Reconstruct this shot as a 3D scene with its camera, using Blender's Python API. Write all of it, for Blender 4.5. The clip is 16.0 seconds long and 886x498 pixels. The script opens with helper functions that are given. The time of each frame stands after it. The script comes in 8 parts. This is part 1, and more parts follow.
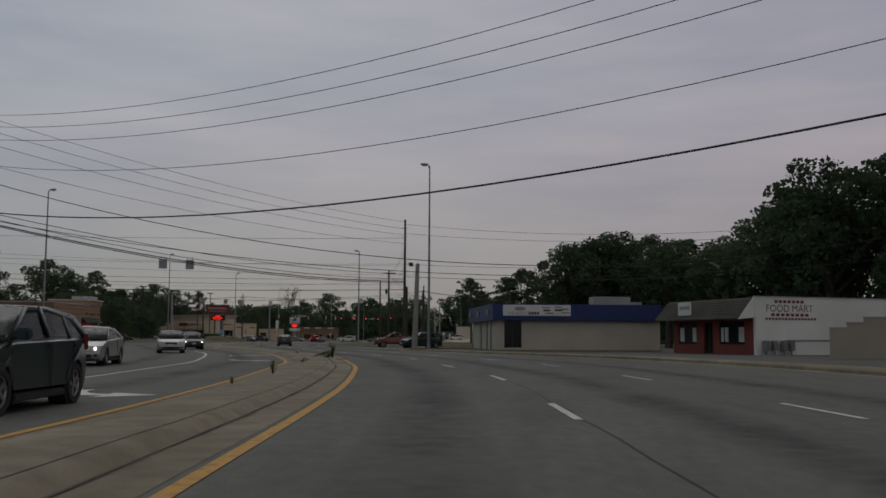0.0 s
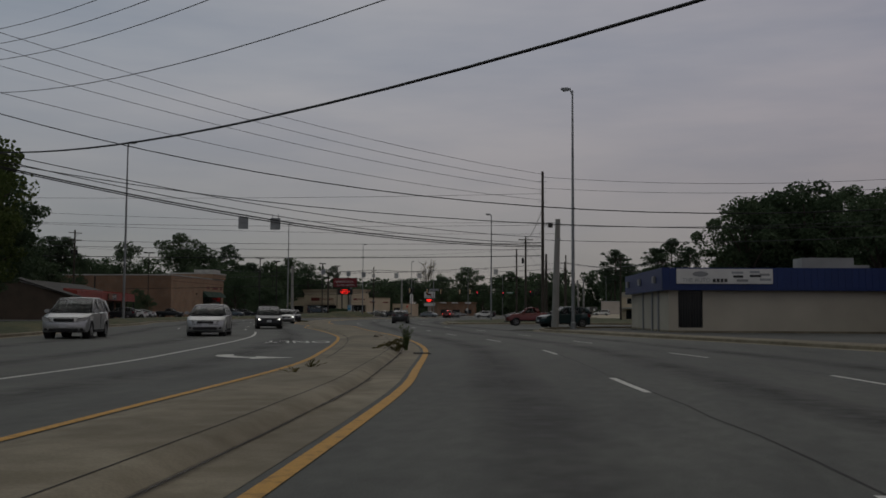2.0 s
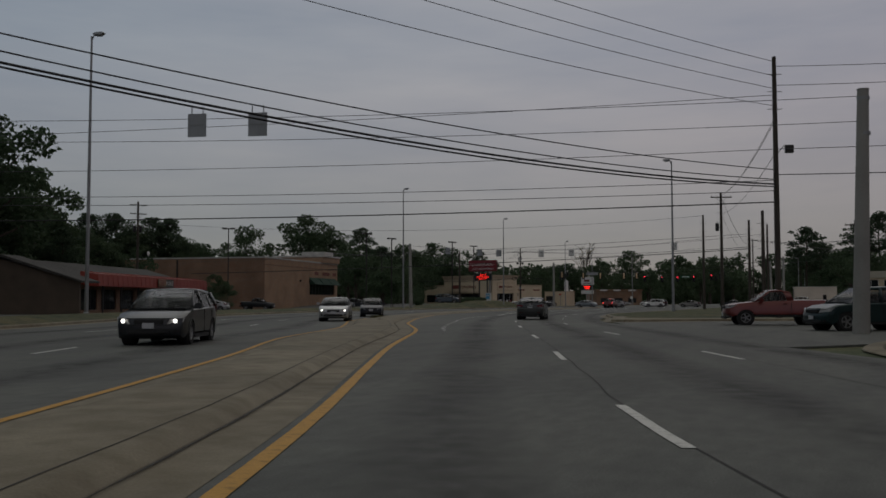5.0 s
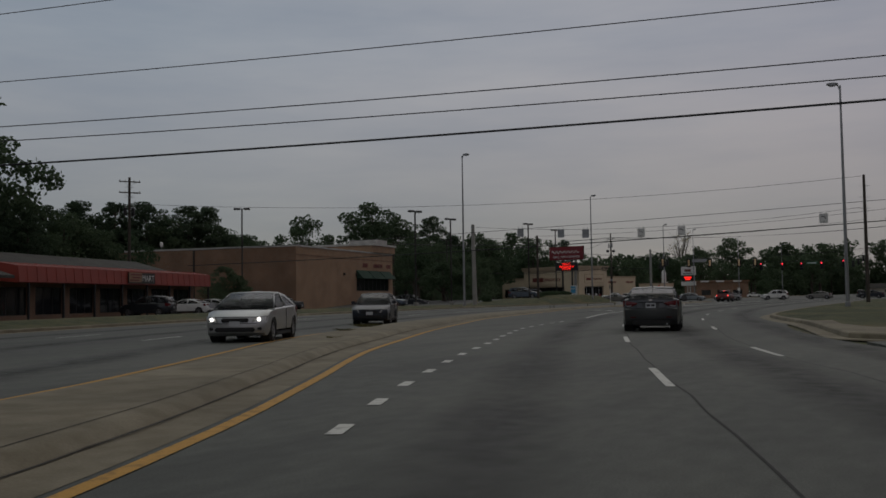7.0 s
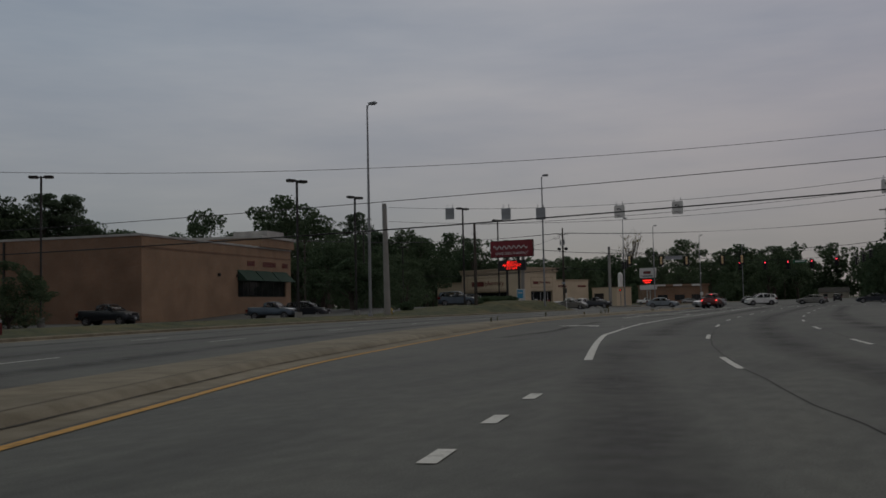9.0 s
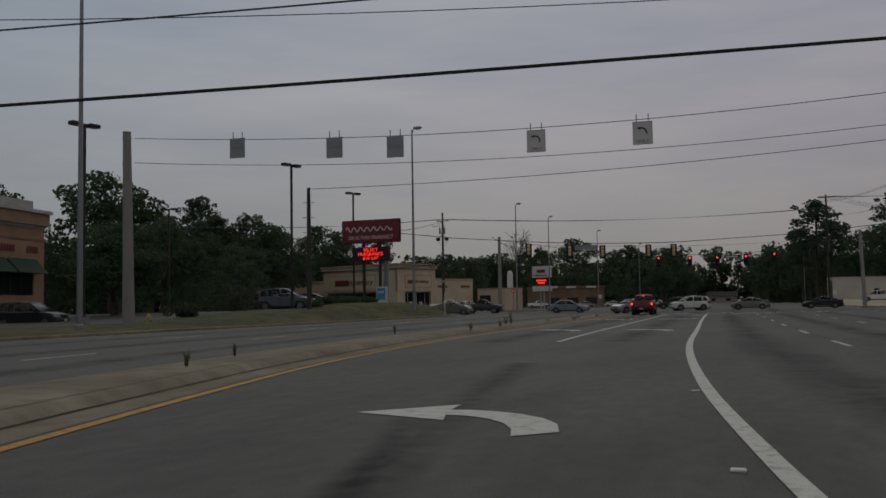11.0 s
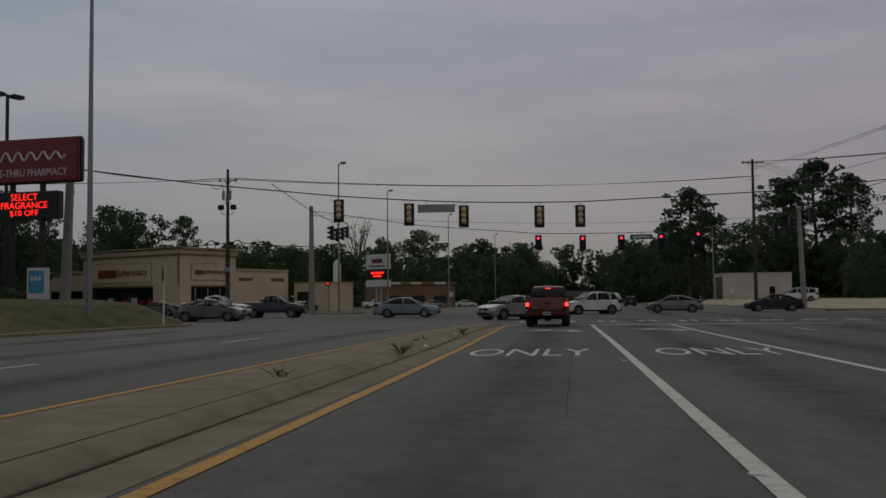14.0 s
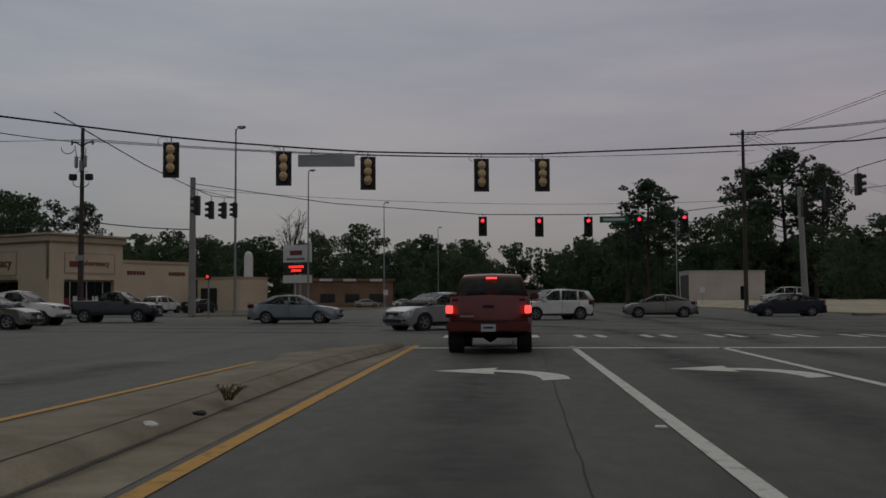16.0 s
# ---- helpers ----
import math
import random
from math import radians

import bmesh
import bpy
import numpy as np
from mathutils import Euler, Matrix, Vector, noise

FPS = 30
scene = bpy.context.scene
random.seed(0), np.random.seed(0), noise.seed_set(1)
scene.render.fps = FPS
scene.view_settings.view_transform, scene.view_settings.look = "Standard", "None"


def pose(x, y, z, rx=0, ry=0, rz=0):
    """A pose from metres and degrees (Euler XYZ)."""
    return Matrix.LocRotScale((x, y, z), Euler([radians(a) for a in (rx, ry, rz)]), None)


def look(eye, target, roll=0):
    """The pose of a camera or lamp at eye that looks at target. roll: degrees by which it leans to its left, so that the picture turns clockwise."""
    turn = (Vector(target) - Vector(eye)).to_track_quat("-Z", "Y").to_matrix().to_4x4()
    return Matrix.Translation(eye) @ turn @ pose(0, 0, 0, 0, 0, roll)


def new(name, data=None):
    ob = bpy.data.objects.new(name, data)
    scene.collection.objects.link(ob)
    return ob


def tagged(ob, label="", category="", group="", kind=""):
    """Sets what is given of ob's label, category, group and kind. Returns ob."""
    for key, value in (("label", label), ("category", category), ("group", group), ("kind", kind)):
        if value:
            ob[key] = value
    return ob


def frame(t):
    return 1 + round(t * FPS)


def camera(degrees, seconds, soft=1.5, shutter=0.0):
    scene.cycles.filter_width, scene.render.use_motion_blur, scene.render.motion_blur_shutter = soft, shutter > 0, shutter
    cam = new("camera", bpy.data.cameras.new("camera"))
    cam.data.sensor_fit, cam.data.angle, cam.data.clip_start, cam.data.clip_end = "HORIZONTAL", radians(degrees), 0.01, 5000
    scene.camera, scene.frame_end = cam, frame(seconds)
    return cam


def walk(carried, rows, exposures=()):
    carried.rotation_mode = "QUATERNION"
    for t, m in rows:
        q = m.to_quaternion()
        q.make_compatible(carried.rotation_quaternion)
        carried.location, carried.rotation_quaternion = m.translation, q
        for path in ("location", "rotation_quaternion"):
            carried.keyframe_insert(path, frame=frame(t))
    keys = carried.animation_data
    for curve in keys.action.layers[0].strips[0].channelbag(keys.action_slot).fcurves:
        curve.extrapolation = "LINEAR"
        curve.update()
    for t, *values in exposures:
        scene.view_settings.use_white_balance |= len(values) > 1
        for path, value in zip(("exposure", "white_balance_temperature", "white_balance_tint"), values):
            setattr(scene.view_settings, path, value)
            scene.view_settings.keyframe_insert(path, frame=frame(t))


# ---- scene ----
# ---- camera ----
cam = camera(50.0, 16.0, soft=1.6)
PATH = [
    (0, (46.99, -206.12, 1.033), (46.213, -196.195, 1.972), 0.28),
    (0.5, (46.69, -201.23, 1.090), (45.227, -191.375, 1.954), 0.15),
    (1, (46.38, -196.86, 1.131), (44.573, -187.052, 1.878), -0.00),
    (1.5, (45.80, -191.41, 1.190), (43.761, -181.646, 1.879), 0.06),
    (2, (44.92, -185.60, 1.129), (42.678, -175.881, 1.800), 0.31),
    (2.5, (43.94, -179.57, 1.126), (41.483, -169.896, 1.781), 0.59),
    (3, (42.87, -173.41, 1.151), (40.173, -163.801, 1.797), 0.71),
    (3.5, (41.59, -166.71, 1.122), (38.645, -157.174, 1.754), 0.77),
    (4, (40.10, -160.06, 1.143), (36.901, -150.605, 1.743), 0.75),
    (4.5, (38.06, -153.17, 1.123), (34.548, -143.822, 1.700), 0.32),
    (7, (26.10, -118.25, 1.138), (21.454, -109.409, 1.656), -0.86),
    (7.5, (23.21, -111.04, 1.131), (18.553, -102.212, 1.662), -1.19),
    (8, (20.27, -103.93, 1.121), (15.730, -95.034, 1.675), -1.40),
    (10.5, (7.02, -63.56, 1.089), (3.780, -54.116, 1.676), -0.74),
    (11, (5.04, -55.60, 1.088), (2.080, -46.064, 1.677), -0.90),
    (11.5, (3.22, -47.80, 1.078), (0.548, -38.177, 1.681), -1.12),
    (12, (1.65, -39.28, 1.112), (-0.753, -29.591, 1.722), -0.92),
    (12.5, (0.49, -31.94, 1.116), (-1.683, -22.200, 1.737), -0.84),
    (13, (-0.50, -24.84, 1.132), (-2.404, -15.044, 1.754), -0.82),
    (13.5, (-1.09, -19.56, 1.127), (-2.733, -9.710, 1.712), -0.94),
    (14, (-1.36, -14.89, 1.066), (-2.770, -5.005, 1.623), -0.64),
    (14.5, (-1.58, -9.60, 1.104), (-2.741, 0.314, 1.650), -0.40),
    (15, (-1.81, -4.26, 1.101), (-2.784, 5.674, 1.656), -0.22),
    (15.5, (-1.98, 0.51, 1.113), (-2.848, 10.460, 1.660), -0.08),
    (16, (-1.90, 4.82, 1.105), (-2.771, 14.767, 1.647), -0.32),
]
walk(cam, [(t, look(eye, target, roll)) for t, eye, target, roll in PATH], [(0.0, 0.20), (0.5, -0.04), (1.0, -0.08), (4.5, -0.08), (7.0, 0.0), (16.0, 0.0)])

# ---- light: an overcast evening sky ----
scene.view_settings.exposure = 0.0
world = bpy.data.worlds.new("sky")
scene.world = world
world.use_nodes = True
wt = world.node_tree
wt.nodes.clear()


def wn(kind, **props):
    n = wt.nodes.new(kind)
    for k, v in props.items():
        n.inputs[k.replace("_", " ")].default_value = v
    return n


w_out = wt.nodes.new("ShaderNodeOutputWorld")
w_bg = wt.nodes.new("ShaderNodeBackground")
w_sky = wt.nodes.new("ShaderNodeTexSky")
w_sky.sky_type = "NISHITA"
w_sky.sun_disc = False
w_sky.sun_elevation = radians(35)
w_sky.sun_rotation = radians(-22)
w_bg2 = wt.nodes.new("ShaderNodeBackground")
w_bg2.inputs["Strength"].default_value = 0.006
w_add = wt.nodes.new("ShaderNodeAddShader")
w_co = wt.nodes.new("ShaderNodeTexCoord")
w_sep = wt.nodes.new("ShaderNodeSeparateXYZ")
w_map = wt.nodes.new("ShaderNodeMapping")
w_map.inputs["Scale"].default_value = (1.0, 1.0, 5.5)
w_n1 = wn("ShaderNodeTexNoise", Scale=1.6, Detail=5.0, Roughness=0.55)
w_n2 = wn("ShaderNodeTexNoise", Scale=4.0, Detail=4.0, Roughness=0.6)
w_ramp = wt.nodes.new("ShaderNodeValToRGB")      # colour with height
cr = w_ramp.color_ramp
cr.elements[0].position, cr.elements[0].color = 0.0, (0.165, 0.165, 0.172, 1)
cr.elements[1].position, cr.elements[1].color = 1.0, (0.378, 0.386, 0.335, 1)
for p, c in ((0.06, (0.176, 0.174, 0.182)), (0.14, (0.226, 0.217, 0.228)), (0.2, (0.26, 0.252, 0.268)), (0.26, (0.258, 0.262, 0.287)), (0.4, (0.258, 0.268, 0.298)), (0.6, (0.30, 0.305, 0.285))):
    e = cr.elements.new(p)
    e.color = (*c, 1)
w_mul = wt.nodes.new("ShaderNodeMix")
w_mul.data_type, w_mul.blend_type = "RGBA", "MULTIPLY"
w_mul.inputs[0].default_value = 1.0
w_cl = wt.nodes.new("ShaderNodeValToRGB")
w_cl.color_ramp.elements[0].position, w_cl.color_ramp.elements[0].color = 0.34, (0.77, 0.815, 0.885, 1)
w_cl.color_ramp.elements[1].position, w_cl.color_ramp.elements[1].color = 0.64, (1.15, 1.115, 1.085, 1)
w_mix = wt.nodes.new("ShaderNodeMix")
w_mix.inputs[0].default_value = 0.35
lk = wt.links.new
lk(w_co.outputs["Generated"], w_sep.inputs[0])
lk(w_sep.outputs["Z"], w_ramp.inputs[0])
lk(w_co.outputs["Generated"], w_map.inputs[0])
lk(w_map.outputs[0], w_n1.inputs[0])
lk(w_map.outputs[0], w_n2.inputs[0])
lk(w_n1.outputs[0], w_mix.inputs[2])
lk(w_n2.outputs[0], w_mix.inputs[3])
lk(w_mix.outputs[0], w_cl.inputs[0])
lk(w_ramp.outputs[0], w_mul.inputs[6])
lk(w_cl.outputs[0], w_mul.inputs[7])
# a faint rose tint towards the east, blue-grey to the west
w_side = wt.nodes.new("ShaderNodeValToRGB")
w_side.color_ramp.elements[0].position, w_side.color_ramp.elements[0].color = 0.16, (0.895, 0.985, 1.01, 1)
w_side.color_ramp.elements[1].position, w_side.color_ramp.elements[1].color = 0.64, (1.06, 0.985, 0.99, 1)
w_rm = wt.nodes.new("ShaderNodeMath")
w_rm.operation = "MULTIPLY_ADD"
w_rm.inputs[1].default_value, w_rm.inputs[2].default_value = 0.5, 0.5
w_mul2 = wt.nodes.new("ShaderNodeMix")
w_mul2.data_type, w_mul2.blend_type = "RGBA", "MULTIPLY"
w_mul2.inputs[0].default_value = 1.0
lk(w_sep.outputs["X"], w_rm.inputs[0])
lk(w_rm.outputs[0], w_side.inputs[0])
lk(w_mul.outputs[2], w_mul2.inputs[6])
lk(w_side.outputs[0], w_mul2.inputs[7])
lk(w_mul2.outputs[2], w_bg.inputs[0])
lk(w_sky.outputs[0], w_bg2.inputs[0])
lk(w_bg.outputs[0], w_add.inputs[0])
lk(w_bg2.outputs[0], w_add.inputs[1])
lk(w_add.outputs[0], w_out.inputs[0])
sun_data = bpy.data.lights.new("sun", "SUN")
sun_data.energy, sun_data.angle, sun_data.color = 0.12, radians(40), (1.0, 0.93, 0.88)
sun = new("sun", sun_data)
sun.matrix_world = look((0, 0, 42), (24, -60, 0))

# ---- materials ----


class Mat:
    """Small builder of procedural node materials."""

    def __init__(self, name, rough=0.8, metal=0.0):
        self.m = bpy.data.materials.new(name)
        self.m.use_nodes = True
        self.t = self.m.node_tree
        self.b = self.t.nodes["Principled BSDF"]
        self.b.inputs["Roughness"].default_value = rough
        self.b.inputs["Metallic"].default_value = metal
        self.c = self.t.nodes.new("ShaderNodeTexCoord")

    def noise(self, scale, detail=4.0, space="Object", stretch=(1, 1, 1)):
        mp = self.t.nodes.new("ShaderNodeMapping")
        mp.inputs["Scale"].default_value = stretch
        self.t.links.new(self.c.outputs[space], mp.inputs[0])
        n = self.t.nodes.new("ShaderNodeTexNoise")
        n.inputs["Scale"].default_value, n.inputs["Detail"].default_value = scale, detail
        self.t.links.new(mp.outputs[0], n.inputs[0])
        return n.outputs[0]

    def ramp(self, fac, stops):
        r = self.t.nodes.new("ShaderNodeValToRGB")
        el = r.color_ramp.elements
        el[0].position, el[0].color = stops[0][0], (*stops[0][1], 1)
        el[1].position, el[1].color = stops[-1][0], (*stops[-1][1], 1)
        for p, c in stops[1:-1]:
            el.new(p).color = (*c, 1)
        self.t.links.new(fac, r.inputs[0])
        return r.outputs[0]

    def mul(self, a, b, how="MULTIPLY", fac=1.0):
        n = self.t.nodes.new("ShaderNodeMix")
        n.data_type, n.blend_type = "RGBA", how
        n.inputs[0].default_value = fac
        self.t.links.new(a, n.inputs[6])
        self.t.links.new(b, n.inputs[7])
        return n.outputs[2]

    def mix(self, fac, a, b):
        n = self.t.nodes.new("ShaderNodeMix")
        n.data_type = "RGBA"
        for s, i in ((fac, 0), (a, 6), (b, 7)):
            self.t.links.new(s, n.inputs[i])
        return n.outputs[2]

    def base(self, col):
        self.t.links.new(col, self.b.inputs["Base Color"])
        return self

    def bump(self, h, strength=0.3, dist=0.01):
        n = self.t.nodes.new("ShaderNodeBump")
        n.inputs["Strength"].default_value, n.inputs["Distance"].default_value = strength, dist
        self.t.links.new(h, n.inputs["Height"])
        self.t.links.new(n.outputs[0], self.b.inputs["Normal"])
        return self


def scaled(c, k):
    return tuple(min(1.0, v * k) for v in c)


def surface(name, col, rough=0.8, metal=0.0, big=0.6, fine=25.0, vary=0.22, bump=0.15):
    """A plain surface with stains at one scale and grain at another."""
    m = Mat(name, rough, metal)
    a = m.ramp(m.noise(big, 5), [(0.3, scaled(col, 1 - vary)), (0.7, scaled(col, 1 + vary))])
    g = m.ramp(m.noise(fine, 3), [(0.3, (1 - vary * 0.5,) * 3), (0.7, (1 + vary * 0.3,) * 3)])
    m.base(m.mul(a, g)).bump(m.noise(fine * 2, 3), bump)
    return m.m


def emitter(name, col, strength, rough=0.4):
    m = Mat(name, rough)
    m.b.inputs["Base Color"].default_value = (*scaled(col, 0.5), 1)
    m.b.inputs["Emission Color"].default_value = (*col, 1)
    m.b.inputs["Emission Strength"].default_value = strength
    return m.m


def make_asphalt():
    m = Mat("asphalt", 0.82)
    big = m.ramp(m.noise(0.09, 4, stretch=(1, 0.3, 1)), [(0.3, (0.061, 0.063, 0.058)), (0.5, (0.081, 0.083, 0.076)), (0.72, (0.107, 0.108, 0.097))])
    mid = m.mul(m.ramp(m.noise(0.9, 7, stretch=(1, 0.22, 1)), [(0.32, (0.74, 0.74, 0.75)), (0.5, (1.0,) * 3), (0.7, (1.14, 1.13, 1.1))]), m.ramp(m.noise(5.0, 6, stretch=(1, 0.45, 1)), [(0.3, (0.8,) * 3), (0.7, (1.16,) * 3)]))
    fine = m.ramp(m.noise(60, 2), [(0.3, (0.74,) * 3), (0.7, (1.26,) * 3)])
    col = m.mul(m.mul(big, mid), fine)
    m.base(col).bump(m.noise(80, 2), 0.35, 0.006)
    return m.m


def make_concrete():
    m = Mat("concrete", 0.9)
    big = m.ramp(m.noise(0.35, 6), [(0.3, (0.150, 0.128, 0.093)), (0.55, (0.212, 0.184, 0.137)), (0.75, (0.285, 0.250, 0.190))])
    stain = m.ramp(m.noise(2.2, 6), [(0.35, (0.74, 0.71, 0.64)), (0.6, (1.0, 0.99, 0.96))])
    fine = m.ramp(m.noise(45, 2), [(0.3, (0.88,) * 3), (0.7, (1.1,) * 3)])
    m.base(m.mul(m.mul(big, stain), fine)).bump(m.noise(50, 3), 0.3, 0.006)
    return m.m


def make_paint(name, col):
    """Worn road paint: chipped through to the asphalt in places."""
    m = Mat(name, 0.75)
    wear = m.ramp(m.noise(7, 8), [(0.34, scaled(col, 0.62)), (0.46, scaled(col, 0.93)), (0.7, col)])
    fine = m.ramp(m.noise(70, 2), [(0.3, (0.82,) * 3), (0.7, (1.08,) * 3)])
    m.base(m.mul(wear, fine)).bump(m.noise(70, 2), 0.25, 0.004)
    return m.m


def make_grass(name, a, b, dry):
    m = Mat(name, 0.95)
    big = m.ramp(m.noise(0.12, 5), [(0.32, a), (0.55, b), (0.75, dry)])
    fine = m.ramp(m.noise(9, 6), [(0.3, (0.6,) * 3), (0.7, (1.35,) * 3)])
    mid = m.ramp(m.noise(1.3, 6, stretch=(1, 0.6, 1)), [(0.36, (0.5, 0.6, 0.48)), (0.52, (0.95, 1.0, 0.9)), (0.7, (1.25, 1.12, 1.05))])
    m.base(m.mul(m.mul(big, mid), fine)).bump(m.noise(14, 5), 0.8, 0.06)
    return m.m


def make_leaf(name, a, b):
    m = Mat(name, 0.75)
    isl = m.t.nodes.new("ShaderNodeNewGeometry")
    c = m.ramp(isl.outputs["Random Per Island"], [(0.0, scaled(a, 1.25)), (0.6, scaled(b, 0.92)), (1.0, scaled(b, 1.15))])
    info = m.t.nodes.new("ShaderNodeObjectInfo")
    v = m.ramp(info.outputs["Random"], [(0.0, (0.75, 0.8, 0.7)), (1.0, (1.15, 1.1, 1.0))])
    col = m.mul(c, v)
    m.base(col)
    m.b.inputs["Specular IOR Level"].default_value = 0.25
    tr = m.t.nodes.new("ShaderNodeBsdfTranslucent")
    mx = m.t.nodes.new("ShaderNodeMixShader")
    mx.inputs[0].default_value = 0.42
    m.t.links.new(col, tr.inputs["Color"])
    m.t.links.new(m.b.outputs[0], mx.inputs[1])
    m.t.links.new(tr.outputs[0], mx.inputs[2])
    m.t.links.new(mx.outputs[0], m.t.nodes["Material Output"].inputs["Surface"])
    return m.m


def make_brick(name, a, b, mortar):
    m = Mat(name, 0.88)
    br = m.t.nodes.new("ShaderNodeTexBrick")
    br.inputs["Scale"].default_value = 1.0
    br.inputs["Brick Width"].default_value, br.inputs["Row Height"].default_value = 0.21, 0.075
    br.inputs["Mortar Size"].default_value = 0.008
    br.inputs["Color1"].default_value, br.inputs["Color2"].default_value = (*a, 1), (*b, 1)
    br.inputs["Mortar"].default_value = (*mortar, 1)
    sep, com, add = m.t.nodes.new("ShaderNodeSeparateXYZ"), m.t.nodes.new("ShaderNodeCombineXYZ"), m.t.nodes.new("ShaderNodeMath")
    m.t.links.new(m.c.outputs["Object"], sep.inputs[0])
    m.t.links.new(sep.outputs[0], add.inputs[0])
    m.t.links.new(sep.outputs[1], add.inputs[1])
    m.t.links.new(add.outputs[0], com.inputs[0])
    m.t.links.new(sep.outputs[2], com.inputs[1])
    m.t.links.new(com.outputs[0], br.inputs[0])
    st = m.ramp(m.noise(0.4, 5), [(0.3, (0.78,) * 3), (0.7, (1.12,) * 3)])
    m.base(m.mul(br.outputs[0], st)).bump(br.outputs["Fac"], 0.4, -0.006)
    return m.m


def make_shingle(name, a, b):
    m = Mat(name, 0.92)
    g = m.ramp(m.noise(6, 3, stretch=(1, 1, 5)), [(0.3, a), (0.7, b)])
    s = m.ramp(m.noise(0.5, 5), [(0.3, (0.7,) * 3), (0.7, (1.2,) * 3)])
    m.base(m.mul(g, s)).bump(m.noise(9, 3, stretch=(1, 1, 6)), 0.6, 0.03)
    return m.m


def make_wood(name, a, b):
    m = Mat(name, 0.9)
    g = m.ramp(m.noise(9, 5, stretch=(1, 1, 0.06)), [(0.3, a), (0.7, b)])
    s = m.ramp(m.noise(0.7, 4), [(0.3, (0.75,) * 3), (0.7, (1.2,) * 3)])
    m.base(m.mul(g, s)).bump(m.noise(14, 4, stretch=(1, 1, 0.05)), 0.6, 0.02)
    return m.m


def make_glass(name, col, rough=0.05):
    m = Mat(name, rough)
    m.b.inputs["Base Color"].default_value = (*col, 1)
    m.b.inputs["IOR"].default_value = 1.5
    m.b.inputs["Specular IOR Level"].default_value = 0.42
    return m.m


def make_car(name, col, metal=0.35, rough=0.28):
    m = Mat(name, rough, metal)
    dust = m.ramp(m.noise(1.2, 5), [(0.3, scaled(col, 0.85)), (0.7, scaled(col, 1.12))])
    m.base(dust)
    m.b.inputs["Coat Weight"].default_value = 0.35 if max(col) > 0.05 else 0.1
    m.b.inputs["Coat Roughness"].default_value = 0.08
    return m.m


ASPHALT = make_asphalt()
LOT = surface("lot_asphalt", (0.075, 0.076, 0.073), 0.9, 0, 0.15, 30, 0.25, 0.3)
CONCRETE = make_concrete()
JOINT = surface("joint_dirt", (0.035, 0.03, 0.024), 0.95)
WHITE_PAINT = make_paint("white_road_paint", (0.62, 0.61, 0.58))
YELLOW_PAINT = make_paint("yellow_road_paint", (0.50, 0.26, 0.035))


def make_streak():
    """Thin film of oil and rubber, dense along its middle and worn through in patches."""
    m = Mat("oil_film", 0.7)
    m.b.inputs["Base Color"].default_value = (0.026, 0.026, 0.026, 1)
    sep = m.t.nodes.new("ShaderNodeSeparateXYZ")
    m.t.links.new(m.c.outputs["UV"], sep.inputs[0])
    across = m.ramp(sep.outputs[0], [(0.0, (0, 0, 0)), (0.3, (0.5,) * 3), (0.5, (0.85,) * 3), (0.7, (0.5,) * 3), (1.0, (0, 0, 0))])
    patch = m.ramp(m.noise(0.35, 5), [(0.35, (0.3,) * 3), (0.65, (1.0,) * 3)])
    fine = m.ramp(m.noise(3.0, 6), [(0.3, (0.35,) * 3), (0.65, (1.0,) * 3)])
    m.t.links.new(m.mul(m.mul(across, patch), fine), m.b.inputs["Alpha"])
    return m.m


STREAK = make_streak()
GRIT = make_streak()
GRIT.name = "joint_grit"
GRIT.node_tree.nodes["Principled BSDF"].inputs["Base Color"].default_value = (0.04, 0.032, 0.022, 1)

SEAL = surface("crack_sealant", (0.026, 0.025, 0.024), 0.92)
GRASS = make_grass("dry_grass", (0.042, 0.050, 0.018), (0.075, 0.072, 0.028), (0.125, 0.095, 0.045))
GROUND = make_grass("rough_ground", (0.05, 0.065, 0.025), (0.09, 0.09, 0.04), (0.15, 0.12, 0.07))
DIRT = surface("bare_dirt", (0.16, 0.115, 0.075), 0.95, 0, 0.5, 18, 0.3, 0.5)
SAND = surface("pale_gravel", (0.36, 0.31, 0.24), 0.95, 0, 0.4, 18, 0.2, 0.5)
LEAF = make_leaf("leaves", (0.046, 0.075, 0.045), (0.080, 0.114, 0.070))
LEAF2 = make_leaf("pine_needles", (0.042, 0.066, 0.046), (0.070, 0.100, 0.068))
LEAF3 = make_leaf("bright_leaves", (0.038, 0.060, 0.018), (0.09, 0.12, 0.042))
WEED = make_leaf("weed_stalks", (0.07, 0.07, 0.025), (0.15, 0.125, 0.06))
BARK = make_wood("bark", (0.035, 0.028, 0.02), (0.085, 0.07, 0.055))
POLE_WOOD = make_wood("pole_wood", (0.03, 0.025, 0.02), (0.075, 0.062, 0.05))
POLE_CONC = surface("pole_concrete", (0.26, 0.25, 0.235), 0.9, 0, 0.5, 20, 0.15)
GALV = surface("galvanised_steel", (0.27, 0.275, 0.28), 0.5, 0.7, 0.5, 20, 0.15, 0.05)
BRONZE = surface("dark_bronze_paint", (0.03, 0.027, 0.025), 0.5, 0.3)
BLACK = surface("black_rubber", (0.016, 0.016, 0.017), 0.85)
BLACK_METAL = surface("black_metal", (0.02, 0.02, 0.021), 0.5, 0.3)
SIGNAL_YELLOW = surface("signal_tan", (0.60, 0.43, 0.23), 0.6)
WIRE = surface("cable_black", (0.016, 0.016, 0.018), 0.7)
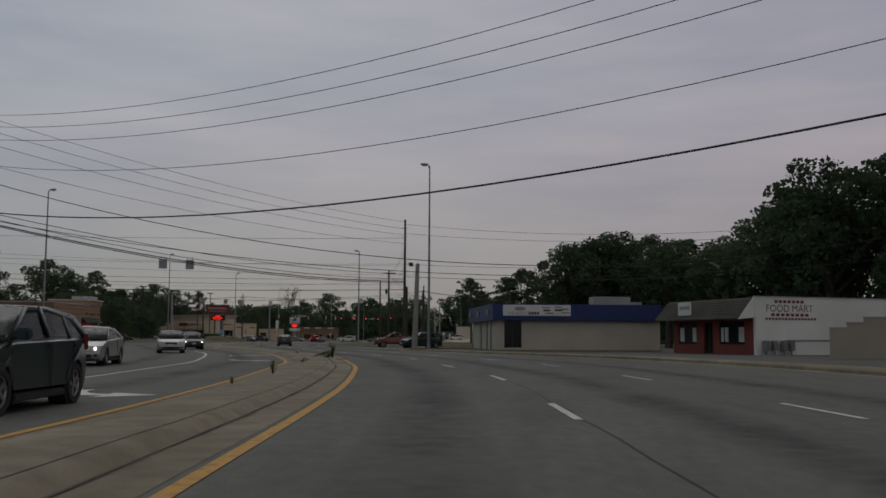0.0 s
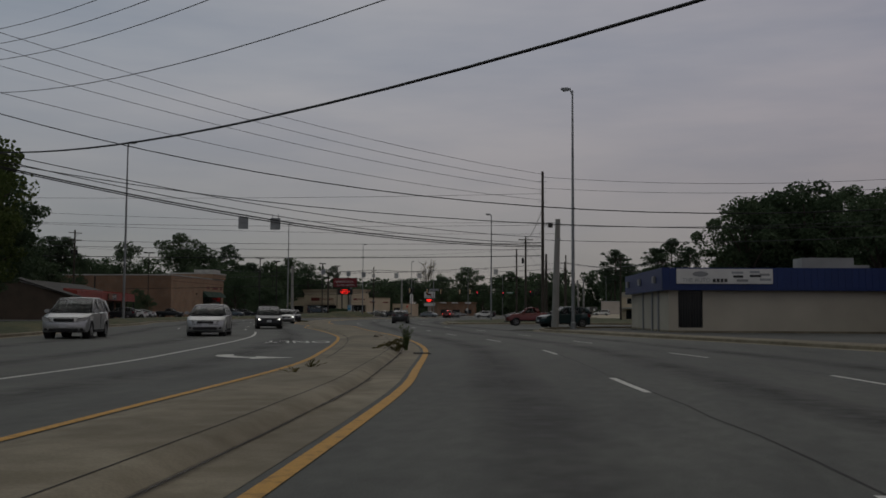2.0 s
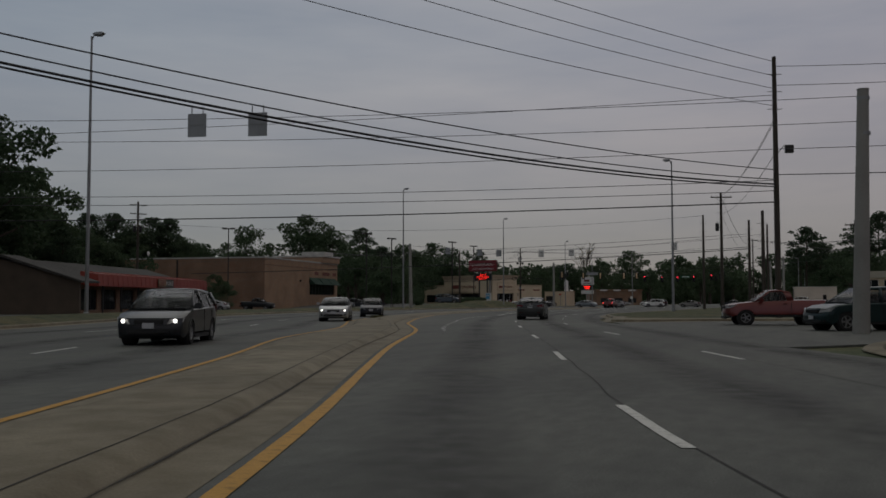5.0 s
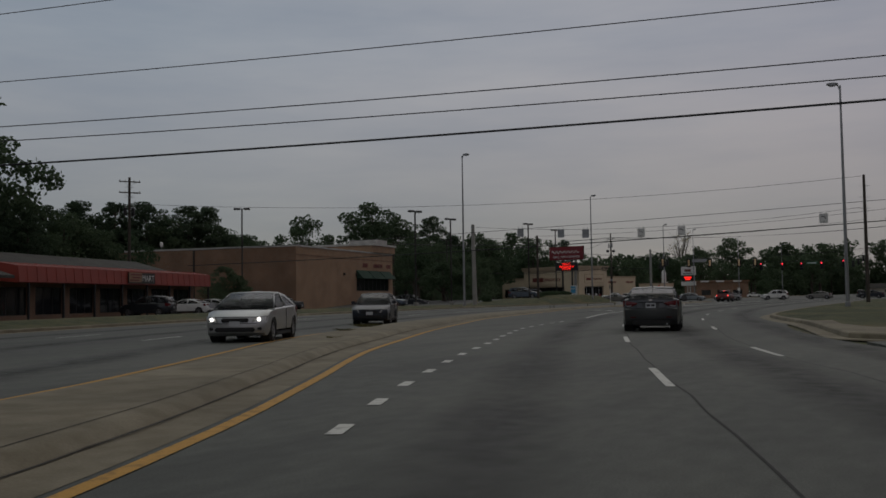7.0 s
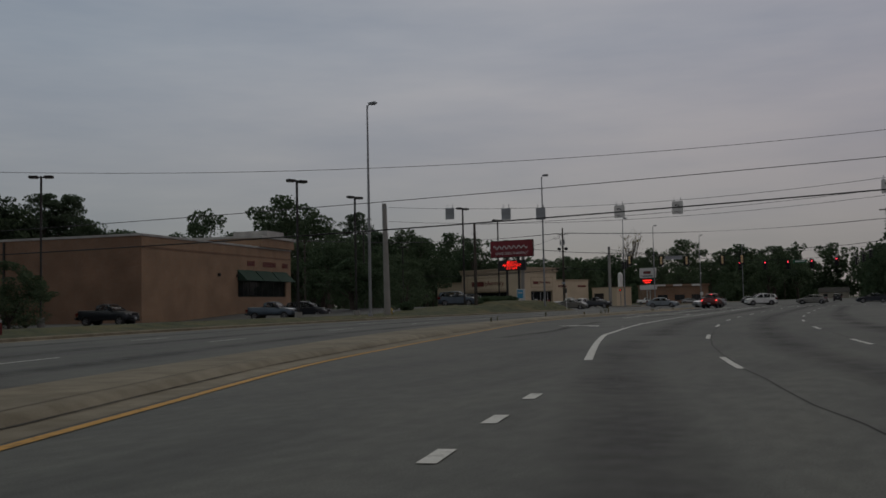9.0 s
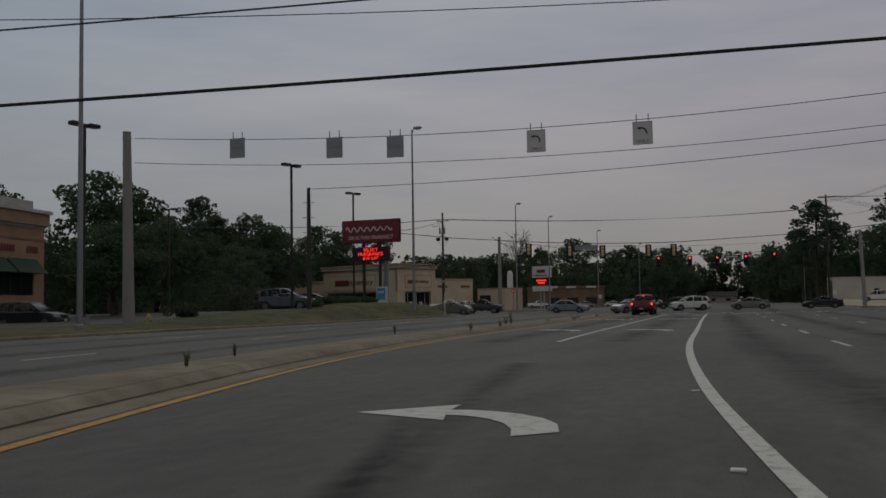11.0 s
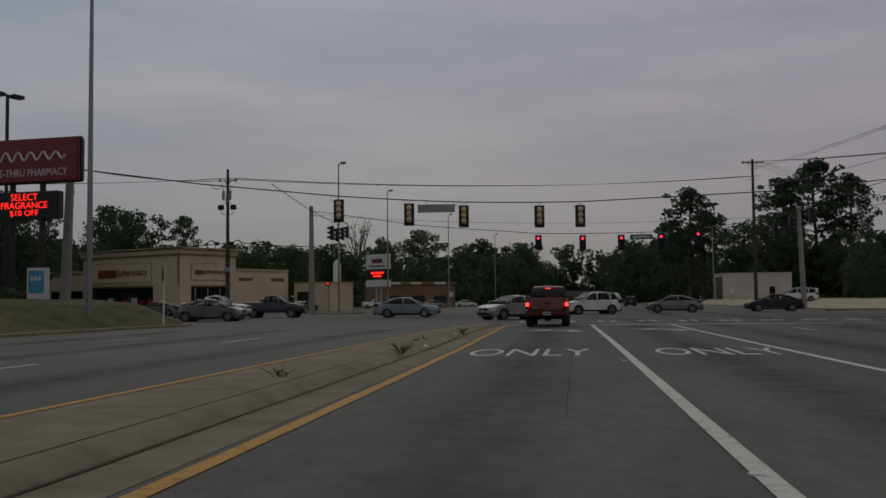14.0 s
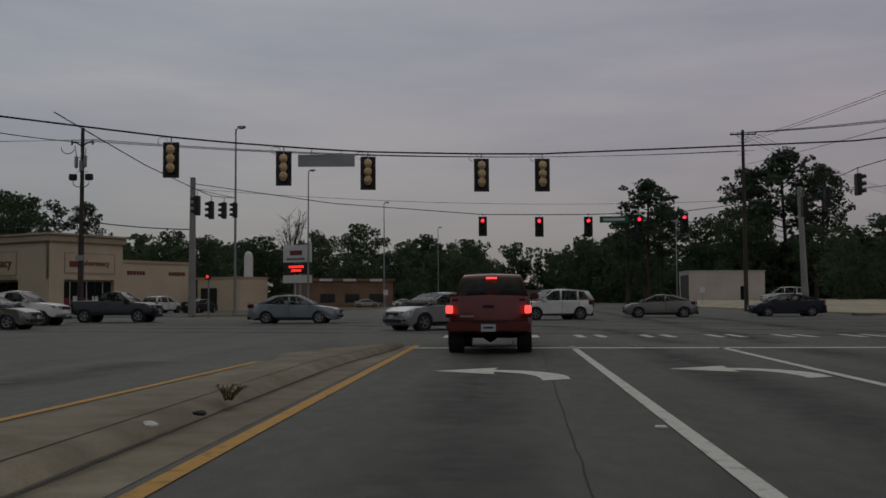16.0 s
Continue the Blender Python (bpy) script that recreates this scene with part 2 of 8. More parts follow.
WIRE2 = surface("cable_grey", (0.06, 0.06, 0.065), 0.6)
BRICK = make_brick("tan_brick", (0.185, 0.095, 0.055), (0.225, 0.12, 0.07), (0.22, 0.18, 0.14))
BRICK2 = make_brick("pale_brick", (0.29, 0.170, 0.098), (0.32, 0.195, 0.118), (0.29, 0.23, 0.17))
RED_BRICK = make_brick("red_painted_brick", (0.20, 0.042, 0.03), (0.25, 0.055, 0.038), (0.12, 0.04, 0.03))
CREAM = surface("cream_stucco", (0.40, 0.365, 0.30), 0.9, 0, 0.4, 30, 0.1)
STUCCO = surface("tan_stucco", (0.54, 0.445, 0.32), 0.9, 0, 0.4, 30, 0.08)
STUCCO2 = surface("dark_tan_stucco", (0.39, 0.31, 0.22), 0.9, 0, 0.4, 30, 0.08)
WHITE_WALL = surface("white_painted_block", (0.66, 0.655, 0.63), 0.9, 0, 0.35, 30, 0.1)
PINK_WALL = surface("faded_pale_block", (0.47, 0.42, 0.37), 0.9, 0, 0.3, 30, 0.12)
TAN_WALL = surface("tan_painted_block", (0.30, 0.265, 0.215), 0.9, 0, 0.4, 30, 0.1)
BLUE_METAL = surface("blue_metal_fascia", (0.006, 0.024, 0.115), 0.5, 0.1, 0.5, 20, 0.12)
RED_METAL = surface("red_awning_metal", (0.23, 0.032, 0.020), 0.6, 0.0, 0.5, 20, 0.12)
GREEN_CLOTH = surface("green_canvas", (0.02, 0.05, 0.035), 0.9)
SHINGLE = make_shingle("dark_shingles", (0.03, 0.028, 0.026), (0.065, 0.06, 0.055))
SHINGLE2 = make_shingle("brown_shingles", (0.055, 0.05, 0.045), (0.11, 0.10, 0.09))
ROOFING = surface("flat_roofing", (0.22, 0.22, 0.22), 0.9)
TRIM = surface("pale_metal_coping", (0.40, 0.39, 0.37), 0.6, 0.2)
SIGN_WHITE = surface("white_sign_face", (0.58, 0.57, 0.56), 0.5, 0, 1.0, 30, 0.08, 0.02)
SIGN_BACK = surface("sign_back_aluminium", (0.30, 0.31, 0.32), 0.5, 0.6, 1.0, 30, 0.15, 0.02)
BROWN_WALL = surface("brown_board_wall", (0.075, 0.055, 0.04), 0.85)
SIGN_RED = surface("red_sign_face", (0.17, 0.012, 0.018), 0.4, 0, 1.0, 30, 0.1, 0.02)
SIGN_GREEN = surface("green_sign_face", (0.01, 0.12, 0.06), 0.5)
SIGN_BLUE = surface("blue_sign_face", (0.05, 0.25, 0.42), 0.5)
INK = surface("black_ink", (0.02, 0.02, 0.022), 0.7)
INK_RED = surface("dark_red_letters", (0.14, 0.028, 0.022), 0.6)
WINDOW = make_glass("shop_glass", (0.012, 0.014, 0.016), 0.08)
CAR_GLASS = make_glass("tinted_car_glass", (0.010, 0.012, 0.013), 0.04)
CAR_GLASS.node_tree.nodes["Principled BSDF"].inputs["Alpha"].default_value = 0.45
SEAT = surface("dark_seat_cloth", (0.03, 0.03, 0.032), 0.95)
LAMP_CLEAR = make_glass("clear_lens", (0.28, 0.28, 0.28), 0.12)
LAMP_RED = make_glass("red_lens", (0.10, 0.009, 0.011), 0.15)
LAMP_RED_ON = emitter("lit_red_lens", (1.0, 0.07, 0.06), 1.7)
LAMP_WHITE_ON = emitter("lit_headlamp", (1.0, 0.97, 0.9), 2.4)
SIGNAL_RED_ON = emitter("lit_signal_red", (1.0, 0.035, 0.06), 2.0)
DIM_RED = emitter("dim_signal_red", (1.0, 0.06, 0.03), 0.7)
LED_RED = emitter("lit_led_red", (1.0, 0.02, 0.012), 1.5)
CHROME = surface("chrome", (0.6, 0.6, 0.62), 0.15, 1.0, 1, 20, 0.05, 0.0)
ALLOY = surface("wheel_alloy", (0.30, 0.30, 0.31), 0.35, 0.8, 1, 20, 0.1, 0.0)
TYRE = surface("tyre_rubber", (0.014, 0.014, 0.014), 0.9)
PLATE = surface("plate_face", (0.42, 0.43, 0.45), 0.5, 0, 3, 40, 0.05, 0.0)

# ---- building blocks ----


def mesh_of(bm, name="mesh", smooth=False):
    bmesh.ops.recalc_face_normals(bm, faces=bm.faces)
    me = bpy.data.meshes.new(name)
    bm.to_mesh(me)
    bm.free()
    if smooth:
        for p in me.polygons:
            p.use_smooth = True
        me.set_sharp_from_angle(angle=radians(40))
    return me


def part(name, bm, material, parent=None, label="", smooth=False):
    """Links a bmesh as one mesh object under a thing or under a part."""
    ob = new(name, mesh_of(bm, name, smooth))
    ob.data.materials.append(material)
    ob.parent = parent
    return tagged(ob, label)


def empty(name, m, label, category, group="", kind=""):
    ob = new(name)
    ob.empty_display_size = 0.2
    ob.matrix_world = m
    return tagged(ob, label, category, group, kind)


def box(bm, x0, x1, y0, y1, z0, z1, bevel=0.0):
    geo = bmesh.ops.create_cube(bm, size=1.0)["verts"]
    for v in geo:
        v.co = Vector(((x0 + x1) / 2 + v.co.x * (x1 - x0), (y0 + y1) / 2 + v.co.y * (y1 - y0), (z0 + z1) / 2 + v.co.z * (z1 - z0)))
    if bevel:
        edges = list({e for v in geo for e in v.link_edges})
        bmesh.ops.bevel(bm, geom=edges, offset=bevel, segments=2, affect="EDGES")
    return bm


def bx(*a, bevel=0.0):
    return box(bmesh.new(), *a, bevel=bevel)


def tube(bm, pts, radii, n=10, cap=True):
    """A tapered tube along a list of points."""
    pts = [Vector(p) for p in pts]
    rings = []
    for i, p in enumerate(pts):
        d = (pts[min(i + 1, len(pts) - 1)] - pts[max(i - 1, 0)]).normalized()
        side = d.cross(Vector((0, 0, 1)) if abs(d.z) < 0.9 else Vector((1, 0, 0))).normalized()
        up = side.cross(d)
        r = radii[i] if isinstance(radii, (list, tuple)) else radii
        rings.append([bm.verts.new(p + (side * math.cos(a) + up * math.sin(a)) * r) for a in (2 * math.pi * k / n for k in range(n))])
    for a, b in zip(rings, rings[1:]):
        for k in range(n):
            bm.faces.new((a[k], a[(k + 1) % n], b[(k + 1) % n], b[k]))
    if cap:
        bm.faces.new(rings[0][::-1])
        bm.faces.new(rings[-1])
    return bm


def prism(bm, outline, axis_from, axis_to, to3):
    """A polygon swept between two values of its third coordinate; to3(u, v, w) gives the place."""
    a = [bm.verts.new(to3(u, v, axis_from)) for u, v in outline]
    b = [bm.verts.new(to3(u, v, axis_to)) for u, v in outline]
    n = len(outline)
    for i in range(n):
        bm.faces.new((a[i], a[(i + 1) % n], b[(i + 1) % n], b[i]))
    bm.faces.new(a[::-1])
    bm.faces.new(b)
    return bm


def slab(outline, z0, z1):
    return prism(bmesh.new(), outline, z0, z1, lambda u, v, w: (u, v, w))


def curve(points, step=1.5):
    """A smooth line through the points, in even steps (Catmull-Rom)."""
    p = [Vector(q).to_2d() for q in points]
    p = [p[0] * 2 - p[1]] + p + [p[-1] * 2 - p[-2]]
    out = []
    for i in range(1, len(p) - 2):
        n = max(1, int((p[i + 1] - p[i]).length / step))
        for k in range(n):
            t = k / n
            out.append(0.5 * (2 * p[i] + (p[i + 1] - p[i - 1]) * t + (2 * p[i - 1] - 5 * p[i] + 4 * p[i + 1] - p[i + 2]) * t * t
                              + (3 * p[i] - p[i - 1] - 3 * p[i + 1] + p[i + 2]) * t ** 3))
    return out + [p[-2]]


def shifted(line, d):
    """The line moved sideways; d > 0 to the right of its direction. d: a number or one per point."""
    out = []
    for i, q in enumerate(line):
        t = (line[min(i + 1, len(line) - 1)] - line[max(i - 1, 0)]).normalized()
        k = d[i] if isinstance(d, (list, tuple)) else d
        out.append(q + Vector((t.y, -t.x)) * k)
    return out


def cut(line, y0, y1):
    return [q for q in line if y0 <= q.y <= y1]


def piece(line, a, b):
    """The stretch of a line between two lengths along it."""
    out, s = [], 0.0
    for p, q in zip(line, line[1:]):
        d = (q - p).length
        if s <= a <= s + d:
            out.append(p.lerp(q, (a - s) / d))
        if a < s + d < b:
            out.append(q)
        if s <= b <= s + d:
            out.append(p.lerp(q, (b - s) / d))
            break
        s += d
    return out


def length(line):
    return sum((q - p).length for p, q in zip(line, line[1:]))


def strip(bm, left, right, z0, z1=None):
    """A band between two lines of as many points; with z1 a solid band."""
    lo = z0 if z1 is None else z1
    a = [bm.verts.new((p.x, p.y, lo)) for p in left]
    b = [bm.verts.new((p.x, p.y, lo)) for p in right]
    for i in range(len(a) - 1):
        bm.faces.new((a[i], b[i], b[i + 1], a[i + 1]))
    return bm


def band(bm, line, width, z):
    return strip(bm, shifted(line, -width / 2), shifted(line, width / 2), z)


def profile(bm, line, pts):
    """A cross-section (sideways offset, height) swept along a line."""
    rows = []
    for off, z in pts:
        rows.append([bm.verts.new((q.x, q.y, z)) for q in shifted(line, off)])
    for a, b in zip(rows, rows[1:]):
        for i in range(len(a) - 1):
            bm.faces.new((a[i], b[i], b[i + 1], a[i + 1]))
    return bm


def text_mesh(body, height, width=None, depth=0.0):
    """Flat lettering in the built-in font, centred at the origin in x, standing on y = 0."""
    cu = bpy.data.curves.new("text", "FONT")
    cu.body, cu.align_x, cu.size, cu.extrude, cu.resolution_u = body, "CENTER", 1.0, 0.0, 3
    ob = bpy.data.objects.new("text", cu)
    scene.collection.objects.link(ob)
    dg = bpy.context.evaluated_depsgraph_get()
    me = bpy.data.meshes.new_from_object(ob.evaluated_get(dg))
    bpy.data.objects.remove(ob)
    xs = [v.co.x for v in me.vertices]
    ys = [v.co.y for v in me.vertices]
    sy = height / (max(ys) - min(ys))
    sx = (width / (max(xs) - min(xs))) if width else sy
    cx, y0 = (max(xs) + min(xs)) / 2, min(ys)
    bm = bmesh.new()
    bm.from_mesh(me)
    for v in bm.verts:
        v.co = Vector(((v.co.x - cx) * sx, (v.co.y - y0) * sy, 0))
    if depth:
        geo = bmesh.ops.extrude_face_region(bm, geom=bm.faces[:])["geom"]
        for g in geo:
            if isinstance(g, bmesh.types.BMVert):
                g.co.z += depth
    bpy.data.meshes.remove(me)
    return bm


def moved(bm, m):
    bm.transform(m)
    return bm


def wall_frame(a, b):
    """A pose with x along a wall from a to b (plan points), y into the building on the left of a -> b, z up."""
    d = (Vector(b) - Vector(a)).normalized()
    return Matrix(((d.x, -d.y, 0, a[0]), (d.y, d.x, 0, a[1]), (0, 0, 1, 0), (0, 0, 0, 1)))

# ---- ground and roads ----
YELLOW = curve([(46.9, -232), (45.8, -212), (44.6, -199), (43.9, -191.6), (43.05, -184.2), (41.35, -173), (40.1, -167), (38.22, -158.7), (36.58, -153),
                (34.6, -147.2), (31.5, -139), (28.2, -131.2), (25.2, -124), (21.1, -113.4), (18.4, -107.6), (15.1, -101), (12.6, -95), (9.9, -88.3),
                (7.2, -80.5), (4.7, -73), (2.9, -65.5), (1.1, -57.2), (-0.1, -51.5), (-1.4, -45.5), (-2.6, -39), (-3.33, -32.5), (-3.76, -25.5),
                (-3.83, -18), (-3.83, -8.7), (-4.03, 6), (-4.22, 13), (-4.60, 28.3)])
FAR_YELLOW = curve([(43.9, -232), (42.7, -212), (41.7, -196.6), (40.25, -184.5), (38.9, -176), (37.25, -166.5), (35.2, -159), (33.4, -153), (31.45, -147),
                    (29.35, -141.4), (24.3, -130), (19.7, -120.5), (16.2, -110.8), (14.4, -106.8), (11.6, -101.2), (9.3, -96.6), (6.6, -89.6), (3.5, -80),
                    (0.6, -70), (-1.8, -61), (-3.7, -52.5), (-4.6, -47), (-5.5, -40.6), (-6.4, -32), (-7.0, -22), (-7.1, -14), (-6.9, -6.6),
                    (-6.85, 3.6), (-6.84, 13.4), (-6.84, 22)])
LANE_A = curve([(49.1, -212), (47.53, -190.7), (46.26, -179.2), (44.1, -168.8), (41.35, -156.4), (37.6, -145.4), (33.7, -136), (28.4, -121), (22.9, -106),
                (18.3, -92.7), (13.9, -78), (10.9, -65), (8.9, -50), (7.6, -35), (6.9, -15), (6.5, 10), (6.2, 28)])
LANE_B = curve([(53.2, -212), (51.3, -190), (50.0, -178.4), (48.0, -166.7), (45.1, -157), (37.5, -135.5), (30.2, -117), (22.7, -98), (18.7, -83.6), (15.6, -71),
                (13.4, -58), (11.6, -42), (10.7, -25), (10.2, 0), (9.9, 28)])
RIGHT_EDGE = curve([(60, -232), (58.6, -205), (57.2, -178), (53.6, -160), (49.3, -149.5), (44.4, -140.3), (39.6, -131), (34.6, -121), (27.5, -103), (23.6, -93), (21.2, -83),
                    (20.2, -70), (20.0, -43), (19.6, -10), (19.4, 30)])
LEFT_EDGE = shifted(FAR_YELLOW, -13.4)

bm = bmesh.new()
bmesh.ops.create_grid(bm, x_segments=60, y_segments=60, size=3000)
ground = tagged(part("ground", moved(bm, pose(0, 0, -0.06)), GROUND), "rough ground of dry grass and soil around the road", "ground", kind="structure")

n = 160
left_pts = [piece(LEFT_EDGE, i / n * length(LEFT_EDGE) * 0.9999, length(LEFT_EDGE))[0] for i in range(n)] + [LEFT_EDGE[-1]]
right_pts = [piece(RIGHT_EDGE, i / n * length(RIGHT_EDGE) * 0.9999, length(RIGHT_EDGE))[0] for i in range(n)] + [RIGHT_EDGE[-1]]
road = tagged(part("road", strip(bmesh.new(), left_pts, right_pts, 0.0), ASPHALT), "worn grey asphalt of a curving divided road", "road", kind="structure")
cross = slab([(-400, 25), (-21.5, 19), (19.8, 27.5), (400, 20), (400, 56), (22, 66), (-24, 72), (-400, 80)], -0.05, 0.001)
tagged(part("road_crossing", cross, ASPHALT), "worn asphalt of the signalled crossing and cross street", "road", kind="structure")
north = slab([(-22, 60), (19, 60), (20, 320), (17.5, 550), (-20, 550), (-24, 320)], -0.05, -0.002)
tagged(part("road_north", north, ASPHALT), "straight asphalt road running on past the crossing", "road", kind="structure")
side = slab([(34.5, -121.5), (36.5, -118.8), (43, -114), (90, -104), (90, -84), (30, -88), (24.5, -94.5), (27.3, -103)], -0.05, 0.003)
tagged(part("road_side", side, ASPHALT), "asphalt side street between the shops and the grass verge", "road", kind="structure")
for name, outline in (("parking_lot_west", [(-24, -110), (-27, -70), (-31, -40), (-29, -30), (-25, -24), (-24.5, -8), (-24.5, 26), (-30, 27), (-95, 30), (-95, -110)]),
                      ("parking_lot_north", [(-24.5, 74), (-150, 84), (-150, 160), (-30, 150), (-27, 110)]),
                      ("parking_lot_shops", [(51, -149), (45, -137), (38, -124), (36.8, -119), (43.5, -114.5), (90, -104), (90, -175), (62, -175), (58.5, -170)]),
                      ("parking_lot_east", [(23, 72), (90, 66), (90, 130), (24, 150)])):
    tagged(part(name, slab(outline, -0.05, 0.0), LOT if "east" not in name else SAND), "patched asphalt car park beside the road" if "east" not in name else "pale gravel lot beside the crossing", "car park", kind="structure")

# kerbs and verges
KERB = [(-0.02, -0.02), (0.0, 0.005), (0.45, 0.012), (0.47, 0.12), (0.52, 0.15), (0.70, 0.15), (0.70, -0.02)]


def kerb(name, line, sign, label="weathered concrete kerb and gutter"):
    return tagged(part(name, profile(bmesh.new(), line, [(o * sign, z) for o, z in KERB]), CONCRETE), label, "kerb", kind="structure")


WEST_EDGE = list(cut(LEFT_EDGE, -232, 21)) + curve([(-20.2, 24.5), (-19.8, 28), (-20.3, 31), (-22.4, 33.8), (-26, 35.4)], 0.8)
kerb("kerb_left_south", WEST_EDGE, -1)
kerb("kerb_right_south", list(cut(RIGHT_EDGE, -232, -127)) + curve([(36.9, -124.8), (36.4, -121), (37.2, -116), (39.5, -111), (44, -107.5)], 0.8), 1)
ISLAND = curve([(46, -82.5), (36, -86.4), (30, -89.6), (26.3, -92.7), (24.7, -93.9), (23.6, -92.9), (22.8, -89.4), (21.9, -85), (21.0, -81.3), (20.0, -78), (19.0, -74.2), (18.15, -70), (17.6, -62), (17.2, -45), (16.9, -10), (16.7, 28)], 0.8)
kerb("kerb_right_north", ISLAND, 1)
kerb("kerb_north_west", curve([(-26, 72.5), (-22.6, 76), (-22, 84), (-22.5, 150), (-24, 320)]), -1)
kerb("kerb_north_east", curve([(28, 65.5), (20.6, 68.5), (19.4, 76), (19.6, 150), (20, 320)]), 1)
walk_line = shifted(cut(RIGHT_EDGE, -232, -125), 2.6)
tagged(part("pavement_right", band(bmesh.new(), walk_line, 1.5, 0.10), CONCRETE), "pale concrete footway beside the road", "footway", kind="structure")
verge = profile(bmesh.new(), cut(RIGHT_EDGE, -232, -125), [(0.69, 0.13), (1.85, 0.09), (1.86, 0.06), (3.35, 0.06), (3.4, 0.09), (5.2, 0.02)])
tagged(part("verge_right", verge, DIRT), "bare earth and thin grass verge", "verge", kind="structure")
edge_ = shifted(ISLAND, 0.69)
island = slab([(q.x, q.y) for q in edge_] + [(34, 28), (46, -40)], 0.0, 0.14)
tagged(part("verge_east", island, GRASS), "mown grass verge with a concrete kerb", "verge", kind="structure")
apron = [(q.x, q.y) for q in edge_ if q.y < -81.6 and q.x < 41] + [(22.5, -81.2), (23.2, -85.6), (24.3, -88.6), (25.8, -88.4), (30, -86.0), (36, -83.2), (41, -81.6)]
tagged(part("pavement_corner", slab(apron, 0.05, 0.146), CONCRETE), "pale concrete footway round the corner of the verge", "footway", kind="structure")
WEST_TOP = [q for q in WEST_EDGE if q.y > -34]


def bank_height(x, y):
    """Height of the grass bank, by the way in from the kerb line; None outside it."""
    p, best = Vector((x, y)), (1e9, 0.0)
    for a, b in zip(WEST_TOP, WEST_TOP[1:]):
        d = b - a
        k = max(0.0, min(1.0, (p - a).dot(d) / d.length_squared))
        q = p - a - d * k
        best = min(best, (q.length, d.x * q.y - d.y * q.x))
    away = best[0] if best[1] > 0 else -best[0]
    if away < 0.1 or away > 11.2:
        return None
    fade = max(0.0, min(1.0, (y + 13.0) / 17))
    fade = 0.16 + 0.84 * fade * fade * (3 - 2 * fade)
    crest = max(0.0, min(1.0, (y - 9.0) / 7))
    h = float(np.interp(away, [0.5, 0.75, 1.6, 3.0, 5.4, 7.0, 9.0, 11.0], [0.0, 0.14, 0.40, 0.80, 0.98, 0.95, 0.60, -0.05]))
    if h > 0.2:
        h = 0.2 + (h - 0.2) * fade * (1 + 0.55 * crest * crest * (3 - 2 * crest)) + 0.05 * noise.noise(Vector((x, y, 0.0)) * 0.6)
    return h


berm = bmesh.new()
net = {}
for i in range(34):
    for j in range(176):
        x, y = -32.4 + 0.4 * i, -33.0 + 0.4 * j
        h = bank_height(x, y)
        if h is not None:
            net[i, j] = berm.verts.new((x, y, h))
for i, j in list(net):
    q = [net.get(c) for c in ((i, j), (i + 1, j), (i + 1, j + 1), (i, j + 1))]
    if None not in q:
        berm.faces.new(q)
tagged(part("verge_west", berm, GRASS), "dry mown grass bank beside the road", "verge", kind="structure")
verge2 = profile(bmesh.new(), cut(LEFT_EDGE, -232, -30), [(-0.69, 0.14), (-2.2, 0.40), (-3.8, 0.42), (-5.8, 0.0)])
tagged(part("verge_west_south", verge2, GRASS), "dry grass verge beside the car park", "verge", kind="structure")

# the raised median between the two yellow lines
n = 230
ry = [piece(YELLOW, i / n * length(YELLOW) * 0.9999, length(YELLOW))[0] for i in range(n)] + [YELLOW[-1]]


def nearest(p, line):
    best = None
    for a, b in zip(line, line[1:]):
        d = b - a
        q = a + d * max(0.0, min(1.0, (p - a).dot(d) / d.dot(d)))
        if best is None or (q - p).length < (best - p).length:
            best = q
    return best


ly = [nearest(p, FAR_YELLOW) for p in ry]
for _ in range(14):
    ly = [ly[0]] + [(a + b * 2 + c) / 4 for a, b, c in zip(ly, ly[1:], ly[2:])] + [ly[-1]]
rows = []
bm = bmesh.new()
for off, z, near in ((0.16, 0.004, True), (0.70, 0.006, True), (0.72, 0.02, True), (0.86, 0.10, True), (1.0, 0.125, True), (0.85, 0.125, False), (0.66, 0.11, False), (0.47, 0.02, False), (0.44, 0.006, False), (0.12, 0.004, False)):
    row = []
    for a, b in zip(ry, ly):
        d = (b - a)
        w = d.length
        d = d / w
        k = min(off, w * 0.45)
        p = a + d * k if near else b - d * k
        row.append(bm.verts.new((p.x, p.y, z)))
    rows.append(row)
for a, b in zip(rows, rows[1:]):
    for i in range(len(a) - 1):
        bm.faces.new((a[i], a[i + 1], b[i + 1], b[i]))
tagged(part("median", bm, CONCRETE, smooth=True), "weathered raised concrete median with a mountable kerb", "median", kind="structure")

# painted lines
def marking(name, bm, material, label):
    return tagged(part(name, bm, material), label, "road marking", kind="structure")


marking("marking_yellow_near", band(bmesh.new(), YELLOW, 0.15, 0.008), YELLOW_PAINT, "worn solid yellow line along the median")
marking("marking_yellow_far", band(bmesh.new(), FAR_YELLOW, 0.13, 0.008), YELLOW_PAINT, "worn solid yellow line on the far side of the median")


def dashes(line, first, period=12.2, dash=3.05, width=0.12, stop=1e9):
    bm, s = bmesh.new(), first
    while s + dash < min(length(line), stop):
        band(bm, piece(line, s, s + dash), width, 0.008)
        s += period
    return bm


def dashes_to(line, ends, dash=3.05, width=0.12):
    """Dashes whose far ends lie at the given y."""
    bm = bmesh.new()
    for y in ends:
        near = [q for q in line if q.y <= y]
        s = length(near) + (y - near[-1].y) * 1.06
        if s > dash:
            band(bm, piece(line, s - dash, s), width, 0.008)
    return bm


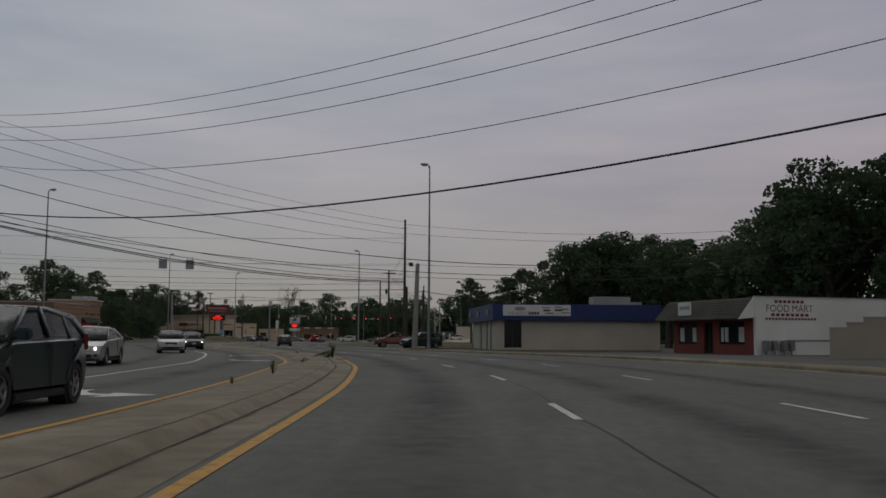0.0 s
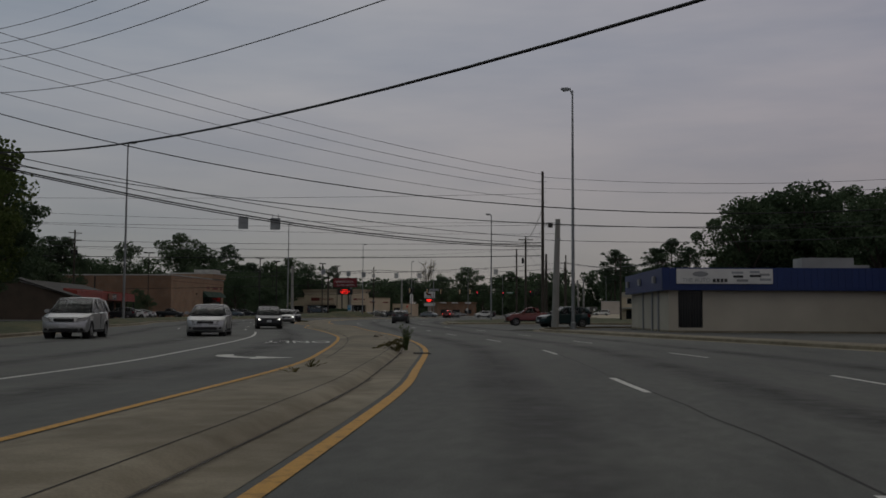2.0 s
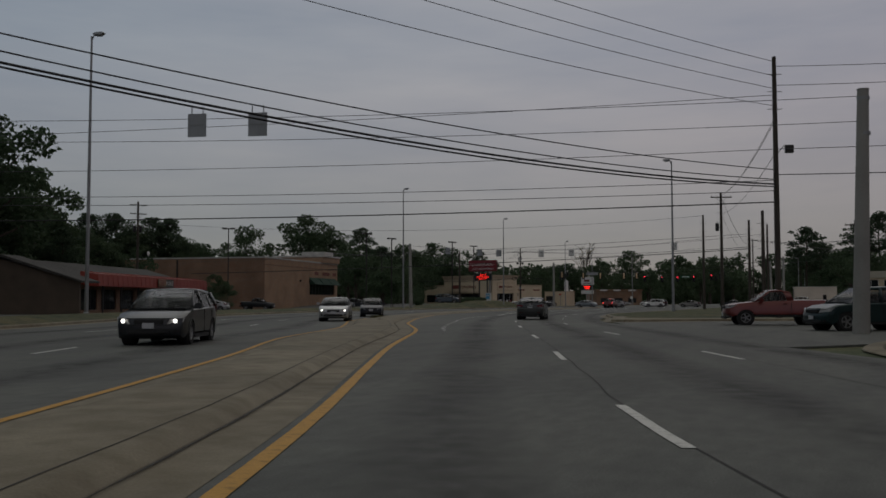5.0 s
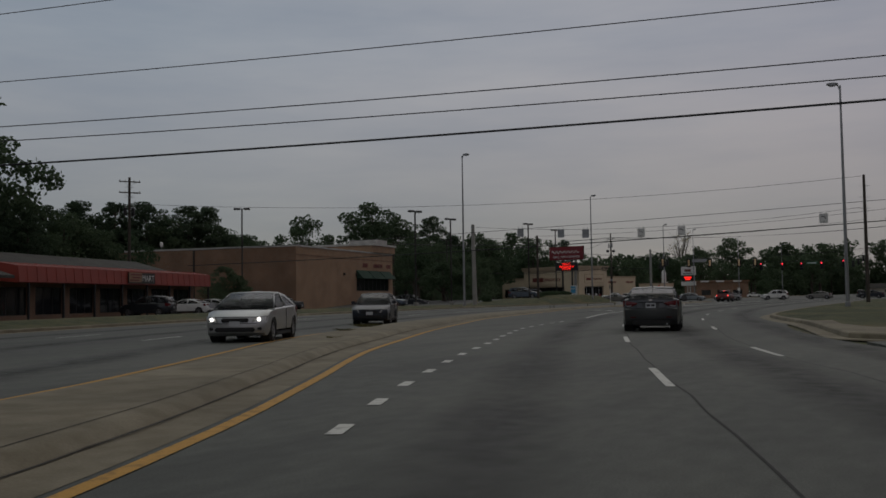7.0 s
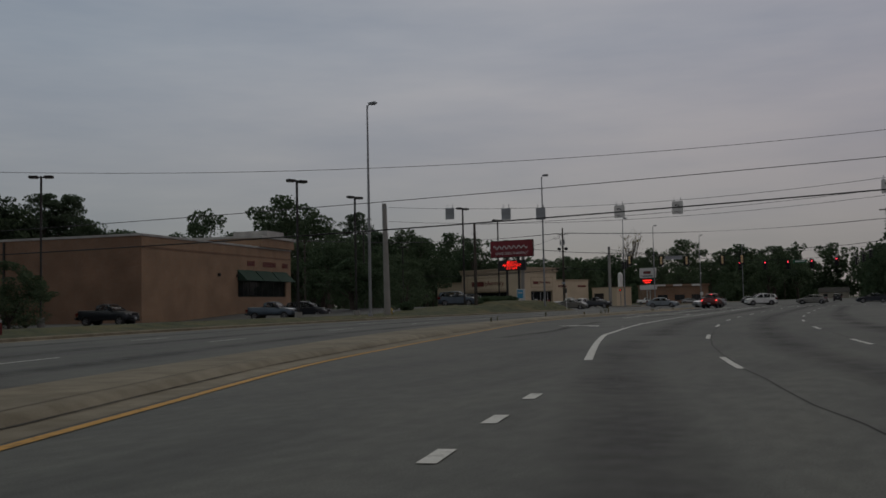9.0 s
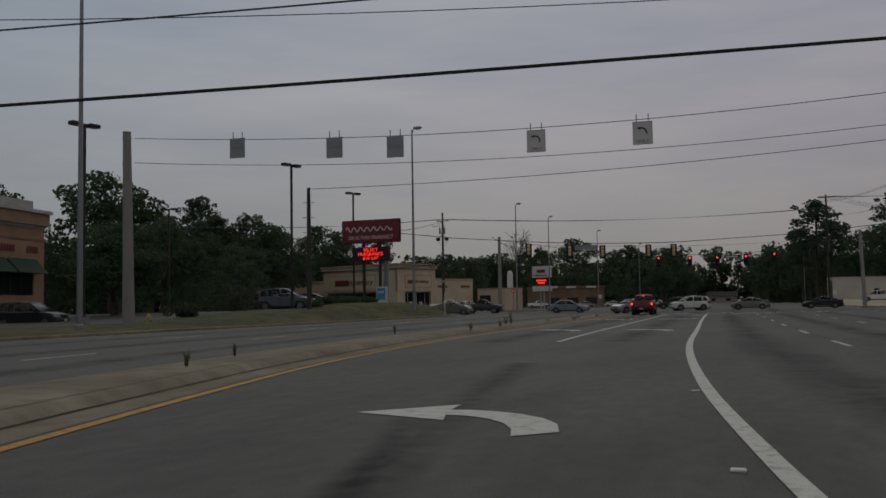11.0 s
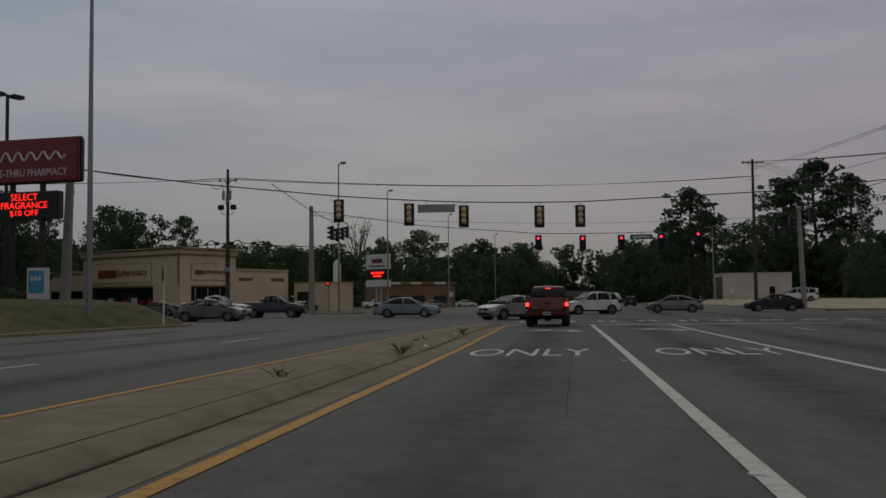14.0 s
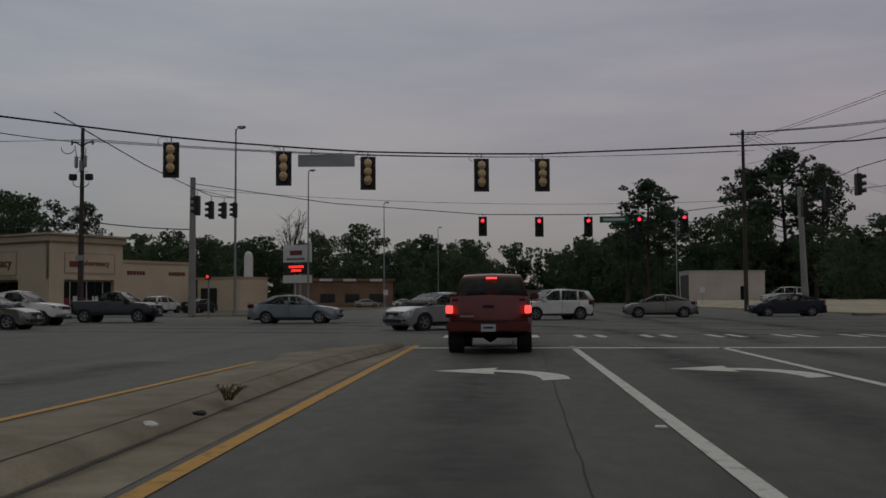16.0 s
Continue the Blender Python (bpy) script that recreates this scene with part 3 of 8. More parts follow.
marking("marking_lane_a", dashes_to(LANE_A, (-202, -190.7, -179.2, -168.6, -156.4, -145.4, -135.9, -125.4, -115, -103.6, -92.7, -81.4, -70, -58.5, -47, -37, -29, -20, -10.5, -1, 10, 21)), WHITE_PAINT, "broken white lane line")
marking("marking_lane_b", dashes_to(LANE_B, (-201, -190, -178.4, -166.7, -157, -146, -135.5, -124, -111, -97.3, -84.2, -73, -62, -51, -40, -29, -18, -7, 4, 15)), WHITE_PAINT, "broken white lane line")
TURN = curve([(9.6, -71), (8.0, -64.5), (6.53, -58.0), (6.2, -55.6), (5.26, -49), (4.47, -41.5), (3.82, -31), (3.45, -17), (2.98, 0), (2.6, 18), (2.5, 27)])
marking("marking_turn_edge", band(bmesh.new(), TURN, 0.16, 0.008), WHITE_PAINT, "solid white line that opens the turn lanes")
DOTS = curve([(21.7, -112), (20.05, -108.1), (18.7, -104.5), (17.4, -100.9), (15.95, -96.5), (14.3, -91.8), (12.1, -84.6), (10.6, -76.5)])
marking("marking_dots", dashes(DOTS, 0.5, 2.2, 0.65, 0.15), WHITE_PAINT, "short white dots that lead into the turn lane")
TURN2 = curve([(0.14, -29), (-0.07, -22), (-0.27, -9), (-0.55, 10.5), (-0.85, 27.6)])
marking("marking_turn_lanes", band(bmesh.new(), TURN2, 0.15, 0.008), WHITE_PAINT, "solid white line between two turn lanes")
far = cut(FAR_YELLOW, -205, -134)
marking("marking_far_turn", band(bmesh.new(), shifted(far, -3.9), 0.13, 0.008), WHITE_PAINT, "solid white line of the oncoming turn lane")
marking("marking_far_lane", dashes(shifted(FAR_YELLOW, -7.4), 3, stop=75), WHITE_PAINT, "broken white lane line")
marking("marking_far_lane_north", dashes(shifted(cut(FAR_YELLOW, -132, 22), -4.4), 3), WHITE_PAINT, "broken white lane line")
marking("marking_far_lane_outer", dashes(shifted(cut(FAR_YELLOW, -132, 22), -8.6), 6), WHITE_PAINT, "broken white lane line")
bm = bmesh.new()
box(bm, -4.5, 9.6, 26.7, 27.1, 0.006, 0.008)
marking("marking_stop_line", bm, WHITE_PAINT, "worn white stop line")
for x in range(11):
    for k in (0.0, 0.62):
        marking("marking_crosswalk", moved(bx(-0.13, 0.13, -1.0, 1.0, 0.007, 0.009), pose(-4.3 + 2.0 * x + k, 34.0, 0, 0, 0, 2)), WHITE_PAINT, "worn white crosswalk bar")


def arrow(name, x, y, turn=0.0, s=1.0):
    """A left-turn arrow whose tip lies at (x, y)."""
    up = [(0.95, 0.22), (1.25, 0.20), (1.55, 0.08), (1.85, -0.15), (2.12, -0.5), (2.28, -0.95), (2.3, -1.5)]
    low = [(1.86, -1.75), (1.84, -1.3), (1.74, -0.9), (1.55, -0.55), (1.3, -0.32), (1.1, -0.24), (0.95, -0.22)]
    o = [(0, 0), (1.0, 0.72), (0.95, 0.22), *up[1:], *low, (0.98, -0.66)]
    bm = bmesh.new()
    bm.faces.new([bm.verts.new((u * s * (0.90 if u > 1.0 else 1.0), v * s, 0.008)) for u, v in o])
    bmesh.ops.triangulate(bm, faces=bm.faces[:])
    return marking(name, moved(bm, pose(x, y, 0, 0, 0, turn)), WHITE_PAINT, "worn white turn arrow painted on the asphalt")


for x, y, r in ((1.26, -46.5, 10), (-3.03, -17.3, 3), (0.54, -17.6, 3), (-3.37, 19.7, 0), (0.32, 20.2, 0), (36.0, -163.4, 197), (40.6, -189.4, 187)):
    arrow("marking_arrow", x, y, r)
for x, y, r in ((-2.38, 3.65, 0), (1.42, 3.85, 0), (30.9, -150.4, 203)):
    marking("marking_word", moved(text_mesh("ONLY", 2.6, 2.5), pose(x, y, 0.008, 0, 0, r)), WHITE_PAINT, "the word ONLY in worn white road paint")
for x, y in ((-0.6, 2.0), (-0.76, 13.2), (-0.32, -16.2), (-0.32, -8.9), (5.0, -49.2), (4.5, -43.7)):
    tagged(part("road_stud", bx(x - 0.05, x + 0.05, y - 0.05, y + 0.05, 0.0, 0.018, bevel=0.006), SIGN_WHITE), "small white reflective road stud", "road stud", "studs on the road")

# the car park behind the bank lies higher than the road
bm = bmesh.new()
ring0 = [bm.verts.new(q) for q in ((-26.3, 1, 0.86), (-26.3, 25.5, 0.86), (-44, 27, 0.8), (-44, 3, 0.8))]
ring1 = [bm.verts.new(q) for q in ((-26.0, -16, -0.03), (-24.8, 30, -0.03), (-60, 34, -0.03), (-60, -14, -0.03))]
bm.faces.new(ring0[::-1])
for i in range(4):
    bm.faces.new((ring0[i], ring0[(i + 1) % 4], ring1[(i + 1) % 4], ring1[i]))
tagged(part("parking_lot_raised", bm, LOT), "raised asphalt car park behind the grass bank", "car park", kind="structure")


bm = bmesh.new()
ring0 = [bm.verts.new(q) for q in ((25.0, 109, 0.6), (70, 103, 0.6), (70, 176, 1.05), (23.6, 176, 1.0), (23.2, 150, 0.95))]
ring1 = [bm.verts.new(q) for q in ((22.6, 98, -0.03), (73, 92, -0.03), (73, 182, -0.03), (20.5, 182, -0.03), (20.5, 145, -0.03))]
bm.faces.new(ring0)
for i in range(5):
    bm.faces.new((ring0[i], ring0[(i + 1) % 5], ring1[(i + 1) % 5], ring1[i]))
tagged(part("gravel_bank", bm, SAND), "pale gravel bank beside the crossing", "bank", kind="structure")


def streak(line, width, z=0.005, mat=STREAK, name="trim_oil_streak", label="dark worn streak of oil and rubber on the asphalt"):
    """A stain that follows a line, with the place across it stored as a texture coordinate."""
    bm = bmesh.new()
    uv = bm.loops.layers.uv.new("across")
    a, b = shifted(line, -width / 2), shifted(line, width / 2)
    va, vb = [bm.verts.new((q.x, q.y, z)) for q in a], [bm.verts.new((q.x, q.y, z)) for q in b]
    for i in range(len(a) - 1):
        f = bm.faces.new((va[i], vb[i], vb[i + 1], va[i + 1]))
        for lp, u in zip(f.loops, (0, 1, 1, 0)):
            lp[uv].uv = (u, i)
    return tagged(part(name, bm, mat), label, "stain", kind="structure")


for line, wd_ in ((shifted(cut(LANE_A, -212, -62), -1.9), 1.5), (shifted(LANE_A, 1.8), 1.5), (shifted(LANE_B, 1.9), 1.5), (shifted(TURN2, -1.9), 1.7), (shifted(TURN2, 1.7), 1.6),
                  (shifted(FAR_YELLOW, -2.1), 1.5), (shifted(FAR_YELLOW, -6.3), 1.5), (shifted(FAR_YELLOW, -10.4), 1.4),
                  (shifted(cut(TURN, -60, 27), 1.75), 1.6),
                  (curve([(3.7, -60), (3.5, -57), (3.45, -54), (2.9, -50.5), (2.4, -47.6), (1.8, -43), (1.2, -38.5)], 0.5), 0.7), (curve([(3.9, -58), (3.3, -53.5), (2.6, -49.5), (1.9, -46.8)], 0.5), 0.35),
                  (curve([(-1.9, 29), (-3.5, 38), (-9, 46), (-24, 50), (-60, 52)], 1.0), 1.6), (curve([(1.9, 29), (0.5, 41), (-6, 51), (-22, 56), (-60, 58)], 1.0), 1.6),
                  (curve([(8, 29), (8.6, 60), (8.2, 130)], 2.0), 1.5), (curve([(4.3, 29), (4.6, 60), (4.4, 130)], 2.0), 1.5), (curve([(60, 45), (20, 48), (-20, 53), (-60, 57)], 2.0), 1.8), (curve([(60, 52), (20, 56), (-20, 61), (-60, 66)], 2.0), 1.8),
                  (curve([(12, 29), (13.5, 36), (20, 42), (60, 41)], 1.0), 1.5), (curve([(-30, 62), (-6, 57.5), (6, 50), (9.5, 38), (9, 20)], 1.0), 1.6),
                  (curve([(44, 34), (24, 36), (11, 41), (3, 52), (-1.5, 72)], 1.0), 0.8), (curve([(44, 35.8), (24, 37.8), (12, 42.6), (4.6, 53), (0, 72)], 1.0), 0.8),
                  (curve([(36, 31), (15, 33), (0, 36), (-22, 40)], 1.0), 1.1), (curve([(36, 47), (12, 44.5), (0, 45.5), (-22, 50)], 1.0), 1.0), (curve([(36, 38.5), (14, 39.5), (-4, 41), (-22, 44.5)], 1.0), 1.2)):
    streak(line, wd_)

# ---- poles, lamps, wires, signs and signals ----


def light_pole(x, y, h, arm=(1, 0), base=0.0):
    """A tall tapered steel street lamp with one cobra head."""
    top = Vector((*arm, 0)).normalized()
    t = empty("street_lamp", pose(x, y, base), "tall grey galvanised steel street lamp beside the road", "street lamp", "tall street lamps")
    part("base_plate", bx(-0.24, 0.24, -0.24, 0.24, 0, 0.06, bevel=0.015), GALV, t)
    part("base_cover", tube(bmesh.new(), [(0, 0, 0.05), (0, 0, 0.45), (0, 0, 0.5)], [0.2, 0.19, 0.14], 10), GALV, t)
    pole = part("pole", tube(bmesh.new(), [(0, 0, 0.0), (0, 0, h * 0.5), (0, 0, h - 0.15)], [0.135, 0.105, 0.065], 12), GALV, t, smooth=True)
    part("arm", tube(bmesh.new(), [(0, 0, h - 0.5), tuple(top * 0.15 + Vector((0, 0, h - 0.12))), tuple(top * 0.4 + Vector((0, 0, h - 0.02)))], [0.06, 0.045, 0.04], 8), GALV, t, smooth=True)
    a = math.degrees(math.atan2(top.y, top.x))
    head = prism(bmesh.new(), [(0.12, -0.05), (0.25, -0.13), (0.75, -0.10), (0.92, 0.0), (0.8, 0.10), (0.35, 0.09), (0.12, 0.03)], -0.17, 0.17, lambda u, v, w: (u, w, v))
    bmesh.ops.bevel(head, geom=head.edges[:], offset=0.035, segments=2, affect="EDGES")
    lh = part("lamp_head", moved(head, pose(0, 0, h, 0, 0, a)), GALV, t, smooth=True)
    part("lens", moved(bx(0.34, 0.74, -0.12, 0.12, -0.16, -0.115, bevel=0.02), pose(0, 0, h, 0, 0, a)), LAMP_CLEAR, lh, "clear lamp lens, unlit")
    return t


for x, y, h, arm in ((-7.98, -99.36, 18.3, (1, 0.2)), (38.5, -114.8, 18.0, (-1, 0.1)), (20.15, -46.2, 15.9, (-1, 0)), (-22.65, -20.4, 17.7, (1, 0)), (-22.2, 23.4, 16.8, (1, 0)),
                     (-27.0, 85.1, 16.3, (1, 0)), (-28.8, 120.5, 17.4, (1, 0)), (-25.4, 161, 17.5, (1, 0)), (-21.5, 216, 17.5, (1, 0)), (24.5, 175, 15, (-1, 0)), (24, 250, 15, (-1, 0))):
    light_pole(x, y, h, arm)


def lot_lamp(x, y, h, turn=0):
    """A dark square post with two shoebox heads."""
    t = empty("car_park_lamp", pose(x, y, 0, 0, 0, turn), "dark bronze car park lamp with two flat heads", "lamp", "car park lamps")
    part("foot", tube(bmesh.new(), [(0, 0, 0), (0, 0, 0.75)], 0.28, 14), POLE_CONC, t, "round concrete foot")
    part("pole", bx(-0.07, 0.07, -0.07, 0.07, 0.7, h, bevel=0.012), BRONZE, t)
    for s in (-1, 1):
        part("arm", bx(min(0, s * 0.3), max(0, s * 0.3), -0.03, 0.03, h - 0.12, h - 0.04), BRONZE, t)
        hd = part("lamp_head", bx(s * 0.55 - 0.33, s * 0.55 + 0.33, -0.22, 0.22, h - 0.16, h + 0.04, bevel=0.03), BRONZE, t)
        part("lens", bx(s * 0.55 - 0.25, s * 0.55 + 0.25, -0.16, 0.16, h - 0.175, h - 0.155), LAMP_CLEAR, hd)
    return t


for x, y, h, r in ((-42.3, -35.8, 11.4, 30), (-25.4, -26.8, 10.85, 70), (-27.85, -13.5, 11.0, 75), (-26.3, 7.8, 11.65, 72), (-31.1, 31.1, 12.3, 66), (-50, 28, 11.3, 10), (-60, 60, 11.3, 0)):
    lot_lamp(x, y, h, r)


def conc_pole(x, y, h, r0=0.27, lean=(0, 0), base=0.0):
    t = empty("span_pole", pose(x, y, base), "plain tapered grey concrete pole that carries span wires", "pole", "concrete poles")
    part("pole", tube(bmesh.new(), [(0, 0, -0.1), (lean[0] * 0.5, lean[1] * 0.5, h * 0.5), (lean[0], lean[1], h)], [r0, r0 * 0.82, r0 * 0.66], 14), POLE_CONC, t, smooth=True)
    part("cap", tube(bmesh.new(), [(lean[0], lean[1], h), (lean[0], lean[1], h + 0.05)], r0 * 0.7, 14), POLE_CONC, t)
    for z in (h - 0.35, h - 1.6):
        part("clamp", tube(bmesh.new(), [(lean[0], lean[1], z), (lean[0], lean[1], z + 0.12)], r0 * 0.73, 14), GALV, t, "steel band clamp")
    return t


for x, y, h, lean in ((36.6, -109.8, 8.6, (0.25, 0)), (-23.7, -15.4, 9.9, (-0.15, 0)), (-27.1, 74.8, 10.5, (0, 0)), (21.7, 87.9, 10.6, (-0.3, 0)), (-28.0, 31.5, 8.6, (0.3, 0))):
    conc_pole(x, y, h, 0.3, lean)


def wood_pole(x, y, h, arms=(), drums=0, turn=0, lamp=False, label="tall dark weathered wooden utility pole"):
    """A round timber pole; arms: heights of cross-arms; drums: transformers."""
    t = empty("utility_pole", pose(x, y, 0, 0, 0, turn), label, "utility pole", "timber utility poles")
    part("pole", tube(bmesh.new(), [(0, 0, -0.1), (0, 0, h * 0.5), (0, 0, h)], [0.2, 0.165, 0.125], 10), POLE_WOOD, t, smooth=True)
    for z in arms:
        a = part("crossarm", bx(-1.15, 1.15, -0.2, -0.1, z - 0.06, z + 0.06, bevel=0.01), POLE_WOOD, t)
        for k in (-1.05, -0.45, 0.45, 1.05):
            part("insulator", tube(bmesh.new(), [(k, -0.15, z + 0.05), (k, -0.15, z + 0.12), (k, -0.15, z + 0.2)], [0.03, 0.055, 0.035], 8), POLE_CONC, a)
        for s in (-1, 1):
            part("brace", tube(bmesh.new(), [(0, -0.15, z - 0.6), (s * 0.6, -0.16, z - 0.05)], 0.02, 5), GALV, t)
    for k in range(drums):
        s = (-1, 1, 0)[k]
        d = part("transformer", tube(bmesh.new(), [(s * 0.42, 0.1, h - 4.2), (s * 0.42, 0.1, h - 4.15), (s * 0.42, 0.1, h - 3.4), (s * 0.42, 0.1, h - 3.35)], [0.15, 0.2, 0.2, 0.15], 12), BLACK_METAL, t, "dark transformer drum")
        part("bushing", tube(bmesh.new(), [(s * 0.42, 0.1, h - 3.36), (s * 0.42, 0.1, h - 3.1)], [0.05, 0.03], 8), POLE_CONC, d)
        part("bracket", bx(min(0, s * 0.4), max(0, s * 0.4), 0.06, 0.14, h - 3.85, h - 3.75), GALV, t)
    if lamp:
        part("lamp_arm", tube(bmesh.new(), [(0, 0, h * 0.62), (0.5, -0.1, h * 0.66), (0.8, -0.1, h * 0.66)], 0.03, 6), GALV, t)
        part("lamp", bx(0.55, 1.05, -0.25, 0.05, h * 0.63, h * 0.66, bevel=0.03), BRONZE, t, "dark flood lamp")
    for z in (h - 1.1, h - 2.2, h - 3.3):
        part("bracket_arm", tube(bmesh.new(), [(-0.45, 0, z), (0.45, 0, z)], 0.025, 6), GALV, t)
    return t


wood_pole(4.3, -135.3, 19.0, (), 1, 20)
wood_pole(32.5, -84.2, 16.4, (), 0, 20, True)
wood_pole(24.2, -38.3, 13.1, (12.6,), 1, 20)
wood_pole(19.6, -17.2, 12.6, (), 0)
wood_pole(26.2, 5.0, 12.8, (), 0)
wood_pole(70, -183, 19.0, (), 0, 30)
wood_pole(-34, -96, 14.5, (14.0,), 0, 100)
wood_pole(-52.5, -42.4, 14.9, (14.4, 13.2), 2, 60)
wood_pole(-25.1, 8.2, 9.9, (), 0, 0, False, "short bare dark wooden pole on the grass bank")
up_ = wood_pole(-34.7, 72.4, 14.1, (), 0, 0, False, "wooden utility pole with dark flood lamps, insulators and cables")
for sx in (-1, 1):
    fl = part("flood_lamp", bx(sx * 0.62 - 0.27, sx * 0.62 + 0.27, -0.35, 0.0, 10.15, 10.62, bevel=0.05), BLACK_METAL, up_, "dark square flood lamp")
    part("lamp_bracket", tube(bmesh.new(), [(0, -0.1, 9.65), (sx * 0.35, -0.15, 9.68), (sx * 0.58, -0.17, 9.85), (sx * 0.62, -0.17, 10.2)], 0.035, 6), GALV, fl)
for kx, kz in ((-0.36, 11.55), (0.0, 11.3), (0.32, 11.6)):
    ins = part("arrester", tube(bmesh.new(), [(kx, -0.22, kz - 0.5), (kx, -0.22, kz - 0.42), (kx, -0.22, kz + 0.35), (kx, -0.22, kz + 0.42)], [0.06, 0.13, 0.13, 0.05], 10), GALV, up_, "grey upright canister")
    part("terminal", tube(bmesh.new(), [(kx, -0.22, kz + 0.4), (kx * 1.2, -0.22, kz + 0.95)], 0.03, 6), POLE_CONC, ins)
for kx in (-0.75, 0.85):
    part("pole_bracket", tube(bmesh.new(), [(0, -0.1, 12.7), (kx * 0.5, -0.12, 12.95), (kx, -0.14, 13.0)], 0.05, 6), BLACK_METAL, up_)
    part("pole_insulator", tube(bmesh.new(), [(kx, -0.14, 12.8), (kx, -0.14, 13.0), (kx, -0.14, 13.2)], [0.06, 0.11, 0.05], 8), POLE_CONC, up_)
jl = [(-0.75 + 0.55 * math.cos(q) - 0.3, -0.14, 12.75 + 0.6 * math.sin(q)) for q in (radians(190 + 17 * i) for i in range(11))]
part("jumper_cable", tube(bmesh.new(), jl, 0.03, 5), WIRE, up_)
part("lower_sleeve", tube(bmesh.new(), [(0, 0, 0.9), (0, 0, 6.0)], 0.215, 10), POLE_WOOD, up_, "weathered brown lower pole")
part("notice", bx(-0.3, 0.3, -0.24, -0.21, 4.2, 4.6), SIGN_BACK, up_, "small pale notice plate")
wood_pole(17.4, 90.7, 16.1, (15.7,), 0, 0)
wood_pole(45, 40, 13.5, (13.0,), 0, 0)
wood_pole(85, -95, 15.0, (14.5,), 0, 0)
wood_pole(-75, 52, 13.0, (12.5,), 0, 60)
wood_pole(60, 150, 15.0, (14.5,), 0, 0)
wood_pole(30, -60, 9.0, (), 0)
wood_pole(38, -20, 11.0, (10.5,), 0)


def wire(a, b, sag=0.5, r=0.02, mat=None, label="thin sagging overhead wire", parent=None, n=24):
    a, b = Vector(a), Vector(b)
    pts = []
    for i in range(n + 1):
        s = i / n
        q = a.lerp(b, s)
        pts.append((q.x, q.y, q.z - 4 * sag * s * (1 - s)))
    ob = part("overhead_wire" if parent is None else "cable", tube(bmesh.new(), pts, r, 5), mat or WIRE2, parent)
    return tagged(ob, label, "wire", "overhead wires") if parent is None else ob


P_L, P_1, P_0 = (4.3, -135.3), (32.5, -84.2), (70, -183)
for za, zb, sag in ((18.5, 16.5, 2.9), (17.6, 15.5, 2.9), (16.6, 14.6, 2.9), (14.6, 12.0, 2.9)):
    wire((*P_L, za), (*P_0, zb), sag)
wire((*P_L, 10.9), (*P_0, 9.5), 2.5, 0.045, WIRE, "thick black overhead cable")
for za, zb in ((18.6, 16.1), (17.6, 15.2), (16.5, 14.4), (14.8, 13.3)):
    wire((*P_L, za), (*P_1, zb), 0.9)
for za, zb, sag, r in ((11.0, 9.3, 1.0, 0.03), (10.6, 8.7, 1.2, 0.03), (10.2, 8.4, 1.2, 0.05), (10.1, 8.25, 1.25, 0.04)):
    wire((*P_L, za), (*P_1, zb), sag, r, WIRE, "thick black overhead cable")
P_2, P_W = (85, -95), (-34, -96)
for za, zb, sag, r in ((15.8, 14.6, 1.4, 0.02), (14.6, 13.6, 1.2, 0.02), (10.6, 11.0, 1.0, 0.022), (9.0, 9.6, 1.0, 0.03)):
    wire((*P_1, za), (*P_2, zb), sag, r)
for za, zb, sag, r in ((14.0, 13.7, 0.3, 0.02), (10.6, 11.2, 0.4, 0.02), (8.65, 9.3, 0.4, 0.022), (8.0, 8.7, 0.4, 0.022), (7.3, 7.4, 0.35, 0.04)):
    wire((*P_1, za), (*P_W, zb), sag, r, WIRE if r > 0.03 else WIRE2)
for za, zb, sag, r in ((13.5, 11.0, 5.08, 0.032), (10.4, 8.8, 3.33, 0.026)):
    wire((*P_L, za), (84, -121, zb), sag, r, WIRE, "long sagging black overhead cable across the road")
wood_pole(84, -121, 12.0, (), 0, 10)
wire((26.5, -31.0, 7.25), (-41.2, -45.6, 4.8), 0.35, 0.04, WIRE, "thick black service cable to the shops")
wire((26.5, -31.0, 9.0), (-41.2, -45.6, 6.3), 0.3, 0.022, WIRE2)
wood_pole(26.5, -31.0, 10.6, (), 0)
wire((19.6, -17.2, 12.5), (-52.5, -42.4, 12.0), 1.5, 0.018)
wire((-25.1, 8.2, 9.8), (26.2, 5.0, 11.4), 0.7, 0.022)
for z0, z1 in ((13.2, 12.6), (13.2, 12.4), (11.2, 10.4)):
    wire((24.2, -38.3, z0 - 0.4), (*P_1, z1), 0.8, 0.018)
    wire((24.2, -38.3, z0 - 0.4), (17.4, 90.7, z1 + 2.6), 2.2, 0.018)
for k in (-1.0, -0.4, 0.4, 1.0):
    wire((17.4 + k, 90.6, 15.85), (45 + k, 40, 13.2), 1.2, 0.018)
    wire((-34.7 + k, 72.3, 13.2), (17.4 + k, 90.6, 15.85 - 1.6), 0.9, 0.016)
    wire((-34.7 + k, 72.3, 13.2), (-75 + k, 52, 12.7), 0.9, 0.016)
    wire((17.4 + k, 90.6, 15.85), (60 + k, 150, 14.7), 1.0, 0.016)


def on_line(a, b, sag, x):
    s = (x - a[0]) / (b[0] - a[0])
    q = Vector(a).lerp(Vector(b), s)
    return Vector((q.x, q.y, q.z - 4 * sag * s * (1 - s)))


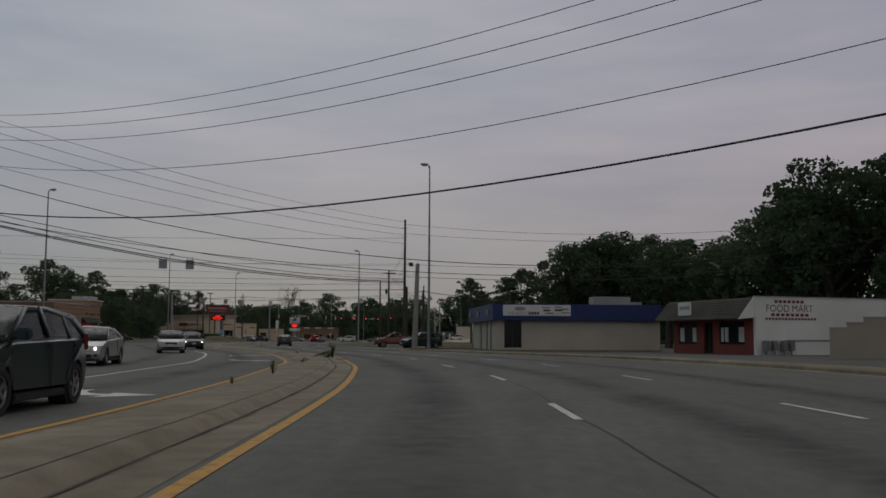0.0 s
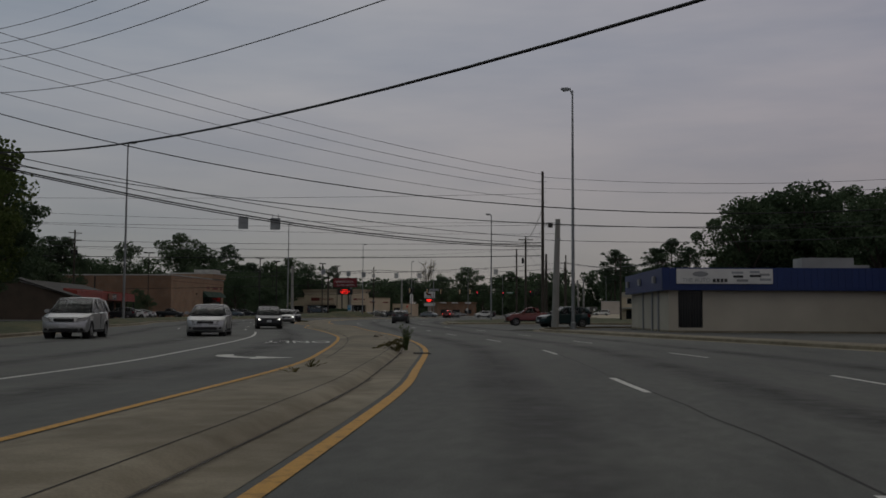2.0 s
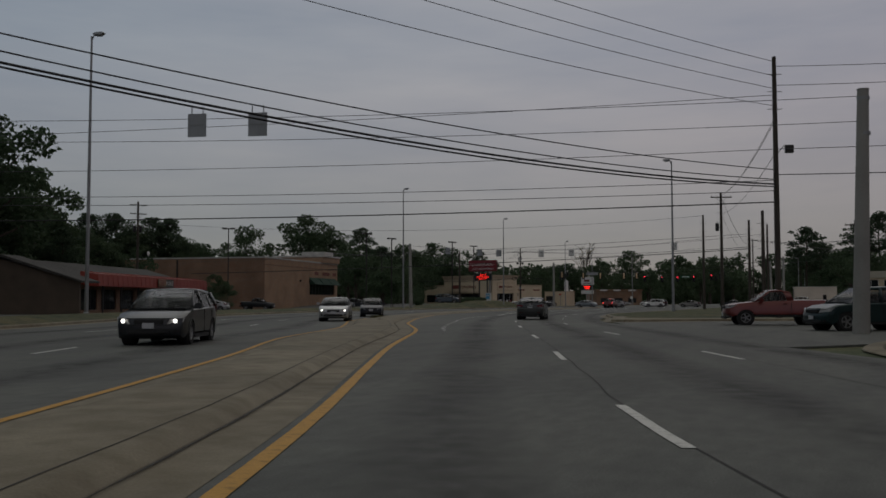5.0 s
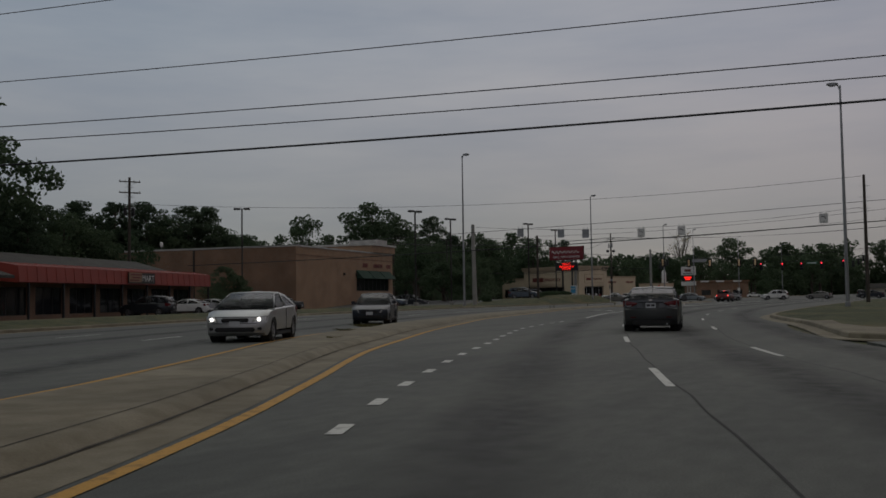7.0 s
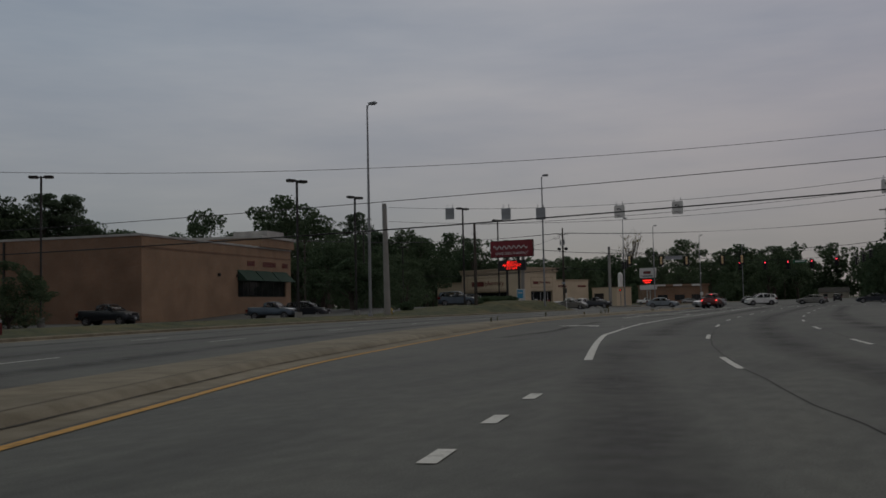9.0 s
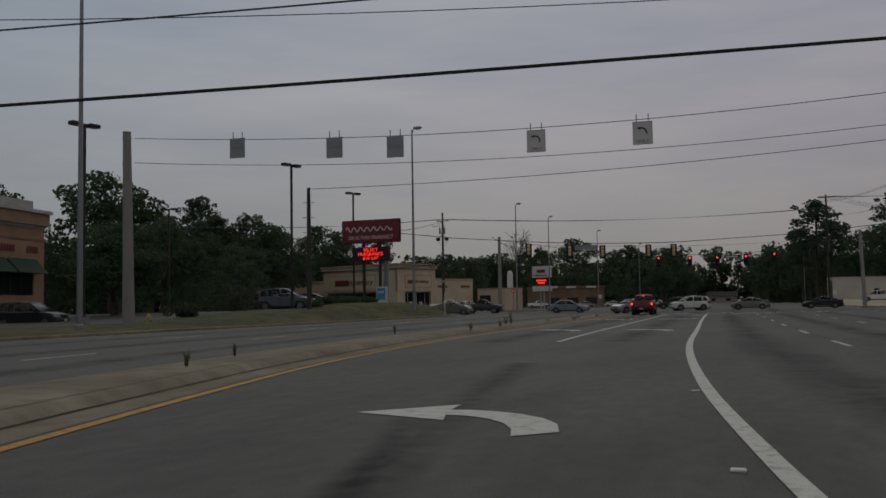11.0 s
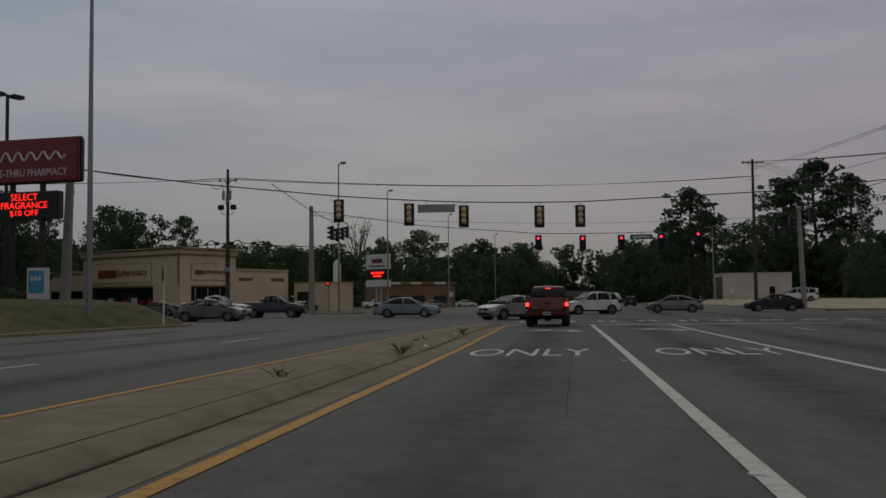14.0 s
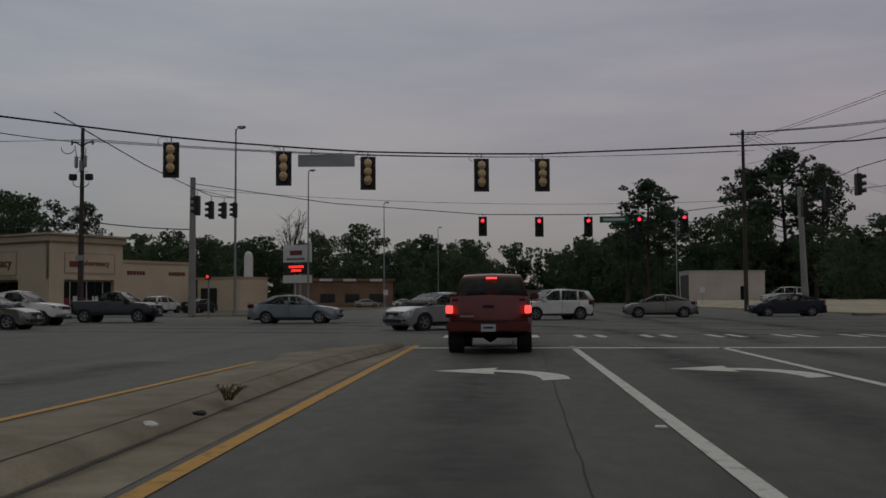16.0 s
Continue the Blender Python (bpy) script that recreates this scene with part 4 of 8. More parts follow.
def span_sign(place, w, h, turn, face=None, label="square sign on a span wire, its bare metal back turned"):
    """A square sign hung from a wire; faces -y at turn 0."""
    t = empty("span_sign", pose(*place, 0, 0, turn), label, "road sign", "signs on span wires")
    part("panel", bx(-w / 2, w / 2, -0.012, 0.012, -h / 2, h / 2, bevel=0.006), SIGN_BACK if face is None else SIGN_WHITE, t)
    for s in (-0.3, 0.3):
        part("hanger", bx(s * w - 0.02, s * w + 0.02, 0.014, 0.035, -h / 2, h / 2 + 0.3), GALV, t)
    if face is None:
        part("stiffener", bx(-w * 0.4, w * 0.4, -0.03, -0.014, -0.03, 0.03), GALV, t)
    else:
        a = bmesh.new()
        o = [(-0.12, 0.20), (-0.3, 0.2), (-0.3, 0.25), (-0.36, 0.17), (-0.3, 0.09), (-0.3, 0.14), (-0.12, 0.14), (-0.02, 0.1), (0.06, -0.02), (0.07, -0.12), (0.14, -0.12), (0.13, 0.02), (0.03, 0.15)]
        a.faces.new([a.verts.new((u * w + w * 0.1, -0.016, v * h + 0.05)) for u, v in o])
        bmesh.ops.triangulate(a, faces=a.faces[:])
        part("arrow", a, INK, t, "black left-turn arrow")
        part("word", moved(text_mesh("ONLY", 0.14, 0.5), Matrix.Translation((0, -0.016, -h * 0.42)) @ pose(0, 0, 0, 90, 0, 0)), INK, t)
        for u0, u1, v0, v1 in ((-0.49, 0.49, 0.47, 0.485), (-0.49, 0.49, -0.485, -0.47), (-0.49, -0.475, -0.47, 0.47), (0.475, 0.49, -0.47, 0.47)):
            part("border", bx(u0 * w, u1 * w, -0.015, -0.0125, v0 * h, v1 * h), INK, t)
    return t


cable_a, cable_b = (36.8, -109.8, 8.4), (-8.5, -118.9, 9.3)
conc_pole(-8.5, -118.9, 9.6, 0.28)
for dz in (0.0, -0.9):
    wire((cable_a[0], cable_a[1], cable_a[2] + dz), (cable_b[0], cable_b[1], cable_b[2] + dz), 0.35, 0.012, WIRE2, "steel span wire that carries lane signs")
for x in (12.05, 14.6):
    q = on_line(cable_a, cable_b, 0.35, x)
    span_sign((q.x, q.y - 0.06, q.z - 0.27), 0.8, 0.95, 12)
sp_a, sp_b = (-23.4, -15.4, 9.6), (19.6, -17.2, 9.45)
for dz, r in ((0.0, 0.016), (-1.22, 0.014)):
    wire((sp_a[0], sp_a[1], sp_a[2] + dz), (sp_b[0], sp_b[1], sp_b[2] + dz), 1.0, r, WIRE2, "steel span wire that carries the lane signs")
for x, kind, dz in ((-17.5, 0, 0.2), (-12.4, 0, 0.17), (-9.4, 0, 0.12), (-2.95, 1, 0.05), (1.5, 1, 0.05), (15.8, 1, 0.0)):
    q = on_line(sp_a, sp_b, 1.0, x)
    span_sign((x, q.y - 0.05, q.z - 0.62 + dz), 0.8, 0.95, 0, face=kind or None, label="white square left-turn-only sign on a span wire" if kind else "square sign on a span wire, its bare metal back turned")


def traffic_signal(place, turn, lit=None, back=False, small=1.0):
    """A three-light signal head hung from a wire; its face looks along -y at turn 0."""
    s = small
    t = empty("traffic_signal", pose(*place, 0, 0, turn), "black hanging traffic signal showing red" if lit else "hanging traffic signal with tan dark-edged head", "traffic signal", "hanging traffic signals")
    mat = BLACK_METAL
    part("hanger", tube(bmesh.new(), [(0, 0, 0.0), (0, 0, 0.32)], 0.025, 6), GALV, t)
    part("housing", bx(-0.19 * s, 0.19 * s, -0.12, 0.12, -1.08 * s, 0, bevel=0.03), mat, t)
    if lit:
        part("backplate", bx(-0.27 * s, 0.27 * s, 0.125, 0.14, -1.17 * s, 0.1, bevel=0.005), BLACK_METAL, t)
    if back:
        part("backplate", bx(-0.31 * s, 0.31 * s, -0.01, 0.01, -1.24 * s, 0.13, bevel=0.008), BLACK_METAL, t)
        loop = [(-0.32 + 0.19 * math.cos(q), 0.0, 0.17 + 0.15 * math.sin(q)) for q in (2 * math.pi * i / 14 for i in range(15))]
        part("cable_loop", tube(bmesh.new(), loop, 0.012, 5, cap=False), GALV, t, "thin grey cable loop")
    for k in range(3):
        z = (-0.18 - 0.35 * k) * s
        if back:
            prof = ((0.175, 0.07), (0.165, 0.10), (0.11, 0.145), (0.03, 0.165), (-0.05, 0.15), (-0.11, 0.11), (-0.16, 0.085), (-0.175, 0.07))
            sec = tube(bmesh.new(), [(0, -0.13, z + dz * s) for dz, _ in prof], [q * s for _, q in prof], 14)
            pl = part("signal_section", sec, SIGNAL_YELLOW, t, "tan rounded signal section", smooth=True)
            part("visor_ring", tube(bmesh.new(), [(0, -0.262, z + 0.03 * s), (0, -0.30, z + 0.03 * s)], [0.12 * s, 0.09 * s], 14), SIGNAL_YELLOW, pl)
        else:
            ln = part("lens", tube(bmesh.new(), [(0, -0.118, z), (0, -0.14, z)], [0.11 * s, 0.085 * s], 14), SIGNAL_RED_ON if (k == 0 and lit) else BLACK_METAL, t, "lit red lens" if (k == 0 and lit) else "dark unlit lens")
            vis = bmesh.new()
            n = 9
            pts = [(math.cos(a), math.sin(a)) for a in (radians(-25 + 230 * i / n) for i in range(n + 1))]
            r0 = 0.15 * s
            va = [vis.verts.new((c * r0, -0.12, z + q * r0)) for c, q in pts]
            vb = [vis.verts.new((c * r0, -0.36, z + q * r0 * 0.97)) for c, q in pts]
            for i in range(n):
                vis.faces.new((va[i], va[i + 1], vb[i + 1], vb[i]))
            ob = part("visor", vis, BLACK_METAL, ln)
            md = ob.modifiers.new("thick", "SOLIDIFY")
            md.thickness = 0.008
    return t


SPAN = curve([(-27.7, 31.5), (-22, 35.2), (-15.4, 39.9), (-11.5, 41.8), (-8.3, 43.0), (-3.7, 43.8), (-1.2, 44.1), (12, 46), (45, 50)], 1.0)


def span_z(x):
    return float(np.interp(x, (-27.7, -22, -15.4, -11.5, -8.3, -3.7, -1.2, 12, 26, 45), (8.3, 7.75, 7.42, 7.28, 7.2, 7.15, 7.15, 7.75, 9.2, 12.5)))


tagged(part("signal_span_wire", tube(bmesh.new(), [(q.x, q.y, span_z(q.x)) for q in SPAN], 0.035, 6), WIRE), "thick black span wire that carries the traffic signals", "wire", "overhead wires")
wood_pole(45, 50, 13.2, (), 0, 0)
conc_pole(26.3, 47.8, 9.8, 0.26)
for x in (-15.4, -11.5, -8.3, -3.7, -1.2):
    y = min(SPAN, key=lambda q: abs(q.x - x)).y
    traffic_signal((x, y, span_z(x) - 0.33), 8, None, True)
y = min(SPAN, key=lambda q: abs(q.x + 9.9)).y
t = empty("street_name_sign", pose(-9.95, y - 0.02, span_z(-9.95) - 0.42, 0, 0, 6), "long pale street name sign on the span wire", "street sign")
part("panel", bx(-1.15, 1.15, -0.015, 0.015, -0.26, 0.24, bevel=0.006), SIGN_BACK, t)
for k in (-0.6, 0.6):
    part("hanger", bx(k - 0.02, k + 0.02, -0.02, 0.02, 0.2, 0.45), GALV, t)
sa, sb = (-27.1, 74.8, 10.1), (21.7, 87.9, 10.2)
for dz, sag, r in ((-0.4, 0.9, 0.015),):
    wire((sa[0], sa[1], sa[2] + dz), (sb[0], sb[1], sb[2] + dz), sag, r, WIRE, "span wire that carries the far traffic signals")
FAR_SPAN = [(-27.1, 74.8, 10.1), (-16, 73.6, 8.3), (-5.0, 73.2, 7.3), (-0.95, 72.3, 7.15), (2.5, 72.3, 7.12), (6.05, 72.4, 7.18), (9.6, 75.0, 7.5), (15, 80, 8.5), (21.7, 87.9, 10.0)]
tagged(part("far_signal_wire", tube(bmesh.new(), FAR_SPAN, 0.03, 6), WIRE), "black span wire that carries the far traffic signals", "wire", "overhead wires")
for x, y, z in FAR_SPAN[2:7]:
    traffic_signal((x, y, z - 0.25), 0, True, False, 1.12)
t = empty("street_name_sign", pose(4.3, 72.4, 6.75), "small green street name sign on a span wire", "street sign")
part("panel", bx(-1.0, 1.0, -0.015, 0.015, -0.22, 0.22, bevel=0.006), SIGN_GREEN, t)
part("lettering", bx(-0.75, 0.75, -0.019, -0.0155, -0.08, 0.08), SIGN_WHITE, t, "plain bar of white lettering")
part("hanger", bx(-0.02, 0.02, -0.02, 0.02, 0.2, 0.5), GALV, t)
SIDE = [(-27.1, 74.8, 9.7), (-22.4, 70.3, 8.45), (-21.6, 65.4, 7.95), (-20.8, 60.5, 7.5), (-20.0, 55.8, 7.3), (-19.0, 46.0, 7.3), (-18.5, 36.8, 7.85)]
tagged(part("side_span_wire", tube(bmesh.new(), SIDE, 0.022, 5), WIRE), "span wire with the side street signals", "wire", "overhead wires")
for x, y, z in SIDE[1:5]:
    traffic_signal((x, y, z - 0.33), 262, None, False)
ra, rb = (21.7, 87.9, 10.0), (45, 50, 12.0)
wire(ra, rb, 0.9, 0.025, WIRE)
EAST = [(21.7, 87.9, 9.8), (12.7, 56.1, 6.75), (13.6, 55.2, 7.1), (14.5, 53.2, 7.55), (18.5, 50.0, 8.6), (26, 47.8, 9.5)]
tagged(part("east_span_wire", tube(bmesh.new(), EAST[1:], 0.022, 5), WIRE), "span wire with signals for the cross street", "wire", "overhead wires")
for x, y, z in EAST[1:4]:
    traffic_signal((x, y, z - 0.28), 98, None, False)
for k, dx in enumerate((-1.55, 1.05)):
    ring = [(-34.7 + dx + 0.42 * math.cos(a), 72.1, 6.75 + 0.42 * math.sin(a)) for a in (2 * math.pi * i / 18 for i in range(19))]
    t = empty("cable_coil", pose(0, 0, 0), "black coil of spare cable hung beside the utility pole", "cable coil", "cable coils")
    for j in range(3):
        part("loop", tube(bmesh.new(), [(q[0], q[1] + 0.05 * j, q[2] + 0.015 * j) for q in ring], 0.035, 6, cap=False), WIRE, t)
    part("splice_box", bx(-34.7 + dx * 0.55 - 0.3, -34.7 + dx * 0.55 + 0.1, 72.0, 72.2, 6.72, 7.05, bevel=0.04), BLACK, t, "black cable splice case")
wire((-33.2, 72.1, 6.95), (-27.1, 74.8, 6.6), 0.1, 0.04, WIRE, "thick black cable between poles")
wire((-34.7, 72.1, 6.95), (-60, 66, 6.3), 0.5, 0.04, WIRE, "thick black cable between poles")
wire((-34.7, 72.3, 13.0), (-28.0, 31.5, 8.4), 0.35, 0.03, WIRE, "black guy cable between two poles")
t = empty("pedestrian_signal", pose(-23.9, 69.2, 0), "short grey post with a lit red pedestrian signal", "signal post")
part("post", tube(bmesh.new(), [(0, 0, 0), (0, 0, 3.0)], 0.06, 10), GALV, t)
part("head", bx(-0.2, 0.2, -0.3, -0.05, 2.65, 3.05, bevel=0.03), BLACK_METAL, t)
part("lens", bx(-0.10, 0.10, -0.31, -0.298, 2.75, 2.95), DIM_RED, t, "lit red lens")

# ---- buildings ----


def walls_box(parent, w, d, h, mat, t=0.25, holes=(), name="wall"):
    """Four walls; the front (y = 0) wall has rectangular openings (x0, x1, z0, z1), with no two over each other."""
    x = 0.0
    for x0, x1, z0, z1 in sorted(holes):
        if x0 > x:
            part(name, bx(x, x0, 0, t, 0, h), mat, parent)
        if z0 > 0:
            part(name, bx(x0, x1, 0, t, 0, z0), mat, parent)
        if z1 < h:
            part(name, bx(x0, x1, 0, t, z1, h), mat, parent)
        x = x1
    if x < w:
        part(name, bx(x, w, 0, t, 0, h), mat, parent)
    part(name, bx(0, t, t, d, 0, h), mat, parent)
    part(name, bx(w - t, w, t, d, 0, h), mat, parent)
    part(name, bx(t, w - t, d - t, d, 0, h), mat, parent)


def shop_window(parent, x0, x1, z0, z1, y=0.12, mull=3, frame=BRONZE, glass=WINDOW, name="window"):
    w = part(name, bx(x0, x1, y, y + 0.03, z0, z1), glass, parent)
    f = 0.05
    for a, b, c, d in ((x0, x1, z0, z0 + f), (x0, x1, z1 - f, z1), (x0, x0 + f, z0 + f, z1 - f), (x1 - f, x1, z0 + f, z1 - f)):
        part("frame", bx(a, b, y - 0.03, y, c, d), frame, w)
    for k in range(1, mull):
        xm = x0 + (x1 - x0) * k / mull
        part("mullion", bx(xm - 0.025, xm + 0.025, y - 0.03, y, z0 + f, z1 - f), frame, w)
    return w


def letters(parent, body, x, z, height, width, mat, y=-0.02, depth=0.05, name="sign_letters", label=""):
    return part(name, moved(text_mesh(body, height, width, depth), Matrix.Translation((x, y, z)) @ pose(0, 0, 0, 90, 0, 0)), mat, parent, label)


def bars(parent, x0, x1, z, h, n, mat, y=-0.03, name="lettering"):
    """Writing too small to read, as plain bars."""
    w = (x1 - x0) / n
    for i in range(n):
        part(name, bx(x0 + i * w, x0 + (i + 0.72) * w, y, y + 0.02, z, z + h), mat, parent)


# the blue-roofed shop
WA, WB = (45.3, -125.0), (59.5, -122.3)
M = wall_frame(WA, WB)
t = empty("shop_building", M, "low cream shop with a deep blue metal fascia and barred window", "shop")
W, D, HH = 14.27, 14.3, 3.0
walls_box(t, W, D, HH, CREAM, 0.25, [(0.6, 2.1, 0.3, 2.6)])
part("footing", bx(-0.03, W, -0.03, D, -0.1, 0.12), CONCRETE, t)
part("fascia", bx(-0.45, W, -0.45, -0.25, 2.6, 4.0, bevel=0.02), BLUE_METAL, t, "deep blue metal fascia")
part("fascia", bx(-0.45, -0.25, -0.25, D + 0.2, 2.6, 4.0, bevel=0.02), BLUE_METAL, t, "deep blue metal fascia")
part("soffit", bx(-0.25, W, -0.25, D, 2.62, 2.66), BLUE_METAL, t)
for k in range(36):
    part("fascia_rib", bx(-0.42 + k * 0.41, -0.40 + k * 0.41, -0.475, -0.45, 2.62, 3.98), BLUE_METAL, t)
part("roof", bx(-0.2, W, -0.2, D, 3.8, 3.9), ROOFING, t)
w = shop_window(t, 0.6, 2.1, 0.3, 2.6, 0.12, 2)
for k in range(9):
    part("bar", tube(bmesh.new(), [(0.69 + k * 0.165, 0.05, 0.35), (0.69 + k * 0.165, 0.05, 2.55)], 0.014, 6), BLACK_METAL, w)
for z in (0.7, 1.5, 2.3):
    part("bar", bx(0.62, 2.08, 0.045, 0.06, z, z + 0.03), BLACK_METAL, w)
sg = part("sign_board", bx(0.4, 6.25, -0.56, -0.48, 3.0, 3.92, bevel=0.02), SIGN_WHITE, t, "long white banner sign with plain dark bars")
letters(sg, "THE AUTO", 1.6, 3.1, 0.24, 1.7, SIGN_BACK, -0.566, 0.004, "painted_letters")
bars(sg, 2.6, 3.55, 3.1, 0.22, 4, INK, -0.575)
part("emblem", moved(tube(bmesh.new(), [(0, 0, 0), (0, 0.02, 0)], 0.22, 18), Matrix.Translation((1.85, -0.58, 3.6)) @ Matrix.Diagonal((2.2, 1, 0.75, 1))), GALV, sg)
for k, (x, z) in enumerate(((3.75, 3.62), (3.85, 3.38), (4.05, 3.14), (4.85, 3.66), (4.85, 3.42), (5.45, 3.5), (5.45, 3.2))):
    part("lettering", bx(x, x + (0.7, 0.6)[k % 2], -0.575, -0.56, z, z + 0.14), (SIGN_BACK, INK, GALV)[k % 3], sg)
for y0, wd in ((3.0, 0.25), (5.2, 0.25), (8.8, 0.2)):
    part("downpipe", bx(-0.1, 0.0, y0, y0 + wd, 0, 2.62), GALV, t)
for y0 in (1.6, 7.2, 12.4):
    part("wall_light", bx(-0.62, -0.47, y0, y0 + 0.75, 3.1, 3.55, bevel=0.03), GALV, t, "grey box light on the fascia")
hv = empty("roof_unit", M @ pose(9.6, 4.2, 3.9), "grey rooftop air conditioning unit", "air conditioner")
part("casing", bx(0, 3.4, 0, 1.8, 0, 1.0, bevel=0.03), GALV, hv)
part("fan_cover", tube(bmesh.new(), [(1.0, 0.9, 1.0), (1.0, 0.9, 1.08)], 0.5, 18), BLACK_METAL, hv)
part("duct", bx(3.4, 4.6, 0.5, 1.3, 0, 0.55), GALV, hv)

# the food shop with the brick front and white side wall
FA, FB = (59.3, -129.6), (63.3, -138.6)
u = (Vector(FA) - Vector(FB)).normalized()
vin = Vector((-u.y, u.x)) * -1
M = Matrix(((u.x, vin.x, 0, FB[0]), (u.y, vin.y, 0, FB[1]), (0, 0, 1, 0), (0, 0, 0, 1)))
t = empty("food_shop", M, "red brick fronted food shop with white side wall and shingled canopy", "shop")
L = (Vector(FA) - Vector(FB)).length
walls_box(t, L, 16.0, 2.8, RED_BRICK, 0.25, [(1.0, 3.9, 0.7, 2.35), (4.7, 5.8, 0.0, 2.3), (6.7, 9.2, 0.7, 2.35)])
shop_window(t, 1.0, 3.9, 0.7, 2.35, 0.12, 3)
shop_window(t, 6.7, 9.2, 0.7, 2.35, 0.12, 3)
dr = shop_window(t, 4.7, 5.8, 0.02, 2.3, 0.14, 2, name="door")
part("door_handle", bx(5.2, 5.24, 0.05, 0.09, 0.9, 1.3), CHROME, dr)
for x, pw in ((1.15, 0.6), (2.9, 0.45), (3.5, 0.3), (6.9, 0.5), (8.5, 0.55)):
    part("poster", bx(x, x + pw, 0.09, 0.10, 0.9, 1.95), SIGN_WHITE, t, "white window poster")
can = prism(bmesh.new(), [(-1.3, 2.6), (0.0, 3.98), (0.3, 3.98), (0.3, 2.6), (-1.3, 2.48)], -0.05, L + 0.6, lambda a, b, c: (c, a, b))
part("canopy", can, SHINGLE2, t, "sloping brown shingle canopy")
part("canopy_end", prism(bmesh.new(), [(-1.3, 2.48), (0.0, 4.02), (0.02, 2.6)], -0.12, -0.055, lambda a, b, c: (c, a, b)), WHITE_WALL, t)
for k in range(1, 9):
    z = 2.6 + 1.38 * k / 9
    part("shingle_course", bx(0, L + 0.6, -1.3 + 1.3 * k / 9 - 0.03, -1.3 + 1.3 * k / 9 + 0.12, z, z + 0.035), SHINGLE2, t)
sb_ = part("sign_board", bx(5.9, 7.6, -1.05, -0.98, 2.72, 3.85, bevel=0.02), SIGN_WHITE, t, "faded white sign on the canopy")
bars(sb_, 6.1, 7.4, 3.3, 0.26, 4, GALV, -1.07)
part("side_wall", bx(-0.27, -0.01, 0, 30, -0.1, 4.02), WHITE_WALL, t, "white painted block side wall")
part("coping", bx(-0.32, 0.05, 0, 30, 4.02, 4.09), TRIM, t)
part("pipe", bx(-0.33, -0.28, 2.5, 12, 1.0, 1.06), GALV, t)
board = part("painted_sign", bx(-0.285, -0.272, 0.6, 5.4, 2.4, 3.9), WHITE_WALL, t, "painted shop name in dark red")


def side_text(body, ymid, z, h, w, mat=INK_RED):
    m = Matrix(((0, 0, -1, -0.29), (1, 0, 0, ymid), (0, 1, 0, z), (0, 0, 0, 1)))
    return part("painted_letters", moved(text_mesh(body, h, w), m), mat, board)


side_text("FOOD MART", 2.9, 3.0, 0.5, 4.0)
for z, y0, y1, h, n in ((3.62, 1.6, 4.2, 0.2, 7), (2.7, 1.3, 4.6, 0.2, 8), (2.44, 0.8, 5.2, 0.16, 16)):
    for i in range(n):
        w_ = (y1 - y0) / n
        part("lettering", bx(-0.296, -0.287, y0 + i * w_, y0 + (i + 0.7) * w_, z, z + h), INK_RED, board)
part("roof", bx(0, L, 0.3, 30, 3.75, 3.85), ROOFING, t)
for y0 in (0.4, 1.1, 1.9, 2.5):
    mt = empty("utility_box", M @ pose(-0.75, y0, -0.05), "small grey utility meter box by the wall", "utility box", "meter boxes")
    part("box", bx(0, 0.35, 0, 0.4, 0.35, 1.05, bevel=0.02), GALV, mt)
    part("post", tube(bmesh.new(), [(0.17, 0.2, 0), (0.17, 0.2, 0.4)], 0.05, 8), GALV, mt)
WL = empty("boundary_wall", pose(64.6, -150.7, -0.05, 0, 0, -12), "stepped tan painted block wall", "wall")
for k, h in enumerate((1.75, 2.05, 2.35)):
    part("wall_step", bx(k * 0.9, (k + 1) * 0.9 if k < 2 else 22, 0, 0.25, 0, h), TAN_WALL, WL)
    part("coping", bx(k * 0.9 - 0.02, (k + 1) * 0.9 if k < 2 else 22, -0.03, 0.28, h, h + 0.07), TAN_WALL, WL)

# far shops behind the side street
t = empty("low_shop", pose(38, -16, 0, 0, 0, -14) @ Matrix.Scale(0.78, 4), "pale two-level shop building past the side street", "shop")
walls_box(t, 16, 10, 5.6, STUCCO, 0.25, [(1, 4.5, 0.3, 2.4), (6, 9.5, 0.3, 2.4), (11, 14.5, 0.3, 2.4)])
for x0 in (1, 6, 11):
    shop_window(t, x0, x0 + 3.5, 0.3, 2.4, 0.12, 2)
part("canopy", bx(-0.3, 16.3, -1.6, 0.0, 2.6, 2.9), TRIM, t)
for x0 in (1.2, 4.2, 9.5, 12.5):
    up = part("upper_window", bx(x0, x0 + 2.2, -0.03, -0.003, 3.7, 4.9), WINDOW, t)
    for k in range(3):
        part("mullion", bx(x0 + 1.07 * k, x0 + 1.07 * k + 0.06, -0.06, -0.031, 3.7, 4.9), SIGN_WHITE, up)
part("parapet", bx(-0.2, 8.0, -0.2, -0.004, 5.2, 6.3), CREAM, t)
for x in (0.1, 5.2, 10.3, 15.6):
    part("post", bx(x, x + 0.2, -1.5, -1.3, 0, 2.6), TRIM, t)
part("roof", bx(0, 16, 0, 10, 5.5, 5.7), ROOFING, t)
t = empty("cottage", pose(50, -46, 0, 0, 0, 10), "small pale cottage with a dark pitched roof", "house")
walls_box(t, 12, 8, 3.0, WHITE_WALL, 0.2, [(2, 4.5, 0.9, 2.3), (6, 7, 0, 2.1), (8.5, 11, 0.9, 2.3)])
shop_window(t, 2, 4.5, 0.9, 2.3, 0.1, 2)
